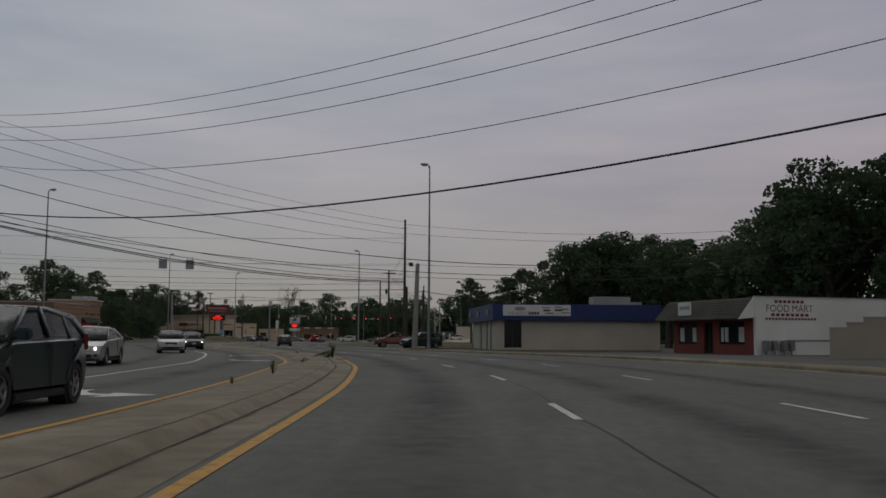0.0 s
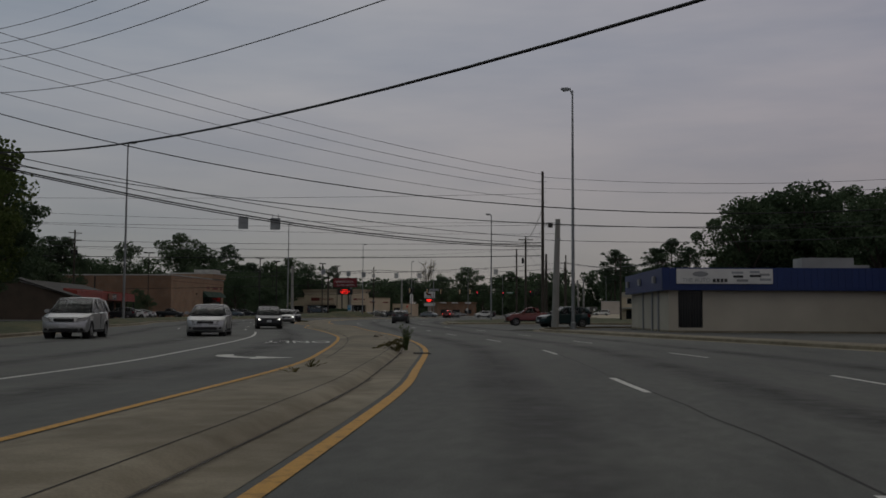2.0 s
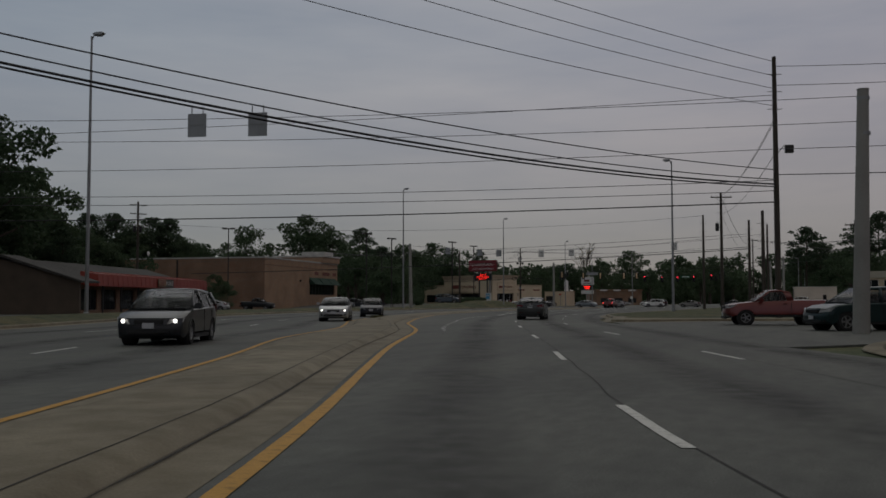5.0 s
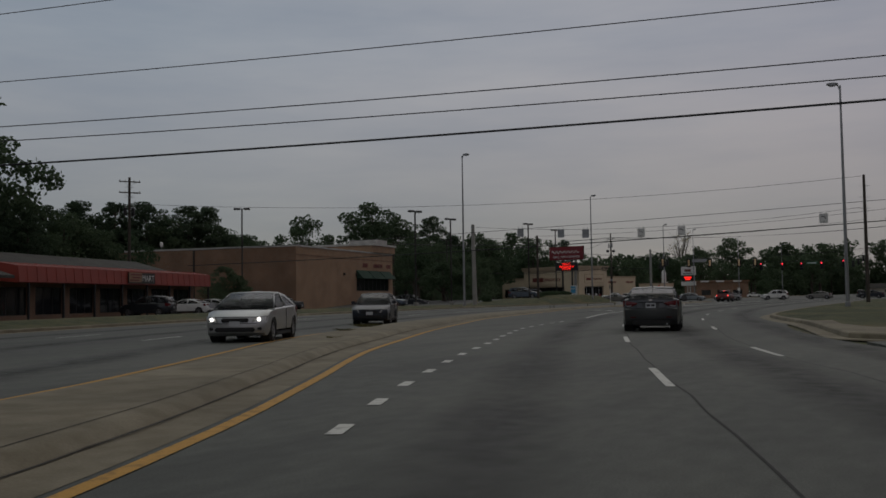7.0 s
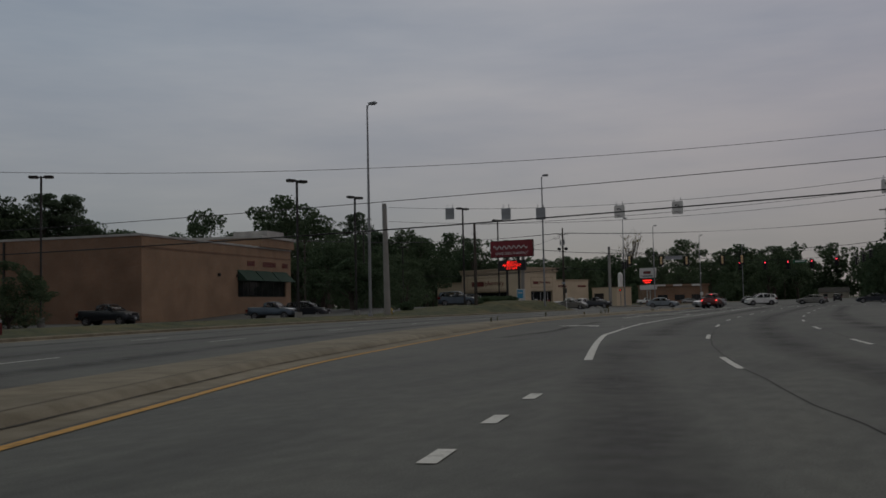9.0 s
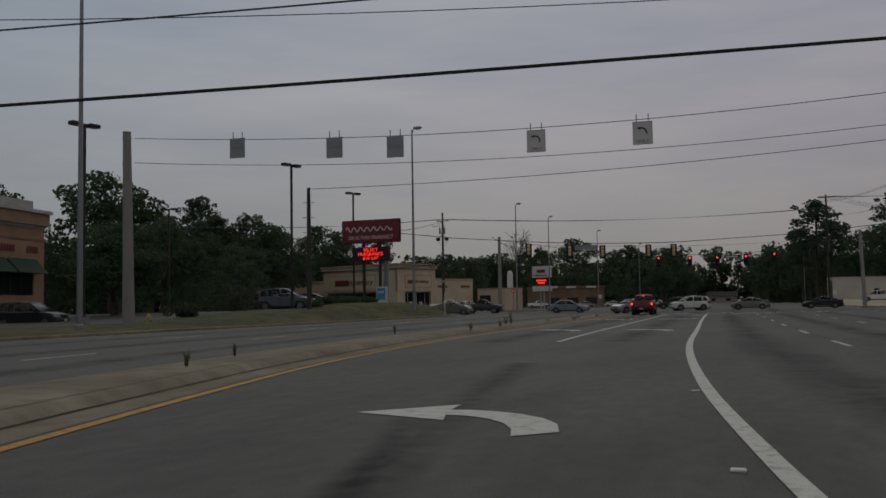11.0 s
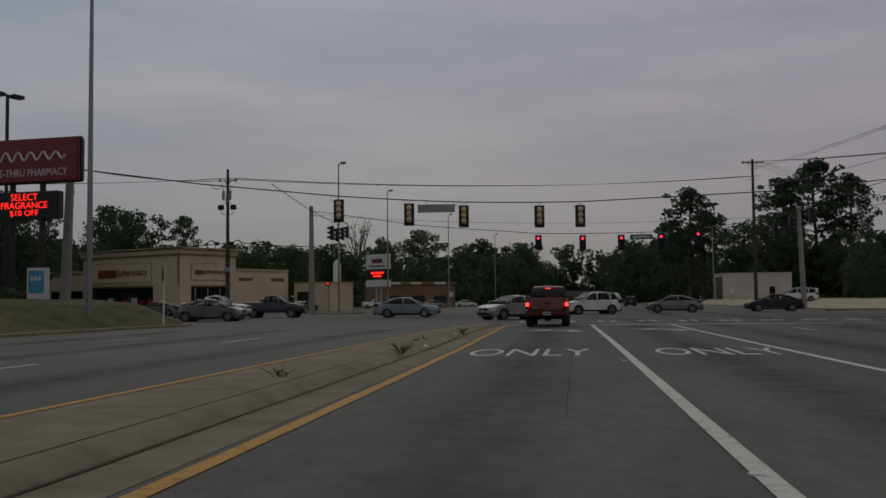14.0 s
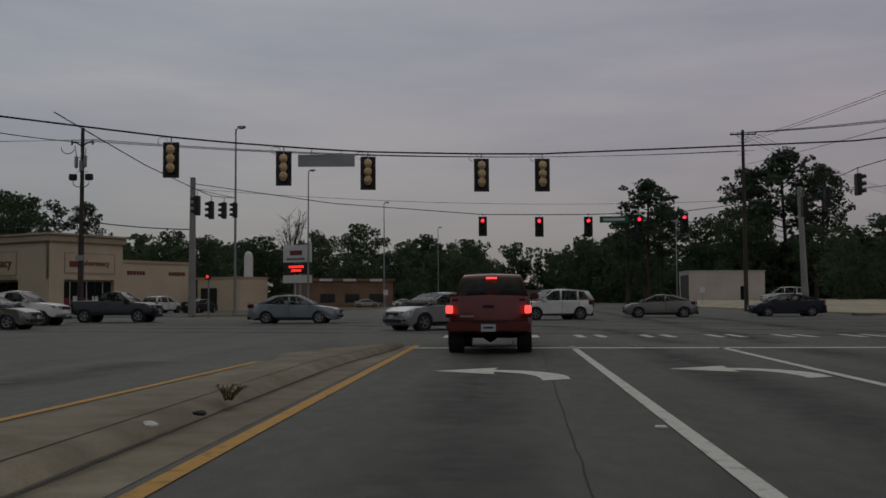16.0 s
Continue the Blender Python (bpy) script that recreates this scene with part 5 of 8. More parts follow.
shop_window(t, 8.5, 11, 0.9, 2.3, 0.1, 2)
shop_window(t, 6, 7, 0.02, 2.1, 0.1, 1, name="door")
part("roof", prism(bmesh.new(), [(-0.5, 2.9), (4, 5.2), (8.5, 2.9), (8.5, 3.05), (4, 5.4), (-0.5, 3.05)], -0.4, 12.4, lambda a, b, c: (c, a, b)), SHINGLE, t)
for x0, x1 in ((0, 0.2), (11.8, 12)):
    part("gable", prism(bmesh.new(), [(0, 3.0), (8, 3.0), (4, 5.1)], x0, x1, lambda a, b, c: (c, a, b)), WHITE_WALL, t)

# the strip of shops with a red awning
SA, SB = (-42.4, -43.4), (-30.8, -79.0)
u = (Vector(SB) - Vector(SA)).normalized()
vin = Vector((-u.y, u.x)) * -1
M = Matrix(((u.x, vin.x, 0, SA[0]), (u.y, vin.y, 0, SA[1]), (0, 0, 0.97, 0), (0, 0, 0, 1)))
t = empty("strip_mall", M, "low brick shops with a red awning and shingle roof", "shops")
Ls = (Vector(SB) - Vector(SA)).length
holes = [(1.0 + 4.6 * k, 4.6 + 4.6 * k, 0.35, 2.5) for k in range(8)]
walls_box(t, Ls, 14, 3.0, BRICK, 0.25, holes)
for h in holes:
    shop_window(t, *h, 0.14, 3)
aw = prism(bmesh.new(), [(-1.9, 2.8), (-1.8, 4.0), (-0.05, 4.3), (0.0, 4.2), (0.0, 2.95), (-1.7, 2.75)], 0, 32.4, lambda a, b, c: (c, a, b))
part("awning", aw, RED_METAL, t, "long red metal awning")
for k in range(27):
    part("awning_rib", prism(bmesh.new(), [(-1.93, 2.81), (-1.83, 4.02), (-0.05, 4.34), (-0.05, 4.29), (-1.8, 3.98), (-1.9, 2.81)], 0.2 + k * 1.2, 0.24 + k * 1.2, lambda a, b, c: (c, a, b)), RED_METAL, t)
for k in range(8):
    part("post", bx(0.2 + k * 4.4, 0.34 + k * 4.4, -1.8, -1.66, 0, 2.75), BLACK_METAL, t)
sg = part("sign_board", bx(12.5, 17.3, -2.0, -1.94, 2.9, 3.85), BRONZE, t, "dark awning sign with pale lettering")
part("lettering", moved(text_mesh("MART", 0.55, 2.2), Matrix.Translation((13.75, -2.012, 3.1)) @ pose(0, 0, 0, 90, 0, 180)), SIGN_WHITE, sg)
part("emblem", bx(15.0, 17.2, -2.03, -2.003, 3.0, 3.85), BRICK2, sg, "faded tan emblem panel")
for k, (x0, x1, z0) in enumerate(((15.1, 17.0, 3.6), (15.3, 16.7, 3.35), (15.5, 17.1, 3.1))):
    part("lettering", bx(x0, x1, -2.045, -2.032, z0, z0 + 0.14), INK_RED, sg)
part("roof", prism(bmesh.new(), [(-0.3, 3.6), (6.5, 5.6), (14.3, 3.6), (14.3, 3.4), (-0.3, 3.4)], -0.2, Ls, lambda a, b, c: (c, a, b)), SHINGLE, t, "dark shingle roof")
part("gable_wall", prism(bmesh.new(), [(-2.5, 0), (12, 0), (12, 3.1), (5, 5.3), (-2.5, 3.1)], Ls, Ls + 0.3, lambda a, b, c: (c, a, b)), BROWN_WALL, t, "brown gable end wall")
part("gable_roof", prism(bmesh.new(), [(-2.9, 3.0), (5, 5.5), (12.4, 3.0), (12.4, 3.2), (5, 5.75), (-2.9, 3.2)], Ls - 3, Ls + 0.7, lambda a, b, c: (c, a, b)), SHINGLE, t)

# the large brick shop
C0, C1, C2 = Vector((-46.4, -20.4)), Vector((-50.8, 10.8)), Vector((-97, -24))
u = (C0 - C1).normalized()
vin = Vector((-u.y, u.x)) * -1
M = Matrix(((u.x, vin.x, 0, C1.x), (u.y, vin.y, 0, C1.y), (0, 0, 1, 0), (0, 0, 0, 1)))
t = empty("brick_shop", M, "large tan brick drugstore with flat roof and green awnings", "shop")
Lw = (C0 - C1).length
walls_box(t, Lw, 48, 8.0, BRICK2, 0.3, [(1.5, 13.4, 2.4, 4.3)])
shop_window(t, 1.5, 13.4, 2.4, 4.3, 0.14, 8)
part("south_face", bx(Lw, Lw + 0.06, 0.0, 48, 0, 8.0), BRICK, t, "plain brown brick flank")
part("coping", bx(-0.1, Lw + 0.12, -0.1, 48.1, 8.0, 8.22, bevel=0.02), TRIM, t)
part("roof", bx(0.3, Lw - 0.3, 0.3, 47.7, 7.3, 7.4), ROOFING, t)
part("corner_tower", bx(-0.25, 8.5, -0.35, 9.0, 8.2, 9.2), BRICK2, t)
part("tower_coping", bx(-0.45, 8.7, -0.55, 9.2, 9.2, 9.5, bevel=0.03), TRIM, t)
part("tower_cap", bx(0.8, 5.2, 0.5, 5.0, 9.5, 10.3, bevel=0.03), TRIM, t)
for z in (6.9,):
    part("band", bx(-0.04, Lw + 0.02, -0.04, -0.005, z, z + 0.18), BRICK, t)
for x0 in (1.2, 5.4, 9.6):
    part("awning", prism(bmesh.new(), [(-1.2, 4.2), (-0.005, 5.4), (-0.005, 4.2)], x0, x0 + 3.9, lambda a, b, c: (c, a, b)), GREEN_CLOTH, t, "dark green canvas awning")
for x0, x1, n in ((1.0, 2.6, 5), (4.2, 7.6, 9), (9.6, 11.4, 5)):
    bars(t, x0, x1, 5.9, 0.55, n, INK_RED, -0.08, name="sign_lettering")
for x in (13.5, 17.5):
    part("wall_lamp", bx(x, x + 0.3, -0.25, 0, 4.6, 4.9, bevel=0.03), BRONZE, t)
dish = bmesh.new()
bmesh.ops.create_uvsphere(dish, u_segments=12, v_segments=6, radius=0.36)
d = empty("roof_dish", M @ pose(Lw - 1.0, 21, 8.3), "small white satellite dish on the flat roof", "satellite dish")
part("bowl", moved(dish, Matrix.Translation((0, 0, 0.7)) @ Matrix.Diagonal((1, 0.35, 1, 1))), SIGN_WHITE, d, smooth=True)
part("mast", tube(bmesh.new(), [(0, 0, -0.2), (0, 0, 0.7)], 0.04, 6), GALV, d)
part("gutter_pipe", bx(Lw + 0.07, Lw + 0.2, 15, 15.2, 0, 7.9), BRONZE, t)

# the drugstore at the crossing
E0 = Vector((-52.0, 101.0))
M = Matrix(((0.9, 0.436, 0, E0.x), (-0.436, 0.9, 0, E0.y), (0, 0, 1, 0), (0, 0, 0, 1))) @ pose(-29.6, 0.6, 0)
t = empty("drugstore", M, "tan stucco drugstore with a raised corner entrance and dark shopfront glass", "shop")
walls_box(t, 29, 20, 5.6, STUCCO, 0.3, [(1, 8.5, 1.0, 3.2), (10.5, 24.3, 0.3, 3.4)])
shop_window(t, 1, 8.5, 1.0, 3.2, 0.14, 5)
gl = shop_window(t, 10.5, 24.3, 0.3, 3.4, 0.14, 9)
for k in range(8):
    part("poster", bx(10.8 + k * 1.66, 12.0 + k * 1.66, 0.06, 0.08, 0.75, 1.75 + 0.15 * (k % 3)), (SIGN_RED, SIGN_WHITE, RED_METAL)[k * 2 % 3], gl, ("red window poster", "white window poster", "dull red window poster")[k * 2 % 3])
part("coping", bx(-0.15, 29.1, -0.15, 20.1, 5.6, 6.0, bevel=0.05), STUCCO2, t)
tw = part("entrance_tower", bx(9.5, 29.5, -0.6, -0.005, 3.6, 7.6), STUCCO, t)
part("entrance_side", bx(29.005, 29.6, -0.6, 9.0, 3.6, 7.6), STUCCO, t)
for x0, x1, y0, y1 in ((9.5, 10.5, -0.6, -0.005), (24.4, 29.6, -0.62, -0.005)):
    part("pier", bx(x0, x1, y0, y1, 0, 3.6), STUCCO, t)
part("side_pier", bx(29.01, 29.62, 0.0, 1.2, 0, 3.6), STUCCO, t)
part("side_pier", bx(29.01, 29.62, 7.8, 9.0, 0, 3.6), STUCCO, t)
part("side_window", bx(29.005, 29.1, 1.2, 7.8, 0.3, 3.4), WINDOW, t)
for k in range(7):
    part("mullion", bx(29.1, 29.16, 1.2 + k * 1.08, 1.27 + k * 1.08, 0.3, 3.4), SIGN_WHITE if k % 2 else BRONZE, t)
for k in range(5):
    part("poster", bx(29.1, 29.12, 1.5 + k * 1.25, 2.3 + k * 1.25, 0.8, 1.6 + 0.2 * (k % 2)), (SIGN_RED, SIGN_WHITE)[k % 2], t, ("red window poster", "white window poster")[k % 2])
part("tower_cornice", bx(9.2, 29.95, -0.95, 9.3, 7.6, 8.3, bevel=0.08), STUCCO2, t)
part("tower_cap", bx(9.0, 30.15, -1.1, 9.5, 8.3, 8.55, bevel=0.04), STUCCO2, t)
part("tower_roof", bx(10, 29, 0, 9, 7.0, 7.1), ROOFING, t)
part("panel", bx(11.5, 24.0, -0.66, -0.605, 4.2, 6.6), STUCCO, t)
for a_, b_, c_, d_ in ((11.4, 24.1, 6.6, 6.72), (11.4, 24.1, 4.08, 4.2), (11.4, 11.5, 4.2, 6.6), (24.0, 24.1, 4.2, 6.6)):
    part("panel_trim", bx(a_, b_, -0.69, -0.605, c_, d_), STUCCO2, t)
part("panel", bx(29.605, 29.66, 1.3, 7.8, 4.4, 6.4), STUCCO, t)
for a_, b_, c_, d_ in ((1.2, 7.9, 6.4, 6.52), (1.2, 7.9, 4.28, 4.4), (1.2, 1.3, 4.4, 6.4), (7.8, 7.9, 4.4, 6.4)):
    part("panel_trim", bx(29.605, 29.69, a_, b_, c_, d_), STUCCO2, t)
lb = part("sign_emblem", bx(13.0, 16.9, -0.74, -0.665, 4.85, 5.9, bevel=0.1), INK_RED, t, "dark red sign emblem")
letters(t, "/pharmacy", 20.2, 4.7, 1.3, 6.2, INK_RED, -0.68, 0.06)
m = Matrix(((0, 0, 1, 29.68), (1, 0, 0, 5.3), (0, 1, 0, 4.95), (0, 0, 0, 1)))
part("sign_letters", moved(text_mesh("pharmacy", 0.8, 3.6, 0.05), m), INK_RED, t)
part("sign_emblem", bx(29.665, 29.74, 1.8, 3.3, 5.0, 5.6, bevel=0.05), INK_RED, t)
for k, (y0, y1) in enumerate(((10.2, 13), (16.5, 19.3))):
    bm = bmesh.new()
    for i in range(6):
        box(bm, 29.0, 29.06, y0 + i * 0.45, y0 + i * 0.45 + 0.33, 4.3, 4.75)
    part("sign_lettering", bm, INK_RED, t)
part("side_base", bx(29.0, 29.07, 9.3, 20.0, 0, 1.15), STUCCO2, t, "darker base course")
part("front_base", bx(0.0, 9.4, -0.06, -0.003, 0, 0.9), STUCCO2, t, "darker base course")
part("drive_through_wall", bx(29.3, 36.3, 21.0, 26.0, 0, 3.95), STUCCO, t)
part("drive_through_coping", bx(29.2, 36.4, 20.9, 26.1, 3.95, 4.15), STUCCO2, t)
part("drive_through_door", bx(29.9, 32.6, 20.93, 20.995, 0.05, 2.8), BLACK_METAL, t, "dark shutter")
part("string_course", bx(9.6, 24.0, -0.63, -0.605, 3.65, 3.85), STUCCO2, t)
for x, y, r in ((3, 8, 0.5), (12, 14, 0.7), (7, 12, 0.5)):
    rv = empty("roof_vent", M @ pose(x, y, 5.7), "small rounded metal roof vent", "roof vent", "roof vents")
    part("hood", tube(bmesh.new(), [(0, 0, -0.2), (0, 0, 0.6), (0, 0, 0.8)], [r * 0.6, r * 0.6, r * 0.3], 12), SIGN_WHITE, rv)
sl = empty("white_tank", pose(-36.5, 121.0, 0), "pale upright rounded tank behind the drugstore", "tank")
part("shell", tube(bmesh.new(), [(0, 0, 0), (0, 0, 6.7), (0, 0, 7.2), (0, 0, 7.4)], [0.55, 0.55, 0.4, 0.1], 14), SIGN_WHITE, sl, smooth=True)

# low brick building further on, and the white block building
t = empty("low_brick_building", pose(-42.9, 185, 0, 0, 0, 29), "low red brick building with flat pale eaves", "shop")
walls_box(t, 16.5, 14, 5.0, BRICK, 0.25, [(1.5 + 5 * k, 4.5 + 5 * k, 0.8, 2.5) for k in range(3)])
for k in range(3):
    shop_window(t, 1.5 + 5 * k, 4.5 + 5 * k, 0.8, 2.5, 0.12, 2)
part("cornice", bx(-0.3, 16.8, -0.4, 14.3, 5.0, 5.5, bevel=0.05), BRICK, t)
for x in (1.2, 6.0, 11.5):
    part("sign_panel", bx(x, x + 2.6, -0.5, -0.41, 4.95, 5.45, bevel=0.02), SIGN_WHITE, t, "pale shop sign on the cornice")
t = empty("white_block_building", pose(23.8, 157.9, 0.95, 0, 0, 5), "plain white block building with a flat roof", "building")
walls_box(t, 11.9, 6.5, 4.5, PINK_WALL, 0.25, [(8.0, 9.0, 0.0, 2.2)])
shop_window(t, 8.0, 9.0, 0.02, 2.2, 0.15, 1, name="door")
part("side_shutter", bx(-0.06, -0.003, 0.6, 5.6, 0.05, 4.0), BRONZE, t, "dark sliding door on the flank")
part("coping", bx(-0.1, 12.0, -0.1, 6.6, 4.5, 4.68, bevel=0.02), TRIM, t)
part("roof", bx(0.25, 11.65, 0.25, 6.25, 4.2, 4.3), ROOFING, t)
for x in (2.9, 5.9):
    part("pilaster", bx(x, x + 0.3, -0.06, -0.003, 0, 4.5), PINK_WALL, t)
t = empty("far_house", pose(-10, 430, 0), "pale house far down the road", "house")
walls_box(t, 14, 9, 3.2, CREAM, 0.2, [(2, 4, 0.9, 2.2), (9, 11, 0.9, 2.2)])
shop_window(t, 2, 4, 0.9, 2.2, 0.1, 2)
shop_window(t, 9, 11, 0.9, 2.2, 0.1, 2)
part("roof", prism(bmesh.new(), [(-0.5, 3.1), (4.5, 5.6), (9.5, 3.1)], -0.4, 14.4, lambda a, b, c: (c, a, b)), SHINGLE, t)

# ---- pole signs ----
SGN = wall_frame((-31.0, 28.1), (-25.0, 27.5))
t = empty("pole_sign", SGN, "red pole sign with pale script and a lit red message board", "sign")
for x in (2.2, 3.9):
    part("post", tube(bmesh.new(), [(x, 0.2, 0), (x, 0.2, 8.0)], 0.15, 10), BRONZE, t)
face = part("panel", bx(0, 6.0, -0.1, 0.5, 7.1, 9.2, bevel=0.05), SIGN_RED, t, "red sign panel")
part("frame", bx(-0.06, 6.06, 0.1, 0.3, 7.04, 9.26, bevel=0.03), BLACK_METAL, face)
wig = bmesh.new()
pts = []
for k in range(60):
    s = k / 59
    pts.append((0.45 + 4.9 * s, -0.12, 8.35 + 0.19 * math.sin(s * 44) * (1.25 - 0.35 * s)))
tube(wig, pts, 0.055, 6)
part("script", wig, SIGN_WHITE, face, "pale flowing script, drawn as a plain wave")
letters(face, "DRIVE-THRU PHARMACY", 3.1, 7.38, 0.36, 4.7, SIGN_WHITE, -0.11, 0.01)
led = part("message_board", bx(1.2, 4.9, -0.05, 0.45, 5.3, 6.65, bevel=0.04), BLACK_METAL, t, "black electronic message board")
letters(led, "SELECT", 3.05, 6.22, 0.32, 1.5, LED_RED, -0.06, 0.01, "lit_letters", "lit red LED letters")
letters(led, "FRAGRANCE", 3.05, 5.82, 0.32, 2.6, LED_RED, -0.06, 0.01, "lit_letters", "lit red LED letters")
letters(led, "$10 OFF", 3.05, 5.42, 0.32, 1.6, LED_RED, -0.06, 0.01, "lit_letters", "lit red LED letters")
bl = empty("blue_notice", wall_frame((-26.9, 26.3), (-25.1, 26.1)) @ pose(0, 0, 1.0) @ Matrix.Scale(0.85, 4), "small blue and white notice board on the grass bank", "sign")
part("panel", bx(0, 1.4, 0, 0.1, 0.35, 2.2, bevel=0.03), SIGN_WHITE, bl)
part("face", bx(0.12, 1.1, -0.02, -0.003, 0.8, 2.05, bevel=0.0), SIGN_BLUE, bl, "blue printed face")
bars(bl, 0.25, 1.0, 1.5, 0.22, 3, SIGN_WHITE, -0.035)
for x in (0.1, 1.25):
    part("leg", bx(x, x + 0.06, 0.02, 0.08, -0.7, 0.4), GALV, bl)
PY = wall_frame((-32.6, 123.1), (-28.6, 121.4))
t = empty("pole_sign", PY, "white stacked pole sign with a lit orange message strip", "sign")
for x in (1.6, 2.4):
    part("post", bx(x, x + 0.2, 0.1, 0.3, 0, 8.0), TRIM, t)
part("panel", bx(0, 4.1, -0.1, 0.5, 6.0, 8.2, bevel=0.05), SIGN_WHITE, t)
part("emblem", bx(1.1, 3.0, -0.13, -0.105, 6.9, 7.5), INK_RED, t, "dark red plain emblem")
bars(t, 0.6, 3.5, 6.3, 0.25, 7, INK, -0.13)
mb = part("message_board", bx(0.2, 3.9, -0.05, 0.45, 4.6, 5.85, bevel=0.03), BLACK_METAL, t)
part("lit_bar", bx(0.9, 3.2, -0.07, -0.053, 5.3, 5.6), LED_RED, mb, "lit red message bar")
part("lit_bar", bx(1.3, 2.8, -0.07, -0.053, 4.85, 5.12), LED_RED, mb, "lit red message bar")
part("lower_panel", bx(0, 4.1, -0.1, 0.5, 3.4, 4.4, bevel=0.04), SIGN_WHITE, t)
t = empty("road_sign", pose(-20.6, 27.3, 0.1, 0, 0, -60), "thin stop sign seen edge on beside the crossing", "road sign")
part("post", tube(bmesh.new(), [(0, 0, 0), (0, 0, 2.75)], 0.045, 8), SIGN_WHITE, t)
part("panel", tube(bmesh.new(), [(0, -0.06, 2.4), (0, -0.04, 2.4)], 0.38, 8), BRONZE, t)
for x, y in ((26, 66), (22.5, 140), (-23.5, 150)):
    t = empty("road_sign", pose(x, y, 0.1), "small white road sign on a thin steel post", "road sign", "small road signs")
    part("post", tube(bmesh.new(), [(0, 0, 0), (0, 0, 2.7)], 0.04, 8), GALV, t)
    part("panel", bx(-0.35, 0.35, -0.07, -0.04, 1.9, 2.7, bevel=0.01), SIGN_WHITE, t)

# ---- vehicles ----
PAINTS = {
    "grey": make_car("grey_paint", (0.06, 0.064, 0.066), 0.4), "red": make_car("red_paint", (0.115, 0.014, 0.011), 0.2),
    "silver": make_car("silver_paint", (0.36, 0.365, 0.37), 0.6), "dark": make_car("near_black_paint", (0.012, 0.014, 0.018), 0.1),
    "white": make_car("white_paint", (0.62, 0.62, 0.61), 0.0, 0.35), "teal": make_car("dark_teal_paint", (0.012, 0.03, 0.033), 0.4),
    "blue": make_car("slate_blue_paint", (0.055, 0.075, 0.095), 0.5), "pale": make_car("pale_blue_grey_paint", (0.22, 0.25, 0.27), 0.4),
    "gold": make_car("grey_gold_paint", (0.20, 0.195, 0.18), 0.6), "navy": make_car("dark_blue_paint", (0.008, 0.012, 0.02), 0.1, 0.36),
}

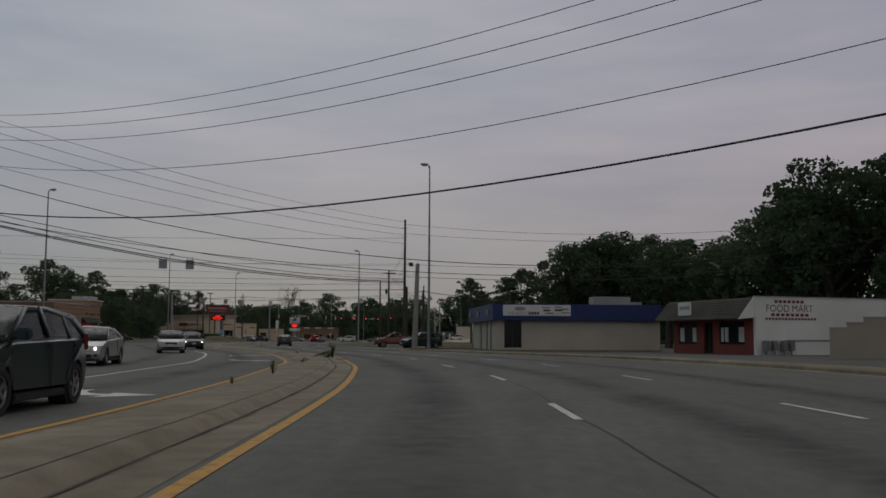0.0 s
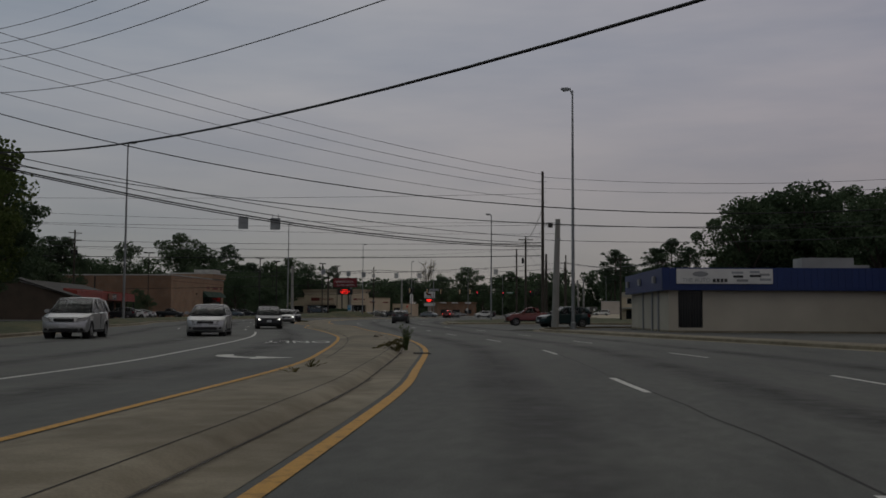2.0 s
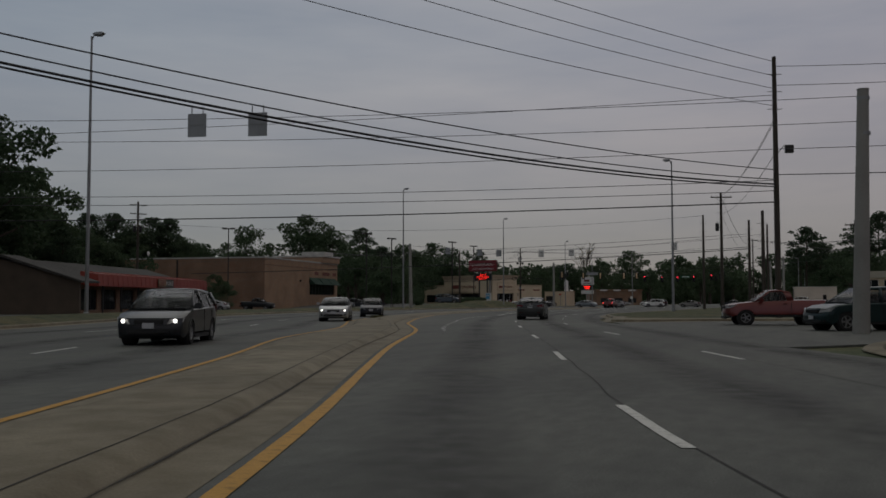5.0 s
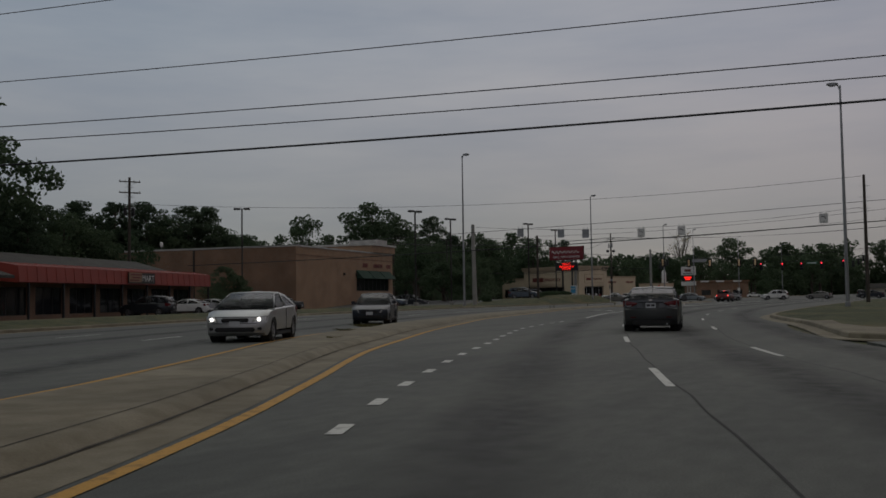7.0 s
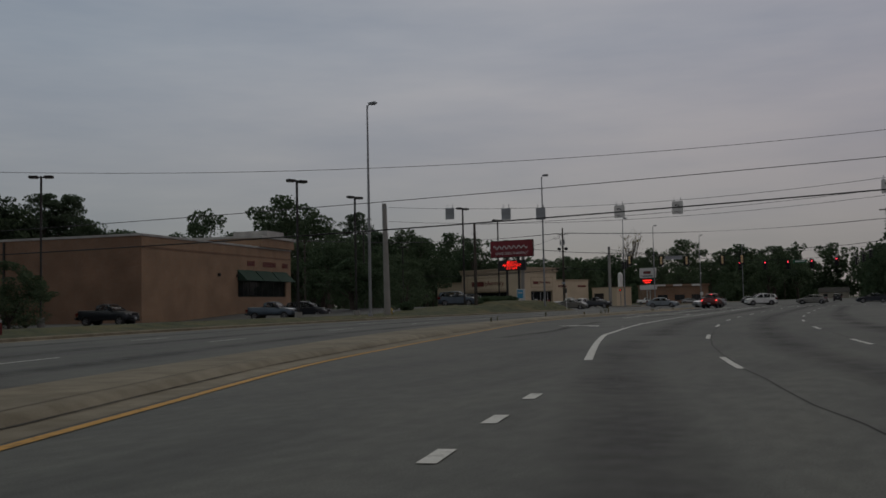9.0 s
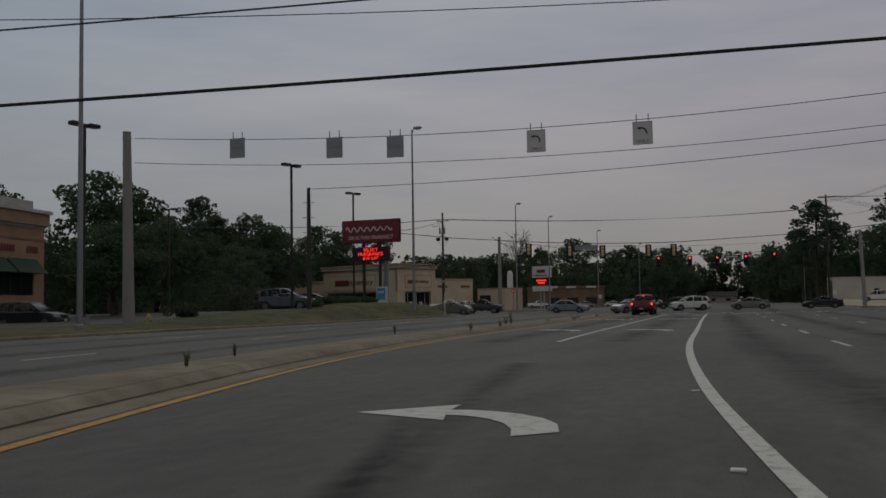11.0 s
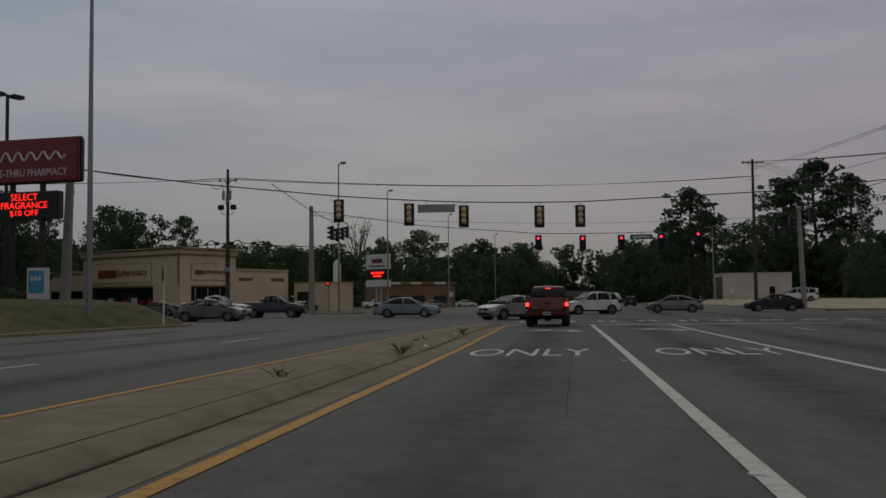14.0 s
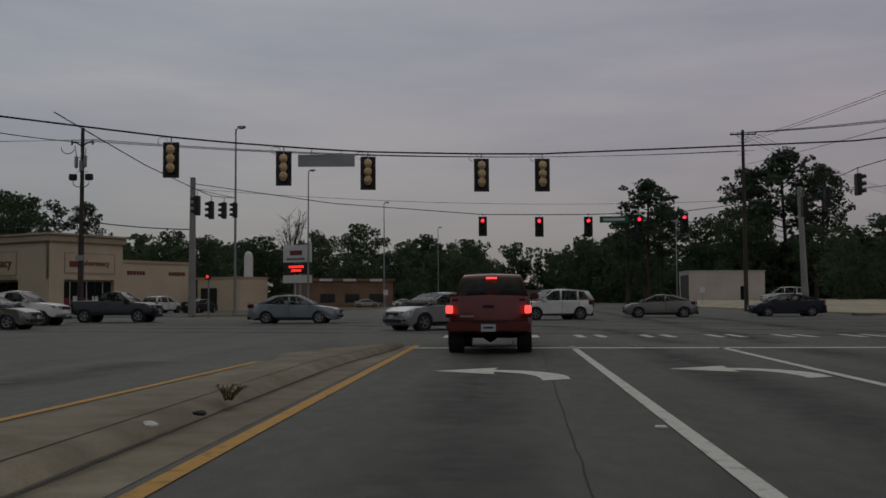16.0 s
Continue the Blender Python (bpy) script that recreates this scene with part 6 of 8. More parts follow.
# side outlines as (x, z): deck from tail to nose, roof from rear glass foot to windscreen foot
KINDS = {
    "sedan": dict(l=4.55, w=1.78, wb=2.70, r=0.325, tp=-2.165, deck=((-2.24, 0.40), (-2.27, 0.52), (-2.265, 0.69), (-2.18, 0.735), (-2.15, 0.92), (-2.13, 1.01), (-2.05, 1.035), (-1.45, 1.015), (0.95, 0.95), (1.75, 0.86), (2.18, 0.70), (2.27, 0.50)),
                  cab=((-1.82, 1.01), (-0.85, 1.33), (-0.2, 1.40), (0.35, 1.37), (1.30, 0.94)), b=(-0.25,)),
    "coupe": dict(l=4.75, w=1.81, wb=2.67, r=0.325, tp=-2.27, deck=((-2.34, 0.40), (-2.37, 0.52), (-2.36, 0.68), (-2.28, 0.73), (-2.25, 0.92), (-2.18, 1.02), (-1.5, 1.02), (0.95, 0.94), (1.8, 0.83), (2.28, 0.68), (2.37, 0.48)),
                  cab=((-1.85, 1.01), (-0.8, 1.36), (-0.2, 1.41), (0.25, 1.38), (1.25, 0.93)), b=(-0.55,)),
    "boxy": dict(l=4.75, w=1.72, wb=2.65, r=0.31, deck=((-2.36, 0.42), (-2.38, 0.52), (-2.375, 0.66), (-2.33, 0.70), (-2.32, 0.93), (-2.24, 0.97), (-1.55, 0.98), (1.05, 0.92), (2.0, 0.79), (2.31, 0.68), (2.38, 0.48)),
                 cab=((-1.78, 0.97), (-1.0, 1.37), (-0.4, 1.42), (0.25, 1.39), (1.12, 0.92)), b=(-0.2,)),
    "hatch": dict(l=4.3, w=1.78, wb=2.62, r=0.32, deck=((-2.12, 0.55), (-2.1, 1.0), (-2.0, 1.06), (-1.2, 1.03), (0.9, 0.98), (1.65, 0.88), (2.05, 0.72), (2.15, 0.50)),
                  cab=((-2.02, 1.04), (-1.6, 1.38), (-0.6, 1.48), (0.2, 1.45), (1.25, 0.96)), b=(-0.3, -1.15)),
    "wagon": dict(l=4.75, w=1.8, wb=2.70, r=0.325, deck=((-2.35, 0.55), (-2.33, 0.95), (-2.25, 1.02), (-1.4, 1.02), (0.95, 0.96), (1.8, 0.85), (2.28, 0.70), (2.37, 0.50)),
                  cab=((-2.28, 1.0), (-1.95, 1.42), (-0.6, 1.50), (0.2, 1.46), (1.28, 0.95)), b=(-0.2, -1.25)),
    "suv": dict(l=4.65, w=1.85, wb=2.68, r=0.36, deck=((-2.3, 0.62), (-2.28, 1.05), (-2.2, 1.12), (-1.3, 1.10), (0.9, 1.08), (1.7, 1.0), (2.15, 0.85), (2.3, 0.6)),
                cab=((-2.22, 1.10), (-1.9, 1.60), (-0.7, 1.70), (0.2, 1.66), (1.15, 1.07)), b=(-0.2, -1.25)),
    "van": dict(l=5.0, w=1.95, wb=3.0, r=0.34, deck=((-2.48, 0.6), (-2.47, 1.0), (-2.4, 1.1), (-1.3, 1.1), (1.2, 1.06), (1.9, 0.95), (2.4, 0.78), (2.5, 0.55)),
                cab=((-2.42, 1.08), (-2.3, 1.65), (-0.9, 1.78), (0.4, 1.74), (1.6, 1.05)), b=(0.1, -1.2)),
    "pickup": dict(l=4.9, w=1.78, wb=3.0, r=0.36, deck=((-2.42, 0.58), (-2.42, 1.16), (-2.40, 1.20), (-0.65, 1.20), (1.0, 1.14), (1.85, 1.06), (2.35, 0.94), (2.45, 0.60)),
                   cab=((-0.74, 1.17), (-0.56, 1.60), (-0.1, 1.69), (0.35, 1.66), (1.1, 1.12)), b=(), bed=True),
}


def car(kind, paint, x, y, heading, label, tail_on=False, heads_on=False, group="", z=0.0):
    """A parked vehicle; nose along +x of its own frame."""
    K = KINDS[kind]
    P = PAINTS[paint]
    w2, r, wb = K["w"] / 2, K["r"], K["wb"]
    name = {"pickup": "pickup_truck", "suv": "suv", "van": "minivan"}.get(kind, "car")
    t = empty(name, pose(x, y, z, 0, 0, heading), label, {"pickup": "pickup truck", "suv": "suv", "van": "van"}.get(kind, "car"), group)
    low = {"suv": 0.27, "pickup": 0.42}.get(kind, 0.19)
    deck = K["deck"]
    xa = (wb / 2 + 0.02, -wb / 2)
    # lower outline with wheel arches, from nose back to tail
    under = []
    ra = r + 0.055
    for cx in xa:
        for k in range(9):
            a = math.pi * k / 8
            px, pz = cx + ra * math.cos(a), r + ra * math.sin(a)
            if pz > low:
                under.append((px, pz))
    outline = list(deck) + [(deck[-1][0] - 0.05, low + 0.08), (deck[-1][0] - 0.2, low)] + under + [(deck[0][0] + 0.25, low + 0.02), (deck[0][0] + 0.06, low + 0.12)]
    bm = bmesh.new()
    xm = max(abs(p[0]) for p in deck)
    sections = ((-1.0, 0.30, 0.06), (-0.95, 0.17, 0.015), (-0.72, 0.05, 0.0), (0.0, 0.0, -0.012), (0.72, 0.05, 0.0), (0.95, 0.17, 0.015), (1.0, 0.30, 0.06))
    rings = []
    for f, pull, drop in sections:
        ring = []
        for px, pz in outline:
            e = max(0.0, (abs(px) - (xm - 0.75)) / 0.75)
            qx = px - math.copysign(pull * e * e, px)
            k = max(0.0, (pz - 0.6) / 0.5)
            taper = 1.0 - 0.035 * max(0.0, (pz - 0.75)) / 0.35 - 0.03 * max(0.0, (0.45 - pz)) / 0.25
            ring.append(bm.verts.new((qx, f * w2 * taper * (1 - 0.05 * e), pz - drop * k)))
        rings.append(ring)
    n = len(outline)
    for a, b in zip(rings, rings[1:]):
        for i in range(n):
            bm.faces.new((a[i], a[(i + 1) % n], b[(i + 1) % n], b[i]))
    caps = [bm.faces.new(rings[0][::-1]), bm.faces.new(rings[-1])]
    bmesh.ops.triangulate(bm, faces=caps)
    body = part("body", bm, P, t, smooth=True)
    # cabin
    cab = K["cab"]
    z0, z1 = cab[0][1], max(p[1] for p in cab)
    belt = w2 * 0.955

    def wd(z):
        s = max(0.0, (z - 0.95) / (z1 - 0.95))
        return belt - 0.17 * s - 0.05 * s * s

    def P3(p, side, out=0.0, dz=0.0):
        return (p[0], side * (wd(p[1]) + out), p[1] + dz)

    def sheet(nm, quads, mat, thick=0.012, parent=t, label_=""):
        b = bmesh.new()
        for q in quads:
            b.faces.new([b.verts.new(v) for v in q])
        bmesh.ops.remove_doubles(b, verts=b.verts, dist=1e-4)
        ob = part(nm, b, mat, parent, label_, smooth=True)
        md = ob.modifiers.new("thick", "SOLIDIFY")
        md.thickness, md.offset = thick, -1
        return ob

    roofpts = list(cab[1:-1])
    wind = (cab[-1], cab[-2])
    rear = (cab[0], cab[1])

    def cross(p, q, crown=0.03):
        """A crowned panel between two stations."""
        out = []
        fs = (-1, -0.8, 0, 0.8, 1)
        for f0, f1 in zip(fs, fs[1:]):
            out.append([(p[0], f0 * wd(p[1]), p[1] + crown * (1 - f0 * f0)), (p[0], f1 * wd(p[1]), p[1] + crown * (1 - f1 * f1)),
                        (q[0], f1 * wd(q[1]), q[1] + crown * (1 - f1 * f1)), (q[0], f0 * wd(q[1]), q[1] + crown * (1 - f0 * f0))])
        return out

    sheet("windscreen", cross(*wind), CAR_GLASS)
    sheet("rear_window", cross(*rear), CAR_GLASS)
    quads = []
    for p, q in zip(roofpts, roofpts[1:]):
        quads += cross(p, q)
    sheet("roof", quads, P, 0.03)
    # sides: glass, then painted pillars just outside it
    base_r, base_f = (cab[0][0], z0), (cab[-1][0], cab[-1][1])
    for s in (-1, 1):
        poly = [P3(base_r, s)] + [P3(p, s) for p in roofpts] + [P3(base_f, s)]
        b = bmesh.new()
        f = b.faces.new([b.verts.new(v) for v in poly])
        bmesh.ops.triangulate(b, faces=[f])
        part("side_window", b, CAR_GLASS, t)
        o = 0.012

        def strip_at(nm, p0, p1, wx):
            q = [(p0[0] - wx, s * (wd(p0[1]) + o), p0[1]), (p0[0] + wx, s * (wd(p0[1]) + o), p0[1]), (p1[0] + wx, s * (wd(p1[1]) + o), p1[1]), (p1[0] - wx, s * (wd(p1[1]) + o), p1[1])]
            return sheet(nm, [q], P, 0.02)

        strip_at("front_pillar", (base_f[0] - 0.06, base_f[1]), (roofpts[-1][0] - 0.04, roofpts[-1][1]), 0.055)
        strip_at("rear_pillar", (base_r[0] + 0.16, base_r[1]), (roofpts[0][0] + 0.13, roofpts[0][1]), 0.16)
        for bxx in K["b"]:
            zt = float(np.interp(bxx, [p[0] for p in roofpts], [p[1] for p in roofpts]))
            strip_at("middle_pillar", (bxx + 0.03, z0 - 0.02), (bxx - 0.03, zt), 0.05)
        rail = []
        for p, q in zip(roofpts, roofpts[1:]):
            rail.append([P3((p[0], p[1] - 0.07), s, o), P3((q[0], q[1] - 0.07), s, o), P3((q[0], q[1] + 0.004), s, o), P3((p[0], p[1] + 0.004), s, o)])
        sheet("roof_rail", rail, P, 0.02)
        mir = part("mirror", moved(bx(-0.09, 0.09, -0.1, 0.1, -0.07, 0.08, bevel=0.03), pose(cab[-1][0] - 0.3, s * (w2 + 0.08), z0 + 0.02)), P, t)
        part("mirror_stem", bx(cab[-1][0] - 0.34, cab[-1][0] - 0.26, min(s * (w2 - 0.08), s * (w2 + 0.02)), max(s * (w2 - 0.08), s * (w2 + 0.02)), z0 - 0.05, z0), BLACK, mir)
        for hx in ((0.0, -1.0) if len(K["b"]) else (0.0,)):
            part("door_handle", bx(hx - 0.4, hx - 0.22, min(s * w2 * 0.975, s * (w2 * 0.975 + 0.03)), max(s * w2 * 0.975, s * (w2 * 0.975 + 0.03)), z0 - 0.16, z0 - 0.12, bevel=0.008), P, t)
        part("sill", bx(-wb / 2 + 0.45, wb / 2 - 0.4, min(s * (w2 - 0.1), s * (w2 - 0.01)), max(s * (w2 - 0.1), s * (w2 - 0.01)), low - 0.03, low + 0.08, bevel=0.02), BLACK, t)
        for dx in (K["b"] or (-0.6,)):
            part("door_seam", bx(dx - 0.006, dx + 0.006, min(s * w2 * 0.99, s * (w2 + 0.004)), max(s * w2 * 0.99, s * (w2 + 0.004)), low + 0.12, z0 - 0.08), BLACK, t)
    # wheels
    for cx in xa:
        for s in (-1, 1):
            yo = s * (w2 - 0.115)
            prof = [(-0.105, r * 0.80), (-0.105, r * 0.95), (-0.085, r), (0.085, r), (0.105, r * 0.95), (0.105, r * 0.68), (0.06, r * 0.66)]
            b = bmesh.new()
            m = 22
            rr = [[b.verts.new((cx + q * math.cos(2 * math.pi * k / m), yo + s * o_, r + q * math.sin(2 * math.pi * k / m))) for k in range(m)] for o_, q in prof]
            for a, c in zip(rr, rr[1:]):
                for k in range(m):
                    b.faces.new((a[k], a[(k + 1) % m], c[(k + 1) % m], c[k]))
            b.faces.new(rr[0])
            wl = part("wheel", b, TYRE, t, "black rubber tyre", smooth=True)
            rim = bmesh.new()
            tube(rim, [(cx, yo + s * 0.02, r), (cx, yo + s * 0.055, r)], [r * 0.66, r * 0.66], 20)
            part("rim", rim, BLACK_METAL, wl)
            sp = bmesh.new()
            for k in range(5):
                a = 2 * math.pi * k / 5
                q = bx(0, r * 0.62, -0.03, 0.03, -0.012, 0.012)
                me_ = bpy.data.meshes.new("spoke")
                moved(q, Matrix.Translation((cx, yo + s * 0.07, r)) @ pose(0, 0, 0, 90, 0, 0) @ pose(0, 0, 0, 0, 0, math.degrees(a))).to_mesh(me_)
                q.free()
                sp.from_mesh(me_)
                bpy.data.meshes.remove(me_)
            tube(sp, [(cx, yo + s * 0.06, r), (cx, yo + s * 0.085, r)], [r * 0.2, r * 0.15], 10)
            ring = [(cx + r * 0.64 * math.cos(2 * math.pi * k / 20), yo + s * 0.07, r + r * 0.64 * math.sin(2 * math.pi * k / 20)) for k in range(21)]
            tube(sp, ring, 0.022, 5, cap=False)
            part("spokes", sp, ALLOY, wl, "silver alloy spokes")
            part("arch_liner", tube(bmesh.new(), [(cx, s * (w2 - 0.32), r), (cx, s * (w2 - 0.05), r)], ra - 0.005, 16), BLACK, t)
    # nose and tail
    tail, nose = deck[0][0], deck[-1][0]
    tp = K.get("tp", tail)
    red = LAMP_RED_ON if tail_on else LAMP_RED
    head = LAMP_WHITE_ON if heads_on else LAMP_CLEAR
    if kind == "pickup":
        tz0, tz1, ty0, ty1, tx = 0.84, 1.0, w2 * 0.83, w2 * 0.985, tail - 0.012
    elif kind in ("suv", "van", "wagon", "hatch"):
        tz0, tz1, ty0, ty1, tx = 0.82, 1.08, w2 * 0.66, w2 * 0.96, tail + 0.03
    else:
        tz0, tz1, ty0, ty1, tx = 0.765, 0.97, w2 * 0.46, w2 * 0.97, tp + 0.0
    hz = deck[-2][1]
    for s in (-1, 1):
        wt_ = ty1 - ty0
        if kind == "pickup":
            tl = part("tail_lamp", bx(tx - 0.02, tx + 0.2, min(s * ty0, s * ty1), max(s * ty0, s * ty1), tz0, tz1, bevel=0.012), red, t, "lit red tail lamp" if tail_on else "red tail lamp")
            part("reverse_lens", bx(tx - 0.02, tx + 0.1, min(s * ty0, s * ty1), max(s * ty0, s * ty1), tz0 - 0.09, tz0 - 0.005), LAMP_RED, tl)
        else:
            hgt = tz1 - tz0
            shape = ((0.0, 0.52, 0.62), (0.18, 0.30, 0.74), (0.4, 0.12, 0.86), (0.6, 0.03, 0.94), (0.8, 0.0, 0.99), (1.0, 0.06, 1.0))
            b = bmesh.new()
            cols = []
            for f, lo, hi in shape:
                px, py = tx - 0.028 + 0.235 * f * f, s * (ty0 + f * wt_)
                cols.append([b.verts.new(v) for v in ((px, py, tz0 + lo * hgt), (px - 0.006, py, tz0 + (lo + hi) / 2 * hgt), (px + 0.012, py, tz0 + hi * hgt), (px + 0.2, py * 0.985, tz0 + hi * hgt), (px + 0.2, py * 0.985, tz0 + lo * hgt))])
            for c0, c1 in zip(cols, cols[1:]):
                for m_ in range(5):
                    b.faces.new((c0[m_], c0[(m_ + 1) % 5], c1[(m_ + 1) % 5], c1[m_]))
            b.faces.new(cols[0])
            b.faces.new(cols[-1])
            tl = part("tail_lamp", b, red, t, "lit red tail lamp" if tail_on else "red tail lamp")
            b = bmesh.new()
            low_e = [(tx - 0.036 + 0.235 * f * f, s * (ty0 + f * wt_), tz0 + (lo + 0.04) * hgt) for f, lo, hi in shape[2:5]]
            for q0, q1 in zip(low_e, low_e[1:]):
                b.faces.new([b.verts.new(v) for v in (q0, q1, (q1[0], q1[1], q1[2] + 0.035), (q0[0], q0[1], q0[2] + 0.035))])
            part("reverse_lens", b, SIGN_BACK, tl, "pale reversing lens")
        hl = [(w2 * 0.52, hz - 0.14), (w2 * 0.94, hz - 0.10), (w2 * 0.97, hz + 0.04), (w2 * 0.6, hz - 0.01)]
        b = bmesh.new()
        va = [b.verts.new((nose - 0.02 - 0.26 * ((p[0] / w2 - 0.5) / 0.5) ** 2 - 0.25 * (p[1] - hz + 0.14), s * p[0], p[1])) for p in hl]
        vb = [b.verts.new((v.co.x - 0.25, v.co.y * 0.98, v.co.z)) for v in va]
        for i in range(4):
            b.faces.new((va[i], va[(i + 1) % 4], vb[(i + 1) % 4], vb[i]))
        b.faces.new(va)
        b.faces.new(vb[::-1])
        hlo = part("headlamp", b, LAMP_CLEAR, t, "clear headlamp")
        if heads_on:
            part("bulb", tube(bmesh.new(), [(nose - 0.10, s * w2 * 0.74, hz - 0.06), (nose - 0.055, s * w2 * 0.74, hz - 0.06)], [0.055, 0.04], 12), LAMP_WHITE_ON, hlo, "lit headlamp bulb")
        part("reflector", bx(tail - 0.008, tail + 0.05, min(s * w2 * 0.52, s * w2 * 0.7), max(s * w2 * 0.52, s * w2 * 0.7), 0.44, 0.465), LAMP_RED, t)
    part("front_bumper", bx(nose - 0.12, nose + 0.012, -w2 * 0.62, w2 * 0.62, 0.30, 0.42, bevel=0.03), BLACK, t, "dark lower grille")
    part("grille", bx(nose - 0.14, nose - 0.005, -w2 * 0.42, w2 * 0.42, hz - 0.14, hz - 0.03, bevel=0.02), BLACK, t)
    fold = deck[-2][0]
    part("bonnet_seam", tube(bmesh.new(), [(fold + 0.012 - 0.055 * (q / 0.7) ** 2, q * w2, hz + 0.006) for q in (-0.7, -0.4, 0.0, 0.4, 0.7)], 0.008, 5), BLACK, t)
    seam_x = fold + (nose - fold) * min(1.0, 0.17 / max(0.05, hz - deck[-1][1]))
    part("bumper_seam", tube(bmesh.new(), [(seam_x + 0.003 - 0.055 * (q / 0.7) ** 2, q * w2, hz - 0.17) for q in (-0.7, -0.4, 0.0, 0.4, 0.7)], 0.008, 5), BLACK, t)
    part("cowl", bx(cab[-1][0] - 0.02, cab[-1][0] + 0.09, -belt * 0.84, belt * 0.84, cab[-1][1] - 0.03, cab[-1][1] + 0.016, bevel=0.01), BLACK, t, "black strip below the windscreen")
    for s in (-1, 1):
        part("fog_lamp", bx(nose - 0.25, nose - 0.075, min(s * w2 * 0.66, s * w2 * 0.82), max(s * w2 * 0.66, s * w2 * 0.82), 0.34, 0.43, bevel=0.02), BLACK, t, "dark fog lamp recess")
    part("front_plate", bx(nose + 0.005, nose + 0.022, -0.15, 0.15, 0.45, 0.59), PLATE, t)
    if kind == "pickup":
        part("rear_bumper", bx(tail - 0.12, tail + 0.06, -w2 * 0.97, w2 * 0.97, 0.48, 0.66, bevel=0.03), P, t, "painted step bumper")
        part("bumper_step", bx(tail - 0.125, tail + 0.02, -0.35, 0.35, 0.655, 0.675), BLACK, t)
        pl = part("licence_plate", bx(tail - 0.135, tail - 0.122, -0.15, 0.15, 0.47, 0.62), PLATE, t, "white plate with a plain bar")
        bars_x = tail - 0.138
        part("plate_bar", bx(bars_x, bars_x + 0.003, -0.1, 0.1, 0.53, 0.57), INK, pl)
        part("tailgate_seam", bx(tail - 0.004, tail + 0.01, -w2 * 0.82, w2 * 0.82, 0.685, 0.70), BLACK, t)
        part("tailgate_handle", bx(tail - 0.02, tail + 0.01, -0.12, 0.12, 0.95, 1.01, bevel=0.01), BLACK, t)
        part("cargo_cap", bx(tail + 0.06, -0.75, -w2 * 0.86, w2 * 0.86, 1.10, 1.135, bevel=0.015), BLACK, t, "dark bed cover")
        part("stop_lamp", bx(-0.64, -0.54, -0.12, 0.12, 1.585, 1.625), red, t, "high brake lamp")
        part("axle", tube(bmesh.new(), [(-wb / 2, -w2 * 0.75, r), (-wb / 2, w2 * 0.75, r)], 0.06, 8), BLACK_METAL, t)
        part("differential", moved(tube(bmesh.new(), [(0, -0.16, 0), (0, 0, 0), (0, 0.16, 0)], [0.06, 0.17, 0.06], 10), pose(-wb / 2, 0, r)), BLACK_METAL, t)
        part("badge", bx(tail - 0.006, tail + 0.01, 0.3, 0.58, 0.76, 0.80), GALV, t)
    else:
        z = 0.815 if kind in ("sedan", "coupe", "boxy") else 0.72
        part("plate_recess", bx(tp - 0.004, tp + 0.03, -w2 * 0.30, w2 * 0.30, z - 0.085, z + 0.09, bevel=0.015), P, t)
        pl = part("licence_plate", bx(tp - 0.018, tp - 0.006, -0.155, 0.155, z - 0.075, z + 0.08), PLATE, t, "white plate with plain dark bars")
        for k, (p0, p1) in enumerate(((-0.12, -0.02), (0.015, 0.125))):
            part("plate_bar", bx(tp - 0.021, tp - 0.018, p0, p1, z - 0.03, z + 0.035), INK, pl)
        part("garnish", bx(tp - 0.012, tp + 0.03, -w2 * 0.45, w2 * 0.45, z + 0.092, z + 0.112, bevel=0.006), BLACK, t)
        seam = [(-0.50, z + 0.06), (-0.46, z - 0.02), (-0.40, z - 0.085), (0.40, z - 0.085), (0.46, z - 0.02), (0.50, z + 0.06)]
        part("boot_seam", tube(bmesh.new(), [(tp + 0.02 * (abs(q[0]) > 0.45), q[0] * w2 * 1.15, q[1]) for q in seam], 0.009, 5), BLACK, t)
        part("rear_valance", bx(tail + 0.0, tail + 0.2, -w2 * 0.66, w2 * 0.66, 0.20, 0.37, bevel=0.03), BLACK, t, "black lower valance")
        part("badge", moved(tube(bmesh.new(), [(0, 0, 0), (0.012, 0, 0)], 0.045, 16), Matrix.Translation((tp - 0.005, 0, z + 0.17)) @ Matrix.Diagonal((1, 1.5, 0.8, 1))), CHROME, t, "plain oval chrome badge")
        if kind not in ("sedan", "coupe", "boxy"):
            part("stop_lamp", bx(cab[0][0] + 0.25, cab[0][0] + 0.32, -0.18, 0.18, z0 + 0.16, z0 + 0.19), red, t)
        if kind in ("sedan", "coupe", "boxy"):
            part("boot_lip", bx(tp + 0.02, tp + 0.14, -w2 * 0.8, w2 * 0.8, 1.0, 1.045, bevel=0.02), P, t)
            part("aerial", prism(bmesh.new(), [(-0.1, 0), (0.1, 0), (-0.07, 0.075)], -0.018, 0.018, lambda a, b_, c: (a + roofpts[0][0] + 0.30, c, b_ + roofpts[0][1] + 0.05)), BLACK, t)
    zi = z0 + 0.012
    part("interior", bx(cab[0][0] + 0.25, cab[-1][0] - 0.15, -belt * 0.9, belt * 0.9, zi - 0.03, zi), SEAT, t, "dark cabin interior")
    rows_ = ((0.15 if kind != "pickup" else 0.2),) if kind == "pickup" else ((0.05,) if kind in ("sedan", "coupe", "boxy") else (0.05, -0.95))
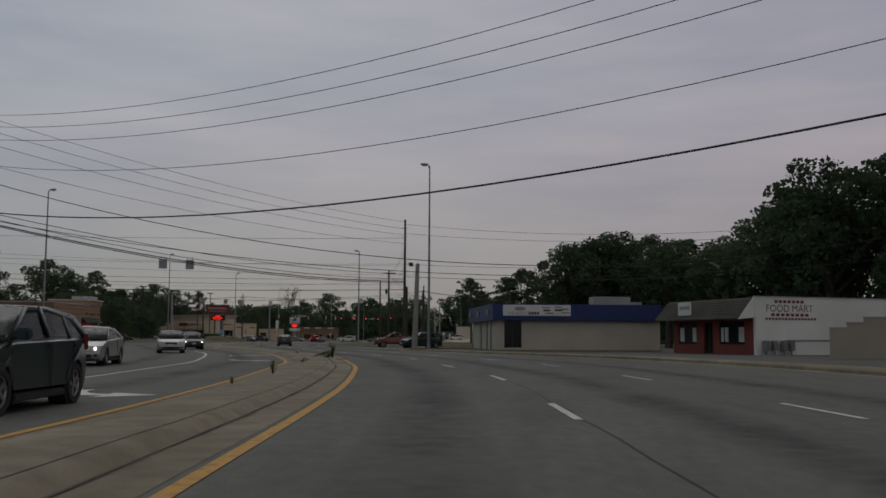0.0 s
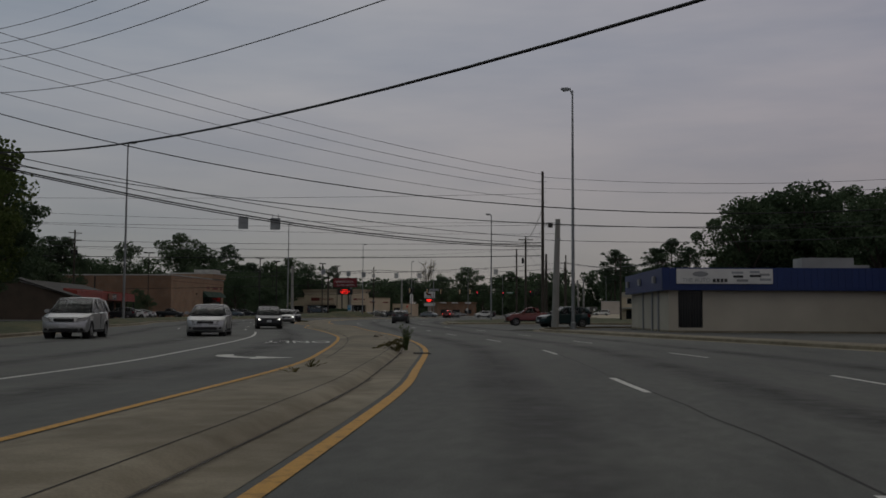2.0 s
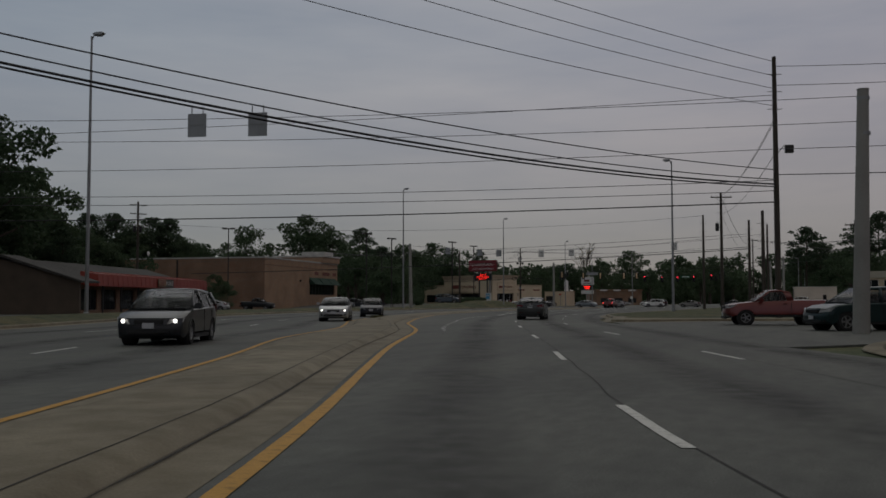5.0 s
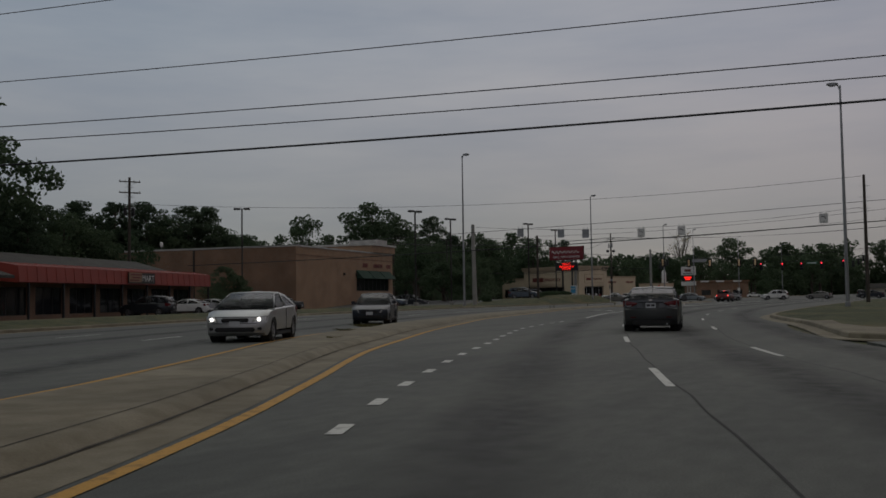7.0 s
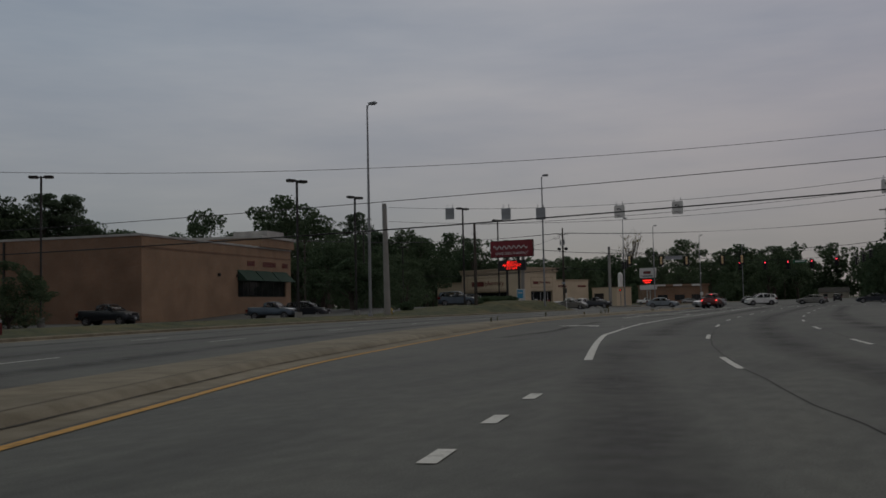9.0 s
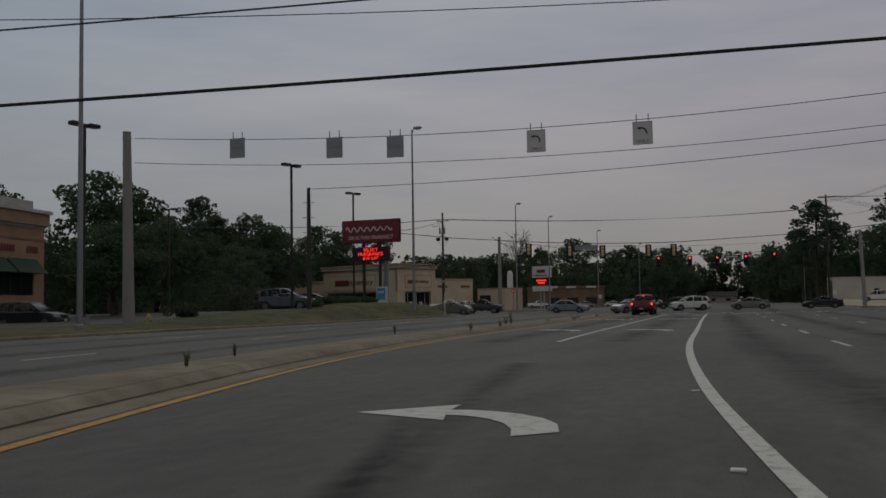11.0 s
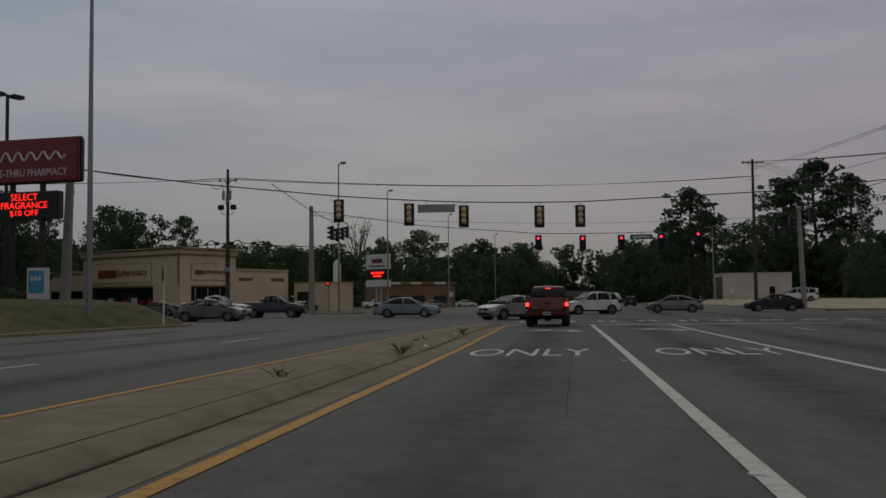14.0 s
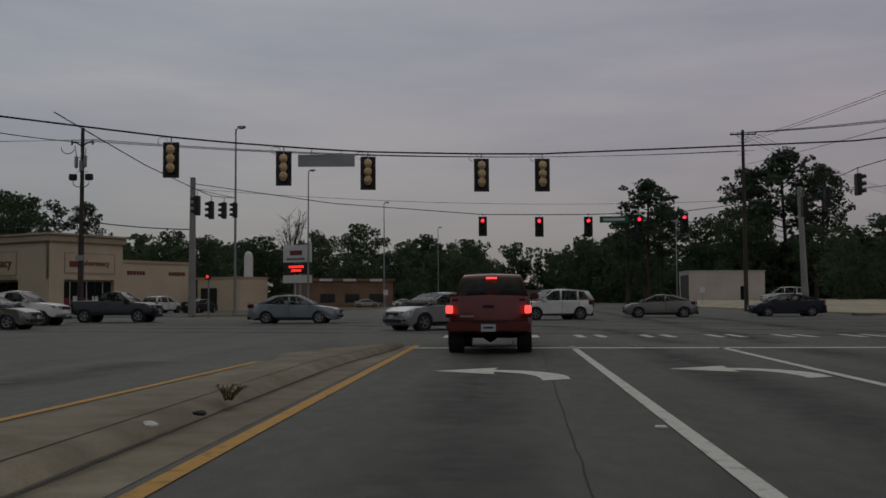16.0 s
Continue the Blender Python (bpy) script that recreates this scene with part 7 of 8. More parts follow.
    for sx in rows_:
        for sy in (-0.37, 0.37):
            st = part("seat", bx(sx - 0.32, sx - 0.16, sy - 0.23, sy + 0.23, zi, zi + 0.14 * (z1 - 0.6), bevel=0.04), SEAT, t)
            part("headrest", bx(sx - 0.34, sx - 0.24, sy - 0.12, sy + 0.12, zi + 0.15 * (z1 - 0.6), zi + 0.15 * (z1 - 0.6) + 0.13, bevel=0.035), SEAT, st)
    part("underbody", bx(tail + 0.35, nose - 0.35, -w2 * 0.8, w2 * 0.8, low - 0.02, low + 0.1), BLACK, t)
    for s in (-1, 1):
        part("wiper", tube(bmesh.new(), [(cab[-1][0] + 0.02, s * 0.2 - 0.3, cab[-1][1] + 0.03), (cab[-1][0] - 0.06, s * 0.2 + 0.2, cab[-1][1] + 0.075)], 0.01, 4), BLACK, t)
    part("exhaust", tube(bmesh.new(), [(tail + 0.5, -w2 * 0.55, 0.24), (tail - 0.02, -w2 * 0.55, 0.24)], 0.03, 8), GALV, t)
    return t


def face(dx, dy):
    return math.degrees(math.atan2(dy, dx))


car("sedan", "grey", 17.5, -86.75, 102.5, "dark grey saloon car with red tail lamps on the road")
car("pickup", "red", -2.68, 26.75, 90, "red pickup truck braking with lit red tail lamps", tail_on=True)
car("sedan", "silver", 7.95, -95.8, face(0.42, -0.907), "silver saloon car with lit headlamps", heads_on=True)
car("boxy", "navy", 2.5, -80.2, face(0.42, -0.907), "near-black saloon car on the far carriageway")
car("coupe", "silver", 30.9, -171.2, face(0.22, -0.975), "silver coupe with a lit headlamp", heads_on=True)
car("hatch", "silver", 23.8, -143.6, face(0.35, -0.935), "silver hatchback facing along the road")
car("hatch", "teal", 39.35, -193.0, face(0.10, -0.995), "dark teal hatchback beside the median")
car("suv", "silver", 20.6, -149.5, face(0.35, -0.935), "silver suv in the outer far lane")
car("wagon", "dark", 18.5, -124.4, face(0.42, -0.91), "near-black tall wagon with lit headlamps", heads_on=True)
car("sedan", "silver", -5.2, 41.2, 222, "silver saloon turning in the crossing")
car("suv", "white", -0.5, 58.6, 203, "white compact suv crossing the junction")
car("sedan", "gold", 6.3, 64.5, 178, "grey saloon crossing the junction")
car("coupe", "navy", 14.6, 67.2, 180, "dark blue coupe crossing the junction")
car("boxy", "pale", -13.6, 52.4, 2, "pale blue-grey saloon crossing the junction")
car("pickup", "dark", -24.7, 56.2, 2, "near-black pickup truck waiting at the crossing")
car("pickup", "white", -26.8, 49.6, 3, "white pickup truck waiting at the crossing")
car("sedan", "gold", -24.6, 43.0, 4, "grey-gold saloon waiting at the crossing")
car("van", "white", 26.6, 113.3, 175, "white van parked on the gravel lot", z=0.64)
car("pickup", "red", 33.0, -97.2, 196, "red pickup truck waiting in the side street")
car("suv", "teal", 36.8, -105.4, 214, "dark teal suv waiting in the side street")
car("suv", "blue", -28.4, 10.9, 12, "slate blue suv parked by the grass bank", group="parked cars", z=0.86)
car("sedan", "white", -29.6, 14.2, 12, "white saloon parked by the grass bank", group="parked cars", z=0.86)
car("sedan", "navy", -29.3, 17.4, 12, "dark blue saloon parked by the grass bank", group="parked cars", z=0.86)
car("sedan", "blue", -30.7, 20.6, 12, "slate blue saloon parked by the grass bank", group="parked cars", z=0.86)
car("pickup", "blue", -37.5, -12.5, 10, "slate blue pickup truck parked by the brick shop", group="parked cars")
car("suv", "dark", -38.0, -5.5, 10, "near-black suv parked by the brick shop", group="parked cars")
car("suv", "dark", -33.6, -58.5, 200, "near-black suv parked by the awning", group="parked cars")
car("pickup", "dark", -41.2, -30.0, 10, "near-black pickup truck parked beside the brick flank", group="parked cars")
car("sedan", "white", -35.6, -51.5, 200, "white saloon parked by the awning", group="parked cars")
car("sedan", "silver", -36.8, -47.0, 200, "silver saloon parked by the awning", group="parked cars")
car("suv", "white", -38.5, 98, 75, "white suv parked outside the drugstore", group="parked cars")
car("sedan", "dark", -35.2, 99.5, 75, "near-black saloon parked outside the drugstore", group="parked cars")
car("sedan", "dark", -48.5, 78.5, 200, "near-black saloon parked outside the drugstore", group="parked cars")
car("sedan", "gold", -40.5, 70.5, 170, "grey-gold saloon parked outside the drugstore", group="parked cars")
car("pickup", "white", -37, 150, 10, "white pickup truck parked beyond the drugstore", group="parked cars")
car("sedan", "silver", -29, 165, 10, "silver saloon parked beyond the drugstore", group="parked cars")
car("sedan", "white", -24.5, 180, 10, "white saloon parked beyond the drugstore", group="parked cars")
car("suv", "dark", 7.2, 150, 92, "near-black suv far down the road")
car("sedan", "white", -9.0, 118, 268, "white saloon far down the road")
car("suv", "dark", -4, 84, 182, "near-black suv beyond the crossing")

# ---- trees, bushes and weeds ----


def leaf_cloud(rng, blobs, per, size, flat=0.8):
    """Many small leaf clumps on the outsides of overlapping blobs, as plain arrays."""
    bl = np.array(blobs, float)
    count = (per * np.maximum(0.35, bl[:, 3])).astype(int)
    c = np.repeat(bl, count, axis=0)
    m = len(c)

    def unit():
        d = rng.normal(size=(m, 3))
        return d / np.linalg.norm(d, axis=1, keepdims=True)

    d = unit()
    rad = c[:, 3] * (0.55 + 0.5 * rng.random(m) ** 0.6)
    p = c[:, :3] + d * rad[:, None] * np.array((1, 1, flat))
    a = unit()
    b = np.cross(a, unit())
    b /= np.linalg.norm(b, axis=1, keepdims=True) + 1e-9
    s = (size * (0.5 + rng.random(m)))[:, None]
    verts = np.stack([p + a * s, p + b * s * 0.7, p - a * s * 0.8, p - b * s * 0.7 + a * s * 0.2], 1).reshape(-1, 3)
    faces = np.arange(4 * m).reshape(-1, 4)
    return verts.tolist(), faces.tolist()


def cloud_mesh(name, verts, faces, mat):
    me = bpy.data.meshes.new(name)
    me.from_pydata(verts, [], faces)
    me.materials.append(mat)
    return me


TREES = {}


def tree_kit(kind, seed, far):
    """Trunk and crown meshes for a tree 10 m high; far: 0 to 2, coarser leaves."""
    rng = np.random.default_rng(seed)
    bm = bmesh.new()
    blobs = []
    flat = 0.8

    def limb(a, b, r0, r1, lift=0.3):
        a, b = Vector(a), Vector(b)
        tube(bm, [a, a.lerp(b, 0.5) + Vector((0, 0, lift)), b], [r0, (r0 + r1) * 0.5, r1], 5)

    if kind in ("oak", "bright"):
        tube(bm, [(0, 0, -0.3), (0.05, 0, 1.5), (0.0, 0.1, 3.4), (0.1, 0.0, 5.6)], [0.34, 0.26, 0.2, 0.1], 9)
        for k in range(11):       # limbs that end in domes of clumps
            a = 2 * math.pi * (k * 0.618 + 0.1 * rng.random())
            f = (k + 0.5) / 11
            rr = 2.55 * math.sqrt(max(0.05, 1 - (f - 0.25) ** 2 * 1.6)) * (0.7 + 0.45 * rng.random()) * (1.0 if f < 0.8 else 0.45)
            q = (math.cos(a) * rr, math.sin(a) * rr, 4.0 + 4.6 * f)
            limb((0, 0.05, 2.2 + 2.6 * f), q, 0.12, 0.03)
            size_ = 0.85 + 0.5 * rng.random()
            blobs.append((*q, size_))
            for _ in range(4):
                d = rng.normal(size=3)
                d /= np.linalg.norm(d)
                d[2] = abs(d[2]) * 0.8 - 0.15
                blobs.append((q[0] + d[0] * size_ * 1.1, q[1] + d[1] * size_ * 1.1, q[2] + d[2] * size_ * 1.1, 0.38 + 0.32 * rng.random()))
        for _ in range(9):
            a, rr = 2 * math.pi * rng.random(), 2.0 * math.sqrt(rng.random())
            blobs.append((math.cos(a) * rr, math.sin(a) * rr, 4.0 + 3.6 * rng.random(), 1.0 + 0.5 * rng.random()))
        for _ in range(6):        # a ragged lower skirt
            a, rr = 2 * math.pi * rng.random(), 1.6 + 1.6 * rng.random()
            blobs.append((math.cos(a) * rr, math.sin(a) * rr, 2.2 + 1.6 * rng.random(), 0.5 + 0.4 * rng.random()))
        per, size, mat = 250, 0.105, LEAF3 if kind == "bright" else LEAF
    elif kind == "pine":
        tube(bm, [(0, 0, -0.3), (0.1, 0, 3.5), (0.0, 0.1, 7.0), (0.05, 0.1, 9.4)], [0.13, 0.105, 0.08, 0.03], 8)
        flat = 0.55
        for k in range(22):
            a = 2.4 * k + 0.8 * rng.random()
            f = k / 21
            h = 5.0 + 4.5 * f
            rr = (2.35 * math.sin(math.pi * (0.22 + 0.72 * f)) + 0.15) * (0.45 + 0.65 * rng.random())
            q = (math.cos(a) * rr, math.sin(a) * rr, h + 0.2)
            limb((0, 0.05, h - 0.35), q, 0.045, 0.012, 0.05)
            blobs += [(q[0], q[1], q[2], 0.5 + 0.35 * rng.random()), (q[0] * 0.6, q[1] * 0.6, q[2] + 0.1, 0.4 + 0.3 * rng.random())]
            for _ in range(2):
                blobs.append((q[0] + rng.normal() * 0.45, q[1] + rng.normal() * 0.45, q[2] + rng.normal() * 0.25, 0.25 + 0.2 * rng.random()))
        blobs.append((0, 0, 9.6, 0.55))
        for k in range(5):
            a = 2 * math.pi * rng.random()
            limb((0, 0, 3.0 + 0.4 * k), (math.cos(a) * 0.7, math.sin(a) * 0.7, 3.2 + 0.4 * k), 0.03, 0.008, 0.0)
        per, size, mat = 270, 0.085, LEAF2
    elif kind == "bare":
        tube(bm, [(0, 0, -0.3), (0.1, 0, 3.0), (0.0, 0.2, 5.0)], [0.22, 0.17, 0.12], 8)
        for k in range(16):
            a = 2 * math.pi * (k + rng.random()) / 16
            q = Vector((math.cos(a) * 2.2 * (0.4 + rng.random() * 0.6), math.sin(a) * 2.2 * (0.4 + rng.random() * 0.6), 6.5 + 3.2 * rng.random()))
            s0 = Vector((0, 0.1, 2.8 + 2.0 * rng.random()))
            tube(bm, [s0, s0.lerp(q, 0.5) + Vector((0, 0, 0.4)), q], [0.07, 0.045, 0.015], 5)
            for _ in range(6):
                q2 = s0.lerp(q, 0.5 + 0.5 * rng.random())
                e = q2 + Vector((rng.normal() * 0.6, rng.normal() * 0.6, 0.5 + rng.random() * 0.8))
                tube(bm, [q2, e], [0.025, 0.01], 4)
            blobs.append((q.x, q.y, q.z, 0.6))
        per, size, mat = 60, 0.08, WEED
    else:   # low bushy growth
        tube(bm, [(0, 0, -0.2), (0.0, 0.05, 2.0)], [0.18, 0.1], 7)
        for _ in range(16):
            a, rr = 2 * math.pi * rng.random(), 3.0 * math.sqrt(rng.random())
            blobs.append((math.cos(a) * rr, math.sin(a) * rr, 0.8 + 7.0 * rng.random() * (1 - (rr / 4.6) ** 2), 0.9 + 0.8 * rng.random()))
        for _ in range(26):
            a, rr = 2 * math.pi * rng.random(), 3.4 * math.sqrt(rng.random())
            blobs.append((math.cos(a) * rr, math.sin(a) * rr, 0.5 + (8.6 - 0.4 * rng.random()) * (1 - (rr / 4.4) ** 2), 0.4 + 0.35 * rng.random()))
        for k in range(6):
            a = k * 1.05
            tube(bm, [(0, 0, 0.8), (math.cos(a) * 1.6, math.sin(a) * 1.6, 4.0)], [0.08, 0.03], 5)
        per, size, mat = 230, 0.11, LEAF
    per, size = int(per * (1.0, 0.6, 0.34)[far]), size * (1.0, 1.12, 1.4)[far]
    v, f = leaf_cloud(rng, blobs, per, size, flat)
    top = max(q[2] for q in v)
    v = [(q[0], q[1], q[2] * 10 / top) for q in v]
    return mesh_of(bm, "trunk", True), cloud_mesh("crown", v, f, mat)


def tree(kind, x, y, h, seed=0, half=0.0, turn=None, label=None):
    """half: the crown's half width in metres, if known."""
    away = min((Vector((x, y)) - q).length for q in YELLOW[::4])
    far = (away > 45) + (away > 125)
    key = (kind, seed % 3, far)
    if key not in TREES:
        TREES[key] = tree_kit(kind, 10 * seed % 97 + len(TREES), far)
        TREES[key][0].materials.append(BARK)
    trunk, crown = TREES[key]
    k = h / 10
    kw = half / {"oak": 2.9, "bright": 2.9, "pine": 2.3, "bare": 2.2, "bush": 3.6}[kind] if half else k * (1.05 + 0.24 * ((seed * 37) % 11) / 10)
    label = label or {"oak": "broad dark green leafy tree", "pine": "tall dark pine with clumped needles", "bare": "pale thin tree with few leaves", "bush": "dense dark green bushy tree", "bright": "leafy mid-green roadside tree"}[kind]
    t = empty("tree", pose(x, y, 0, 0, 0, (seed * 67) % 360 if turn is None else turn) @ Matrix.Diagonal((kw, kw, k, 1)), label, "tree", "trees")
    for nm, me in (("trunk", trunk), ("crown", crown)):
        ob = new(nm, me)
        ob.parent = t
    return t


rows = [
    # west side, near the curve
    ("bright", -3.5, -129, 15.5), ("oak", -50, -72, 23), ("oak", -55, -66, 17.5), ("bright", -13, -117, 13), ("oak", -62, -54, 19), ("oak", -66, -50, 13), ("oak", -22, -116, 12), ("bush", -8, -140, 10), ("oak", 2, -150, 12), ("bush", 8, -162, 10),
    ("oak", -26, -98, 12), ("bush", -30, -104, 11), ("oak", -46, -94, 13), ("oak", -14, -130, 13), ("bush", -22, -128, 11), ("bush", 14, -180, 10), ("oak", 6, -176, 12), ("bright", 0.5, -133.5, 11.5), ("oak", -6, -123, 12.5),
    # behind the strip of shops
    *[("pine", -80 + 4.2 * k + 2 * (k % 2), -74 + 3.4 * k, 9.0 + 0.8 * (k * 7 % 4)) for k in range(7)],
    *[("oak", -84 + 5.5 * k, -60 + 5 * k, 8.0 + (k * 5 % 3)) for k in range(4)],
    *[("bush", -70 + 3.5 * k, -92 + 5 * k, 10 + (k * 5 % 3)) for k in range(6)],
    # pines behind the brick shop
    ("pine", -122, -6, 19.5), ("pine", -118, 0, 19.2), ("pine", -113, 3, 20, 4.6), ("oak", -111, 6, 17.5), ("pine", -108, 8, 19.8, 4.8), ("pine", -104.5, 12, 20, 4.6), ("oak", -103, 15, 17), ("pine", -101, 19, 19.6, 4.8), ("pine", -99, 22, 19.6, 4.4), ("oak", -97.5, 24, 16.3, 4.4), ("oak", -116, 8, 15.5), ("oak", -107, 18, 15.5), ("bush", -112, 18, 14), ("bush", -102, 30, 13.5), ("bush", -120, 10, 14), ("oak", -110, 12, 17.5, 5.0), ("oak", -104, 22, 17, 5.0), ("oak", -115, 2, 17, 5.0), ("oak", -100, 34, 15), ("oak", -106, 41, 15.6, 4.0),
    ("oak", -112.8, 73.2, 22.4, 6.3), ("oak", -104, 89.8, 26.3, 8.4), ("oak", -99, 93, 22, 7.0), ("pine", -99.9, 113.5, 24.2, 5.0), ("oak", -95, 108, 19, 5.5), ("oak", -106.3, 187.7, 24.3, 6.6),
    ("oak", -94, 60, 12.5), ("bush", -104, 66, 12), ("bush", -96, 82, 13), ("bush", -90, 96, 14), ("bush", -104, 104, 14), ("bush", -86, 112, 13), ("oak", -71.3, 83.9, 16.7), ("oak", -71.5, 89.7, 15.3), ("oak", -74.5, 99.6, 15.1), ("pine", -76, 80, 16.1), ("oak", -108, 140, 16), ("bush", -100, 60, 12), ("bush", -112, 88, 13), ("bush", -84, 124, 12), ("oak", -84, 100, 15.5), ("oak", -78, 66, 13), ("bush", -66, 60, 12), ("oak", -86, 76, 15),
    ("oak", -60, 42, 12), ("oak", -57, 30, 10.5), ("oak", -88, 70, 14.5), ("bush", -76, 96, 12.5), ("oak", -98, 122, 17.5),
    ("bush", -42.4, -38.6, 5.0, 2.9), ("bush", -43.4, -36.2, 4.4, 2.4), ("oak", -36.3, 0.5, 6.4, 3.4), ("bush", -46, 16, 5.0), ("bush", -56, 52, 9), ("bush", -64, 68, 11), ("bush", -58, 44, 9.5),
    # behind the drugstore
    ("oak", -128, 168, 15), ("pine", -120, 170.5, 16), ("oak", -112, 173, 15), ("bush", -104, 163.5, 13), ("oak", -96, 168, 15), ("oak", -89, 162.6, 20.4, 5.6), ("pine", -81.3, 170, 19.6, 3.3), ("bush", -72, 161.5, 11.5), ("oak", -62.8, 162.8, 13.6, 4.2), ("oak", -55.5, 158, 12.4), 
    ("pine", -96, 150, 14), ("oak", -110, 152, 16), ("bush", -67, 158, 10.5), ("bare", -72, 286, 28.7, 5.4), ("oak", -65, 226, 17), ("oak", -74, 240, 17), ("oak", -53.6, 239.2, 19.3, 5.2), ("oak", -51.8, 290.5, 25.2, 7.6),
    ("oak", -38, 262, 15), ("oak", -38.4, 332.8, 24.2, 8.5), ("oak", -25.7, 364, 25.0, 8.5), ("oak", -22, 300, 15.5), ("pine", -24, 400, 21), ("oak", -20, 430, 20), ("oak", -46, 300, 17), ("pine", -60, 270, 19),
    ("oak", -40, 215, 12), ("bush", -52, 212, 10), ("bush", -30, 235, 8),
    # east side past the crossing
    ("pine", 25.8, 223.2, 28.6, 8.0), ("pine", 30, 232, 23, 6.0), ("pine", 22.8, 240, 22, 5.5), ("pine", 48.8, 196.6, 31.0, 8.0), ("pine", 42.8, 198, 27.5, 6.0), ("pine", 55.5, 194, 27.5, 6.0), ("oak", 39.8, 190.2, 19.5, 5.5), ("oak", 37.8, 216, 20, 6.0), ("oak", 46, 205, 14), ("oak", 51, 184, 15), ("oak", 33, 205, 13),
    ("oak", 30, 262, 21), ("oak", 28, 290, 21), ("pine", 25, 315, 22), ("oak", 19.5, 334, 21.6), ("oak", 24, 390, 22), ("oak", 15.5, 424, 22.5), ("pine", 27, 350, 21),
    *[(("bush", "oak", "bush")[k % 3], 52 + 6 * k, 168 - 2.5 * k + 3 * (k % 2), 13.5 + (k * 5 % 3)) for k in range(10)],
    *[("bush", 48 + 5 * k, 158 - 3 * k, 10.5 + (k * 3 % 3)) for k in range(9)],
    # behind the shops to the east
    *[(("oak", "oak", "pine", "bush")[k % 4], 60 + 5.5 * k, -70 - 5 * k + 6 * (k % 3), (15.5, 16, 15.5, 16.3, 17.3, 18.5, 15, 16, 17, 18)[k]) for k in range(10)],
    ("oak", 54, -79, 14), ("oak", 60, -78, 15.5), ("oak", 57, -75, 15), ("oak", 66, -84, 14), ("oak", 72, -90, 13), ("oak", 80, -96, 19), ("oak", 79, -106, 20), ("pine", 88, -104, 21.5), ("oak", 86, -101, 21), ("oak", 76, -101, 16), ("oak", 92, -116, 24), ("oak", 99, -120, 24), ("oak", 88, -124, 19), ("oak", 96, -132, 22), ("bush", 84, -118, 13),
    ("oak", 104, -140, 22), ("oak", 76, -76, 15), ("bush", 64, -74, 10), ("oak", 56, -62, 11),
    ("oak", 44, 25, 9.8), ("oak", 40, 10, 9), ("pine", 52, 20, 9.5), ("oak", 60, -10, 13), ("oak", 48, -24, 7.5), ("oak", 66, 0, 14), ("oak", 72, 30, 15), ("oak", 58, -38, 13), ("pine", 64, -50, 14), ("oak", 70, -26, 13),
    ("oak", -60.1, -44.6, 11.5), ("oak", -57.7, -42.0, 9.5), ("bush", -56, -38.5, 9),
]
for k, (kind, x, y, h, *half) in enumerate(rows):
    tree(kind, x, y, h, k, *half)

# the far woods, too many to count
rng = np.random.default_rng(3)
blobs = []
for (ax, ay), (bx_, by), n, h in (((-160, 110), (-60, 290), 90, 15), ((-60, 330), (-14, 620), 60, 15), ((18, 620), (60, 260), 60, 17), ((50, 240), (150, 140), 60, 14), ((-60, 570), (70, 570), 90, 34), ((-40, 300), (-26, 560), 70, 21), ((24, 300), (24, 560), 70, 21), ((-130, 168), (-66, 178), 30, 13), ((44, 200), (110, 175), 40, 15), ((-150, 120), (-125, -60), 70, 15),
                                  ((-120, -60), (-60, -140), 40, 13), ((110, -170), (130, -40), 50, 18), ((130, -40), (70, 60), 50, 13), ((-50, -150), (-20, -230), 40, 12)):
    for k in range(n):
        s = (k + rng.random()) / n
        x, y = ax + (bx_ - ax) * s + rng.normal() * 4, ay + (by - ay) * s + rng.normal() * 4
        hh = h * (0.65 + 0.5 * rng.random())
        for _ in range(7):
            blobs.append((x + rng.normal() * 2.2, y + rng.normal() * 2.2, hh * (0.06 + 0.86 * rng.random()), 1.8 + 1.6 * rng.random()))
v, f = leaf_cloud(rng, blobs, 18, 0.8, 0.95)
tagged(new("far_woods", cloud_mesh("far_woods", v, f, LEAF)), "dark belt of far woodland", "woods", kind="stuff")


def bush(x, y, z, r, h, label="low clipped dark green bush", seed=1):
    rg = np.random.default_rng(seed)
    bl = [(rg.normal() * r * 0.4, rg.normal() * r * 0.4, h * (0.25 + 0.5 * rg.random()), r * 0.55) for _ in range(9)]
    v, f = leaf_cloud(rg, bl, 260, 0.09, h / r * 0.7)
    t = empty("bush", pose(x, y, z), label, "bush", "low bushes")
    ob = new("foliage", cloud_mesh("foliage", v, f, LEAF))
    ob.parent = t
    part("stem", tube(bmesh.new(), [(0, 0, -0.1), (0, 0, h * 0.5)], 0.06, 6), BARK, t)
    return t


bush(-27.0, -5.0, 0.55, 0.85, 0.85)
for k in range(7):
    bush(-26.6 - 0.05 * k, 12.0 + 1.9 * k, bank_height(-26.6, 12.0 + 1.9 * k) - 0.05, 0.95, 0.6, "clipped hedge bush on the grass bank", 20 + k)
for k, (x, y) in enumerate(((48, -22), (46, -30), (52, -50))):
    bush(x, y, 0.0, 1.7, 3.2, "rounded dark green shrub", 40 + k)


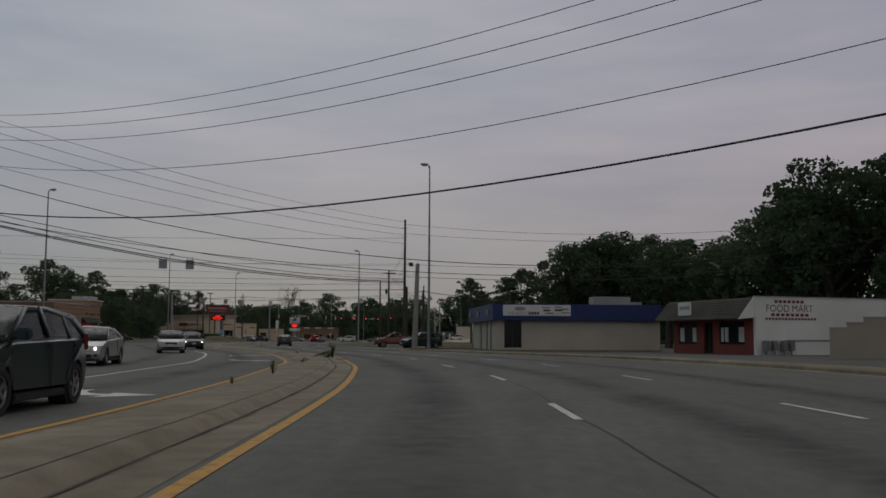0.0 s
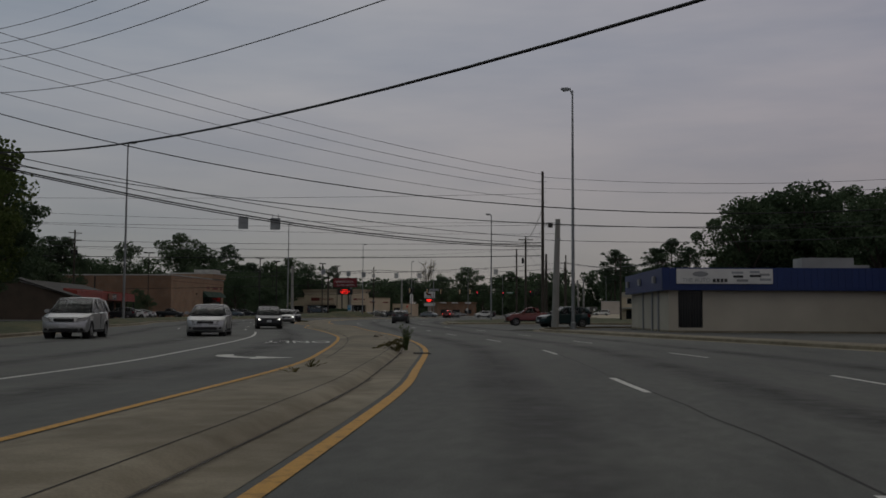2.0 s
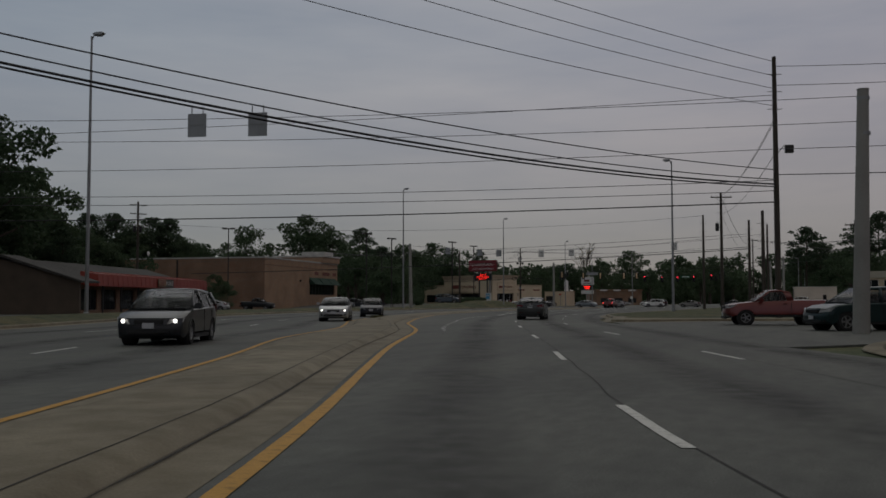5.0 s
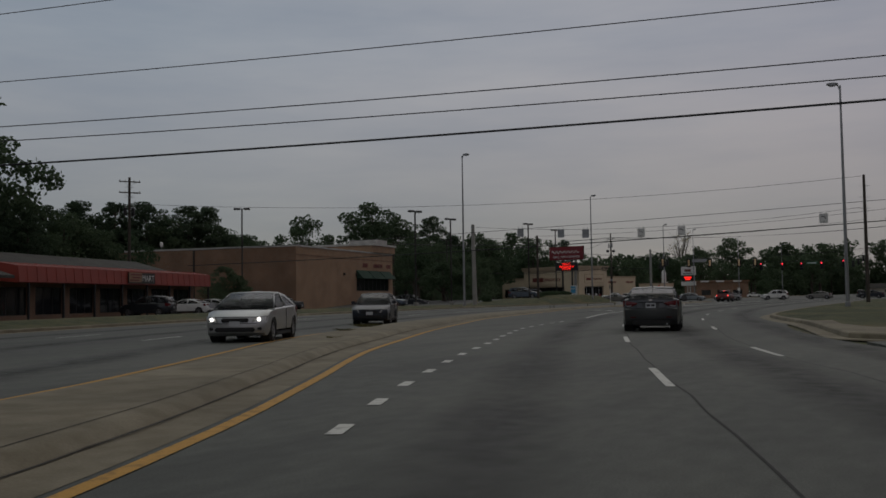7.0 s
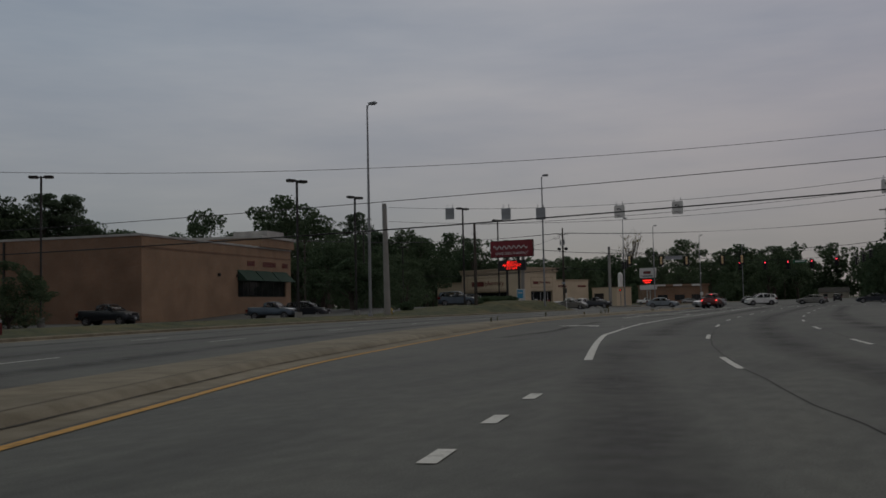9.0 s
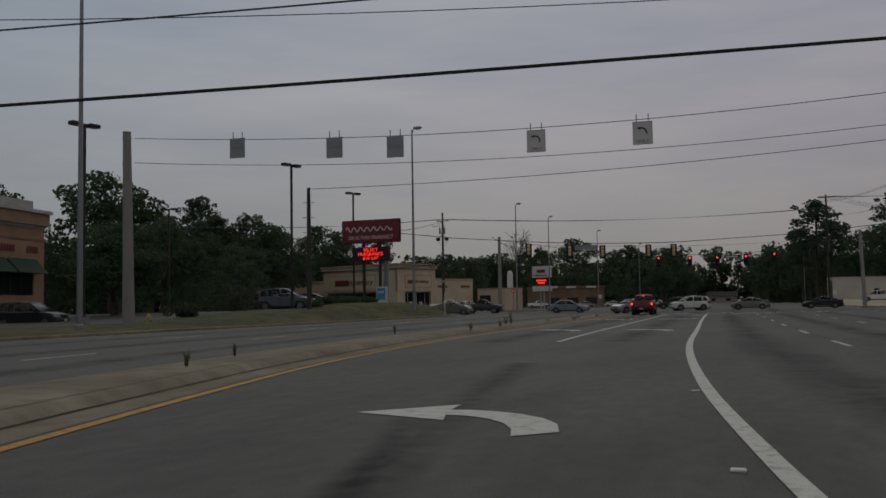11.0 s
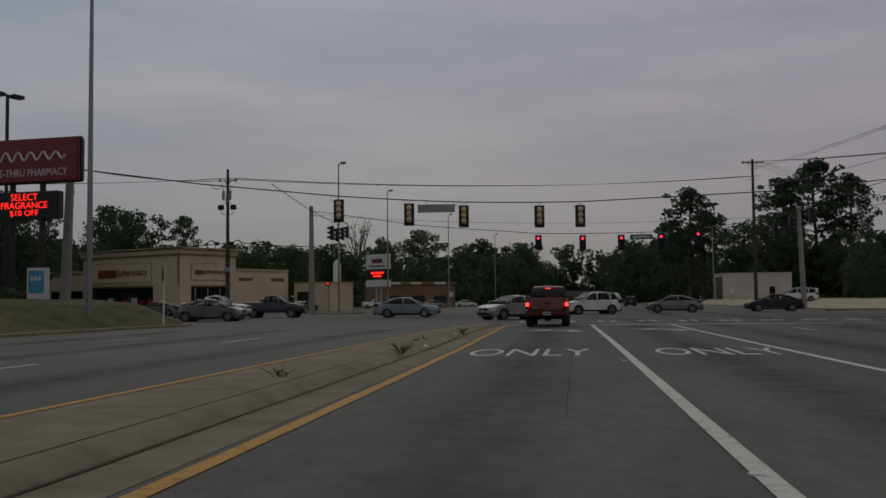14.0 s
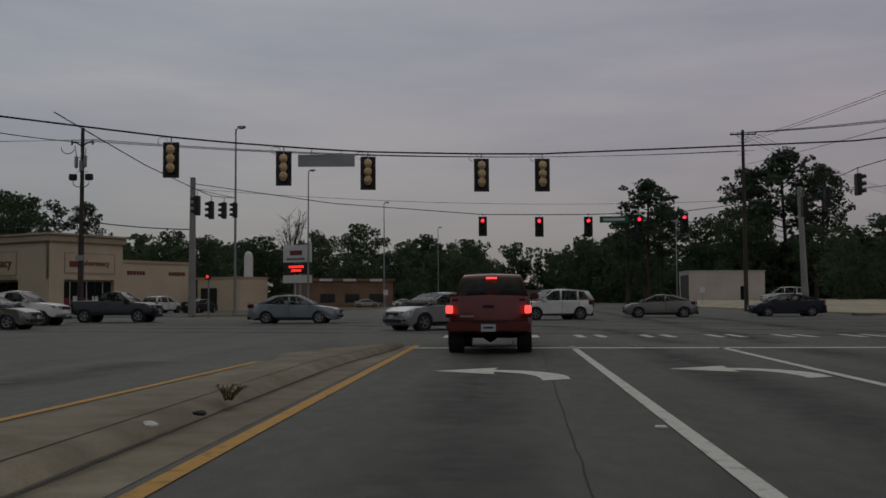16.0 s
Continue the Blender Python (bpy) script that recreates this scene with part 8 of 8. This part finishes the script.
hy = empty("fire_hydrant", pose(-25.6, -11.0, 0.12), "small yellow fire hydrant on the grass bank", "fire hydrant")
HYD = surface("hydrant_yellow", (0.42, 0.32, 0.10), 0.6)
part("barrel", tube(bmesh.new(), [(0, 0, -0.1), (0, 0, 0.06), (0, 0, 0.07), (0, 0, 0.5), (0, 0, 0.52), (0, 0, 0.56)], [0.17, 0.17, 0.12, 0.12, 0.16, 0.16], 14), HYD, hy)
part("bonnet", tube(bmesh.new(), [(0, 0, 0.56), (0, 0, 0.66), (0, 0, 0.72), (0, 0, 0.78)], [0.14, 0.11, 0.05, 0.04], 12), HYD, hy)
for sx in (-1, 1):
    part("outlet_cap", tube(bmesh.new(), [(sx * 0.08, 0, 0.4), (sx * 0.24, 0, 0.4)], 0.07, 10), SIGN_BACK, hy)


def weed(x, y, z, h, n, spread, label="dry weed growing from a median joint", seed=1, mat=WEED):
    rg = np.random.default_rng(seed)
    bm = bmesh.new()
    for _ in range(n):
        a = 2 * math.pi * rg.random()
        hh = h * (0.45 + 0.55 * rg.random())
        dx, dy = math.cos(a) * spread * rg.random(), math.sin(a) * spread * rg.random()
        tube(bm, [(dx * 0.2, dy * 0.2, -0.02), (dx * 0.5, dy * 0.5, hh * 0.55), (dx, dy, hh)], [0.007, 0.005, 0.002], 3)
        for k in range(13):
            s = 0.25 + 0.75 * rg.random()
            c = Vector((dx * s, dy * s, hh * s))
            d = Vector((rg.normal(), rg.normal(), 0.4 * rg.normal())) * 0.024 * (0.6 + h)
            e = Vector((rg.normal(), rg.normal(), rg.normal())) * 0.0095 * (0.6 + h)
            bm.faces.new([bm.verts.new(c), bm.verts.new(c + d * 0.5 + e), bm.verts.new(c + d), bm.verts.new(c + d * 0.5 - e)])
    return tagged(part("weed", moved(bm, pose(x, y, z)), mat), label, "weed", "weeds on the median")


for k, (x, y, h, n, sp) in enumerate(((40.8, -182.2, 0.42, 16, 0.12), (41.2, -187, 0.15, 10, 0.1), (38.0, -160.1, 0.78, 34, 0.2), (37.8, -160.5, 0.22, 20, 0.4), (-3.9, -41.5, 0.35, 9, 0.1), (-4.7, -38.5, 0.28, 8, 0.1), (-4.8, -20.5, 0.3, 14, 0.2),
                                      (-4.95, -15.2, 0.3, 12, 0.15), (-5.6, -10.3, 0.62, 14, 0.2), (-5.75, -10.8, 0.45, 12, 0.2), (-4.75, 3.05, 0.2, 20, 0.3), (-5.0, 14.5, 0.16, 16, 0.3), (-5.3, 9.0, 0.12, 9, 0.3), (7.0, -88.2, 0.14, 60, 0.9), (6.7, -87.4, 0.12, 50, 0.8), (8.6, -92.0, 0.1, 40, 0.5),
                                      (11.5, -97, 0.08, 12, 0.4), (38.6, -169, 0.16, 14, 0.35), (38.9, -170.5, 0.12, 10, 0.3), (-6.6, -24, 0.3, 9, 0.1), (-5.2, -3, 0.15, 10, 0.3))):
    weed(x, y, 0.11, h, n, sp, "leafy weed at the median kerb" if h > 0.65 else "dry weed growing from a median joint", k, LEAF3 if h > 0.65 else WEED)

def fallen_branch(x, y, z, turn, reach, seed):
    """A dead leafy branch lying on the concrete, its tips drooping away."""
    rg = np.random.default_rng(seed)
    bm = bmesh.new()
    for k in range(7):
        a = radians(turn + rg.normal() * 22)
        ln = reach * (0.55 + 0.45 * rg.random())
        d = Vector((math.cos(a), math.sin(a), 0))
        pts = [Vector((0, 0, 0.10)), d * ln * 0.45 + Vector((0, 0, 0.16 + 0.06 * rg.random())), d * ln + Vector((0, 0, 0.02))]
        tube(bm, pts, [0.012, 0.008, 0.003], 4)
        for j in range(48):
            f = 0.15 + 0.85 * rg.random()
            c = pts[0].lerp(pts[1], min(1.0, f * 2)) if f < 0.5 else pts[1].lerp(pts[2], f * 2 - 1)
            u = (d * 0.7 + Vector((rg.normal(), rg.normal(), rg.normal() * 0.4)) * 0.5) * 0.044
            w_ = Vector((rg.normal(), rg.normal(), rg.normal())) * 0.011
            bm.faces.new([bm.verts.new(c), bm.verts.new(c + u * 0.5 + w_), bm.verts.new(c + u), bm.verts.new(c + u * 0.5 - w_)])
    return tagged(part("dead_branch", moved(bm, pose(x, y, z)), WEED), "dead drooping branch lying on the median", "branch", "fallen branches")


fallen_branch(37.95, -160.15, 0.12, 178, 0.95, 61)
fallen_branch(37.95, -160.05, 0.2, 150, 0.65, 62)
fallen_branch(38.05, -160.3, 0.05, 235, 0.4, 63)

# ---- litter, joints and the drain ----
rag = bmesh.new()
bmesh.ops.create_icosphere(rag, subdivisions=3, radius=0.3)
for vt in rag.verts:
    k = 0.65 + 0.6 * noise.noise(vt.co * 4.0)
    vt.co = Vector((vt.co.x * 1.25 * k, vt.co.y * 0.9 * k, max(-0.05, vt.co.z * 0.6 * k)))
tagged(part("crumpled_bag", moved(rag, pose(33.5, -147.6, 0.14, 0, 0, 30) @ Matrix.Scale(0.95, 4)), TAN_WALL), "crumpled pale bag lying on the median", "litter")
for k, (x, y, r) in enumerate(((-4.9, 12.2, 20), (-4.75, 13.0, 70), (-4.6, 5.0, 10), (-5.4, 8.4, 160))):
    b = bmesh.new()
    bmesh.ops.create_icosphere(b, subdivisions=2, radius=0.09)
    for vt in b.verts:
        vt.co *= 0.7 + 0.6 * noise.noise(vt.co * 9 + Vector((k, 0, 0)))
        vt.co.z *= 0.4
    tagged(part("debris", moved(b, pose(x, y, 0.14, 0, 0, r)), BLACK if k % 2 else SIGN_WHITE), "small scrap of litter on the median", "litter", "litter on the median")
g = empty("storm_drain", pose(38.42, -159.95, 0.008, 0, 0, 17), "dark iron storm drain inlet in the median gutter", "drain")
part("opening", bx(-0.24, 0.24, -0.32, 0.32, -0.01, 0.006), BLACK, g)
for k in range(5):
    part("grate_bar", bx(-0.22, 0.22, -0.27 + k * 0.12, -0.23 + k * 0.12, 0.006, 0.016), BLACK_METAL, g)


def jitter(line, amp, step=0.6, seed=0):
    rg = np.random.default_rng(seed)
    return [q + Vector((rg.normal() * amp, rg.normal() * amp)) for q in line]


tagged(part("trim_gutter_joint", band(bmesh.new(), jitter([a + (b - a).normalized() * 0.71 for a, b in zip(ry, ly)], 0.01), 0.05, 0.014), JOINT), "dark dirty joint between gutter and kerb", "joint", kind="structure")
tagged(part("trim_median_joint", band(bmesh.new(), jitter([a + (b - a).normalized() * 1.02 for a, b in zip(ry, ly)], 0.006), 0.02, 0.1285), JOINT), "fine dark joint along the median top", "joint", kind="structure")
tagged(part("trim_far_joint", band(bmesh.new(), jitter([b - (b - a).normalized() * 0.455 for a, b in zip(ry, ly)], 0.006), 0.04, 0.016), JOINT), "fine dark joint along the far kerb", "joint", kind="structure")
bm = bmesh.new()
for k in range(0, n, 4):
    a, b = ry[k], ly[k]
    d = (b - a).normalized()
    band(bm, [a + d * 1.02, b - d * 0.87], 0.014, 0.1285)
tagged(part("trim_cross_joints", bm, JOINT), "dark cross joints in the median concrete", "joint", kind="structure")
grit_line = [a + (b - a).normalized() * 0.71 for a, b in zip(ry, ly)]
for lo, hi, wd_, sd in ((-212, -150, 0.16, 1), (-150, -95, 0.14, 2), (-95, -40, 0.16, 3), (-40, 4, 0.18, 4), (4, 27, 0.34, 5)):
    streak(jitter(cut(grit_line, lo, hi), 0.03, seed=sd), wd_, 0.021, GRIT, "trim_joint_grit", "dark grit and leaf litter caught in the kerb joint")
tagged(part("trim_seam_a", band(bmesh.new(), jitter(shifted(LANE_A, 0.07), 0.03, seed=2), 0.028, 0.003), SEAL), "dark crack along the lane line", "seam", kind="structure")
tagged(part("trim_seam_b", band(bmesh.new(), jitter(shifted(LANE_B, 0.06), 0.03, seed=3), 0.025, 0.003), SEAL), "dark crack along the lane line", "seam", kind="structure")
tagged(part("trim_seam_c", band(bmesh.new(), jitter(curve([(-1.5, -6), (-1.52, 4), (-1.54, 11), (-1.56, 19), (-1.6, 27)], 0.5), 0.006, seed=4), 0.013, 0.003), SEAL), "dark crack in the turn lane", "seam", kind="structure")
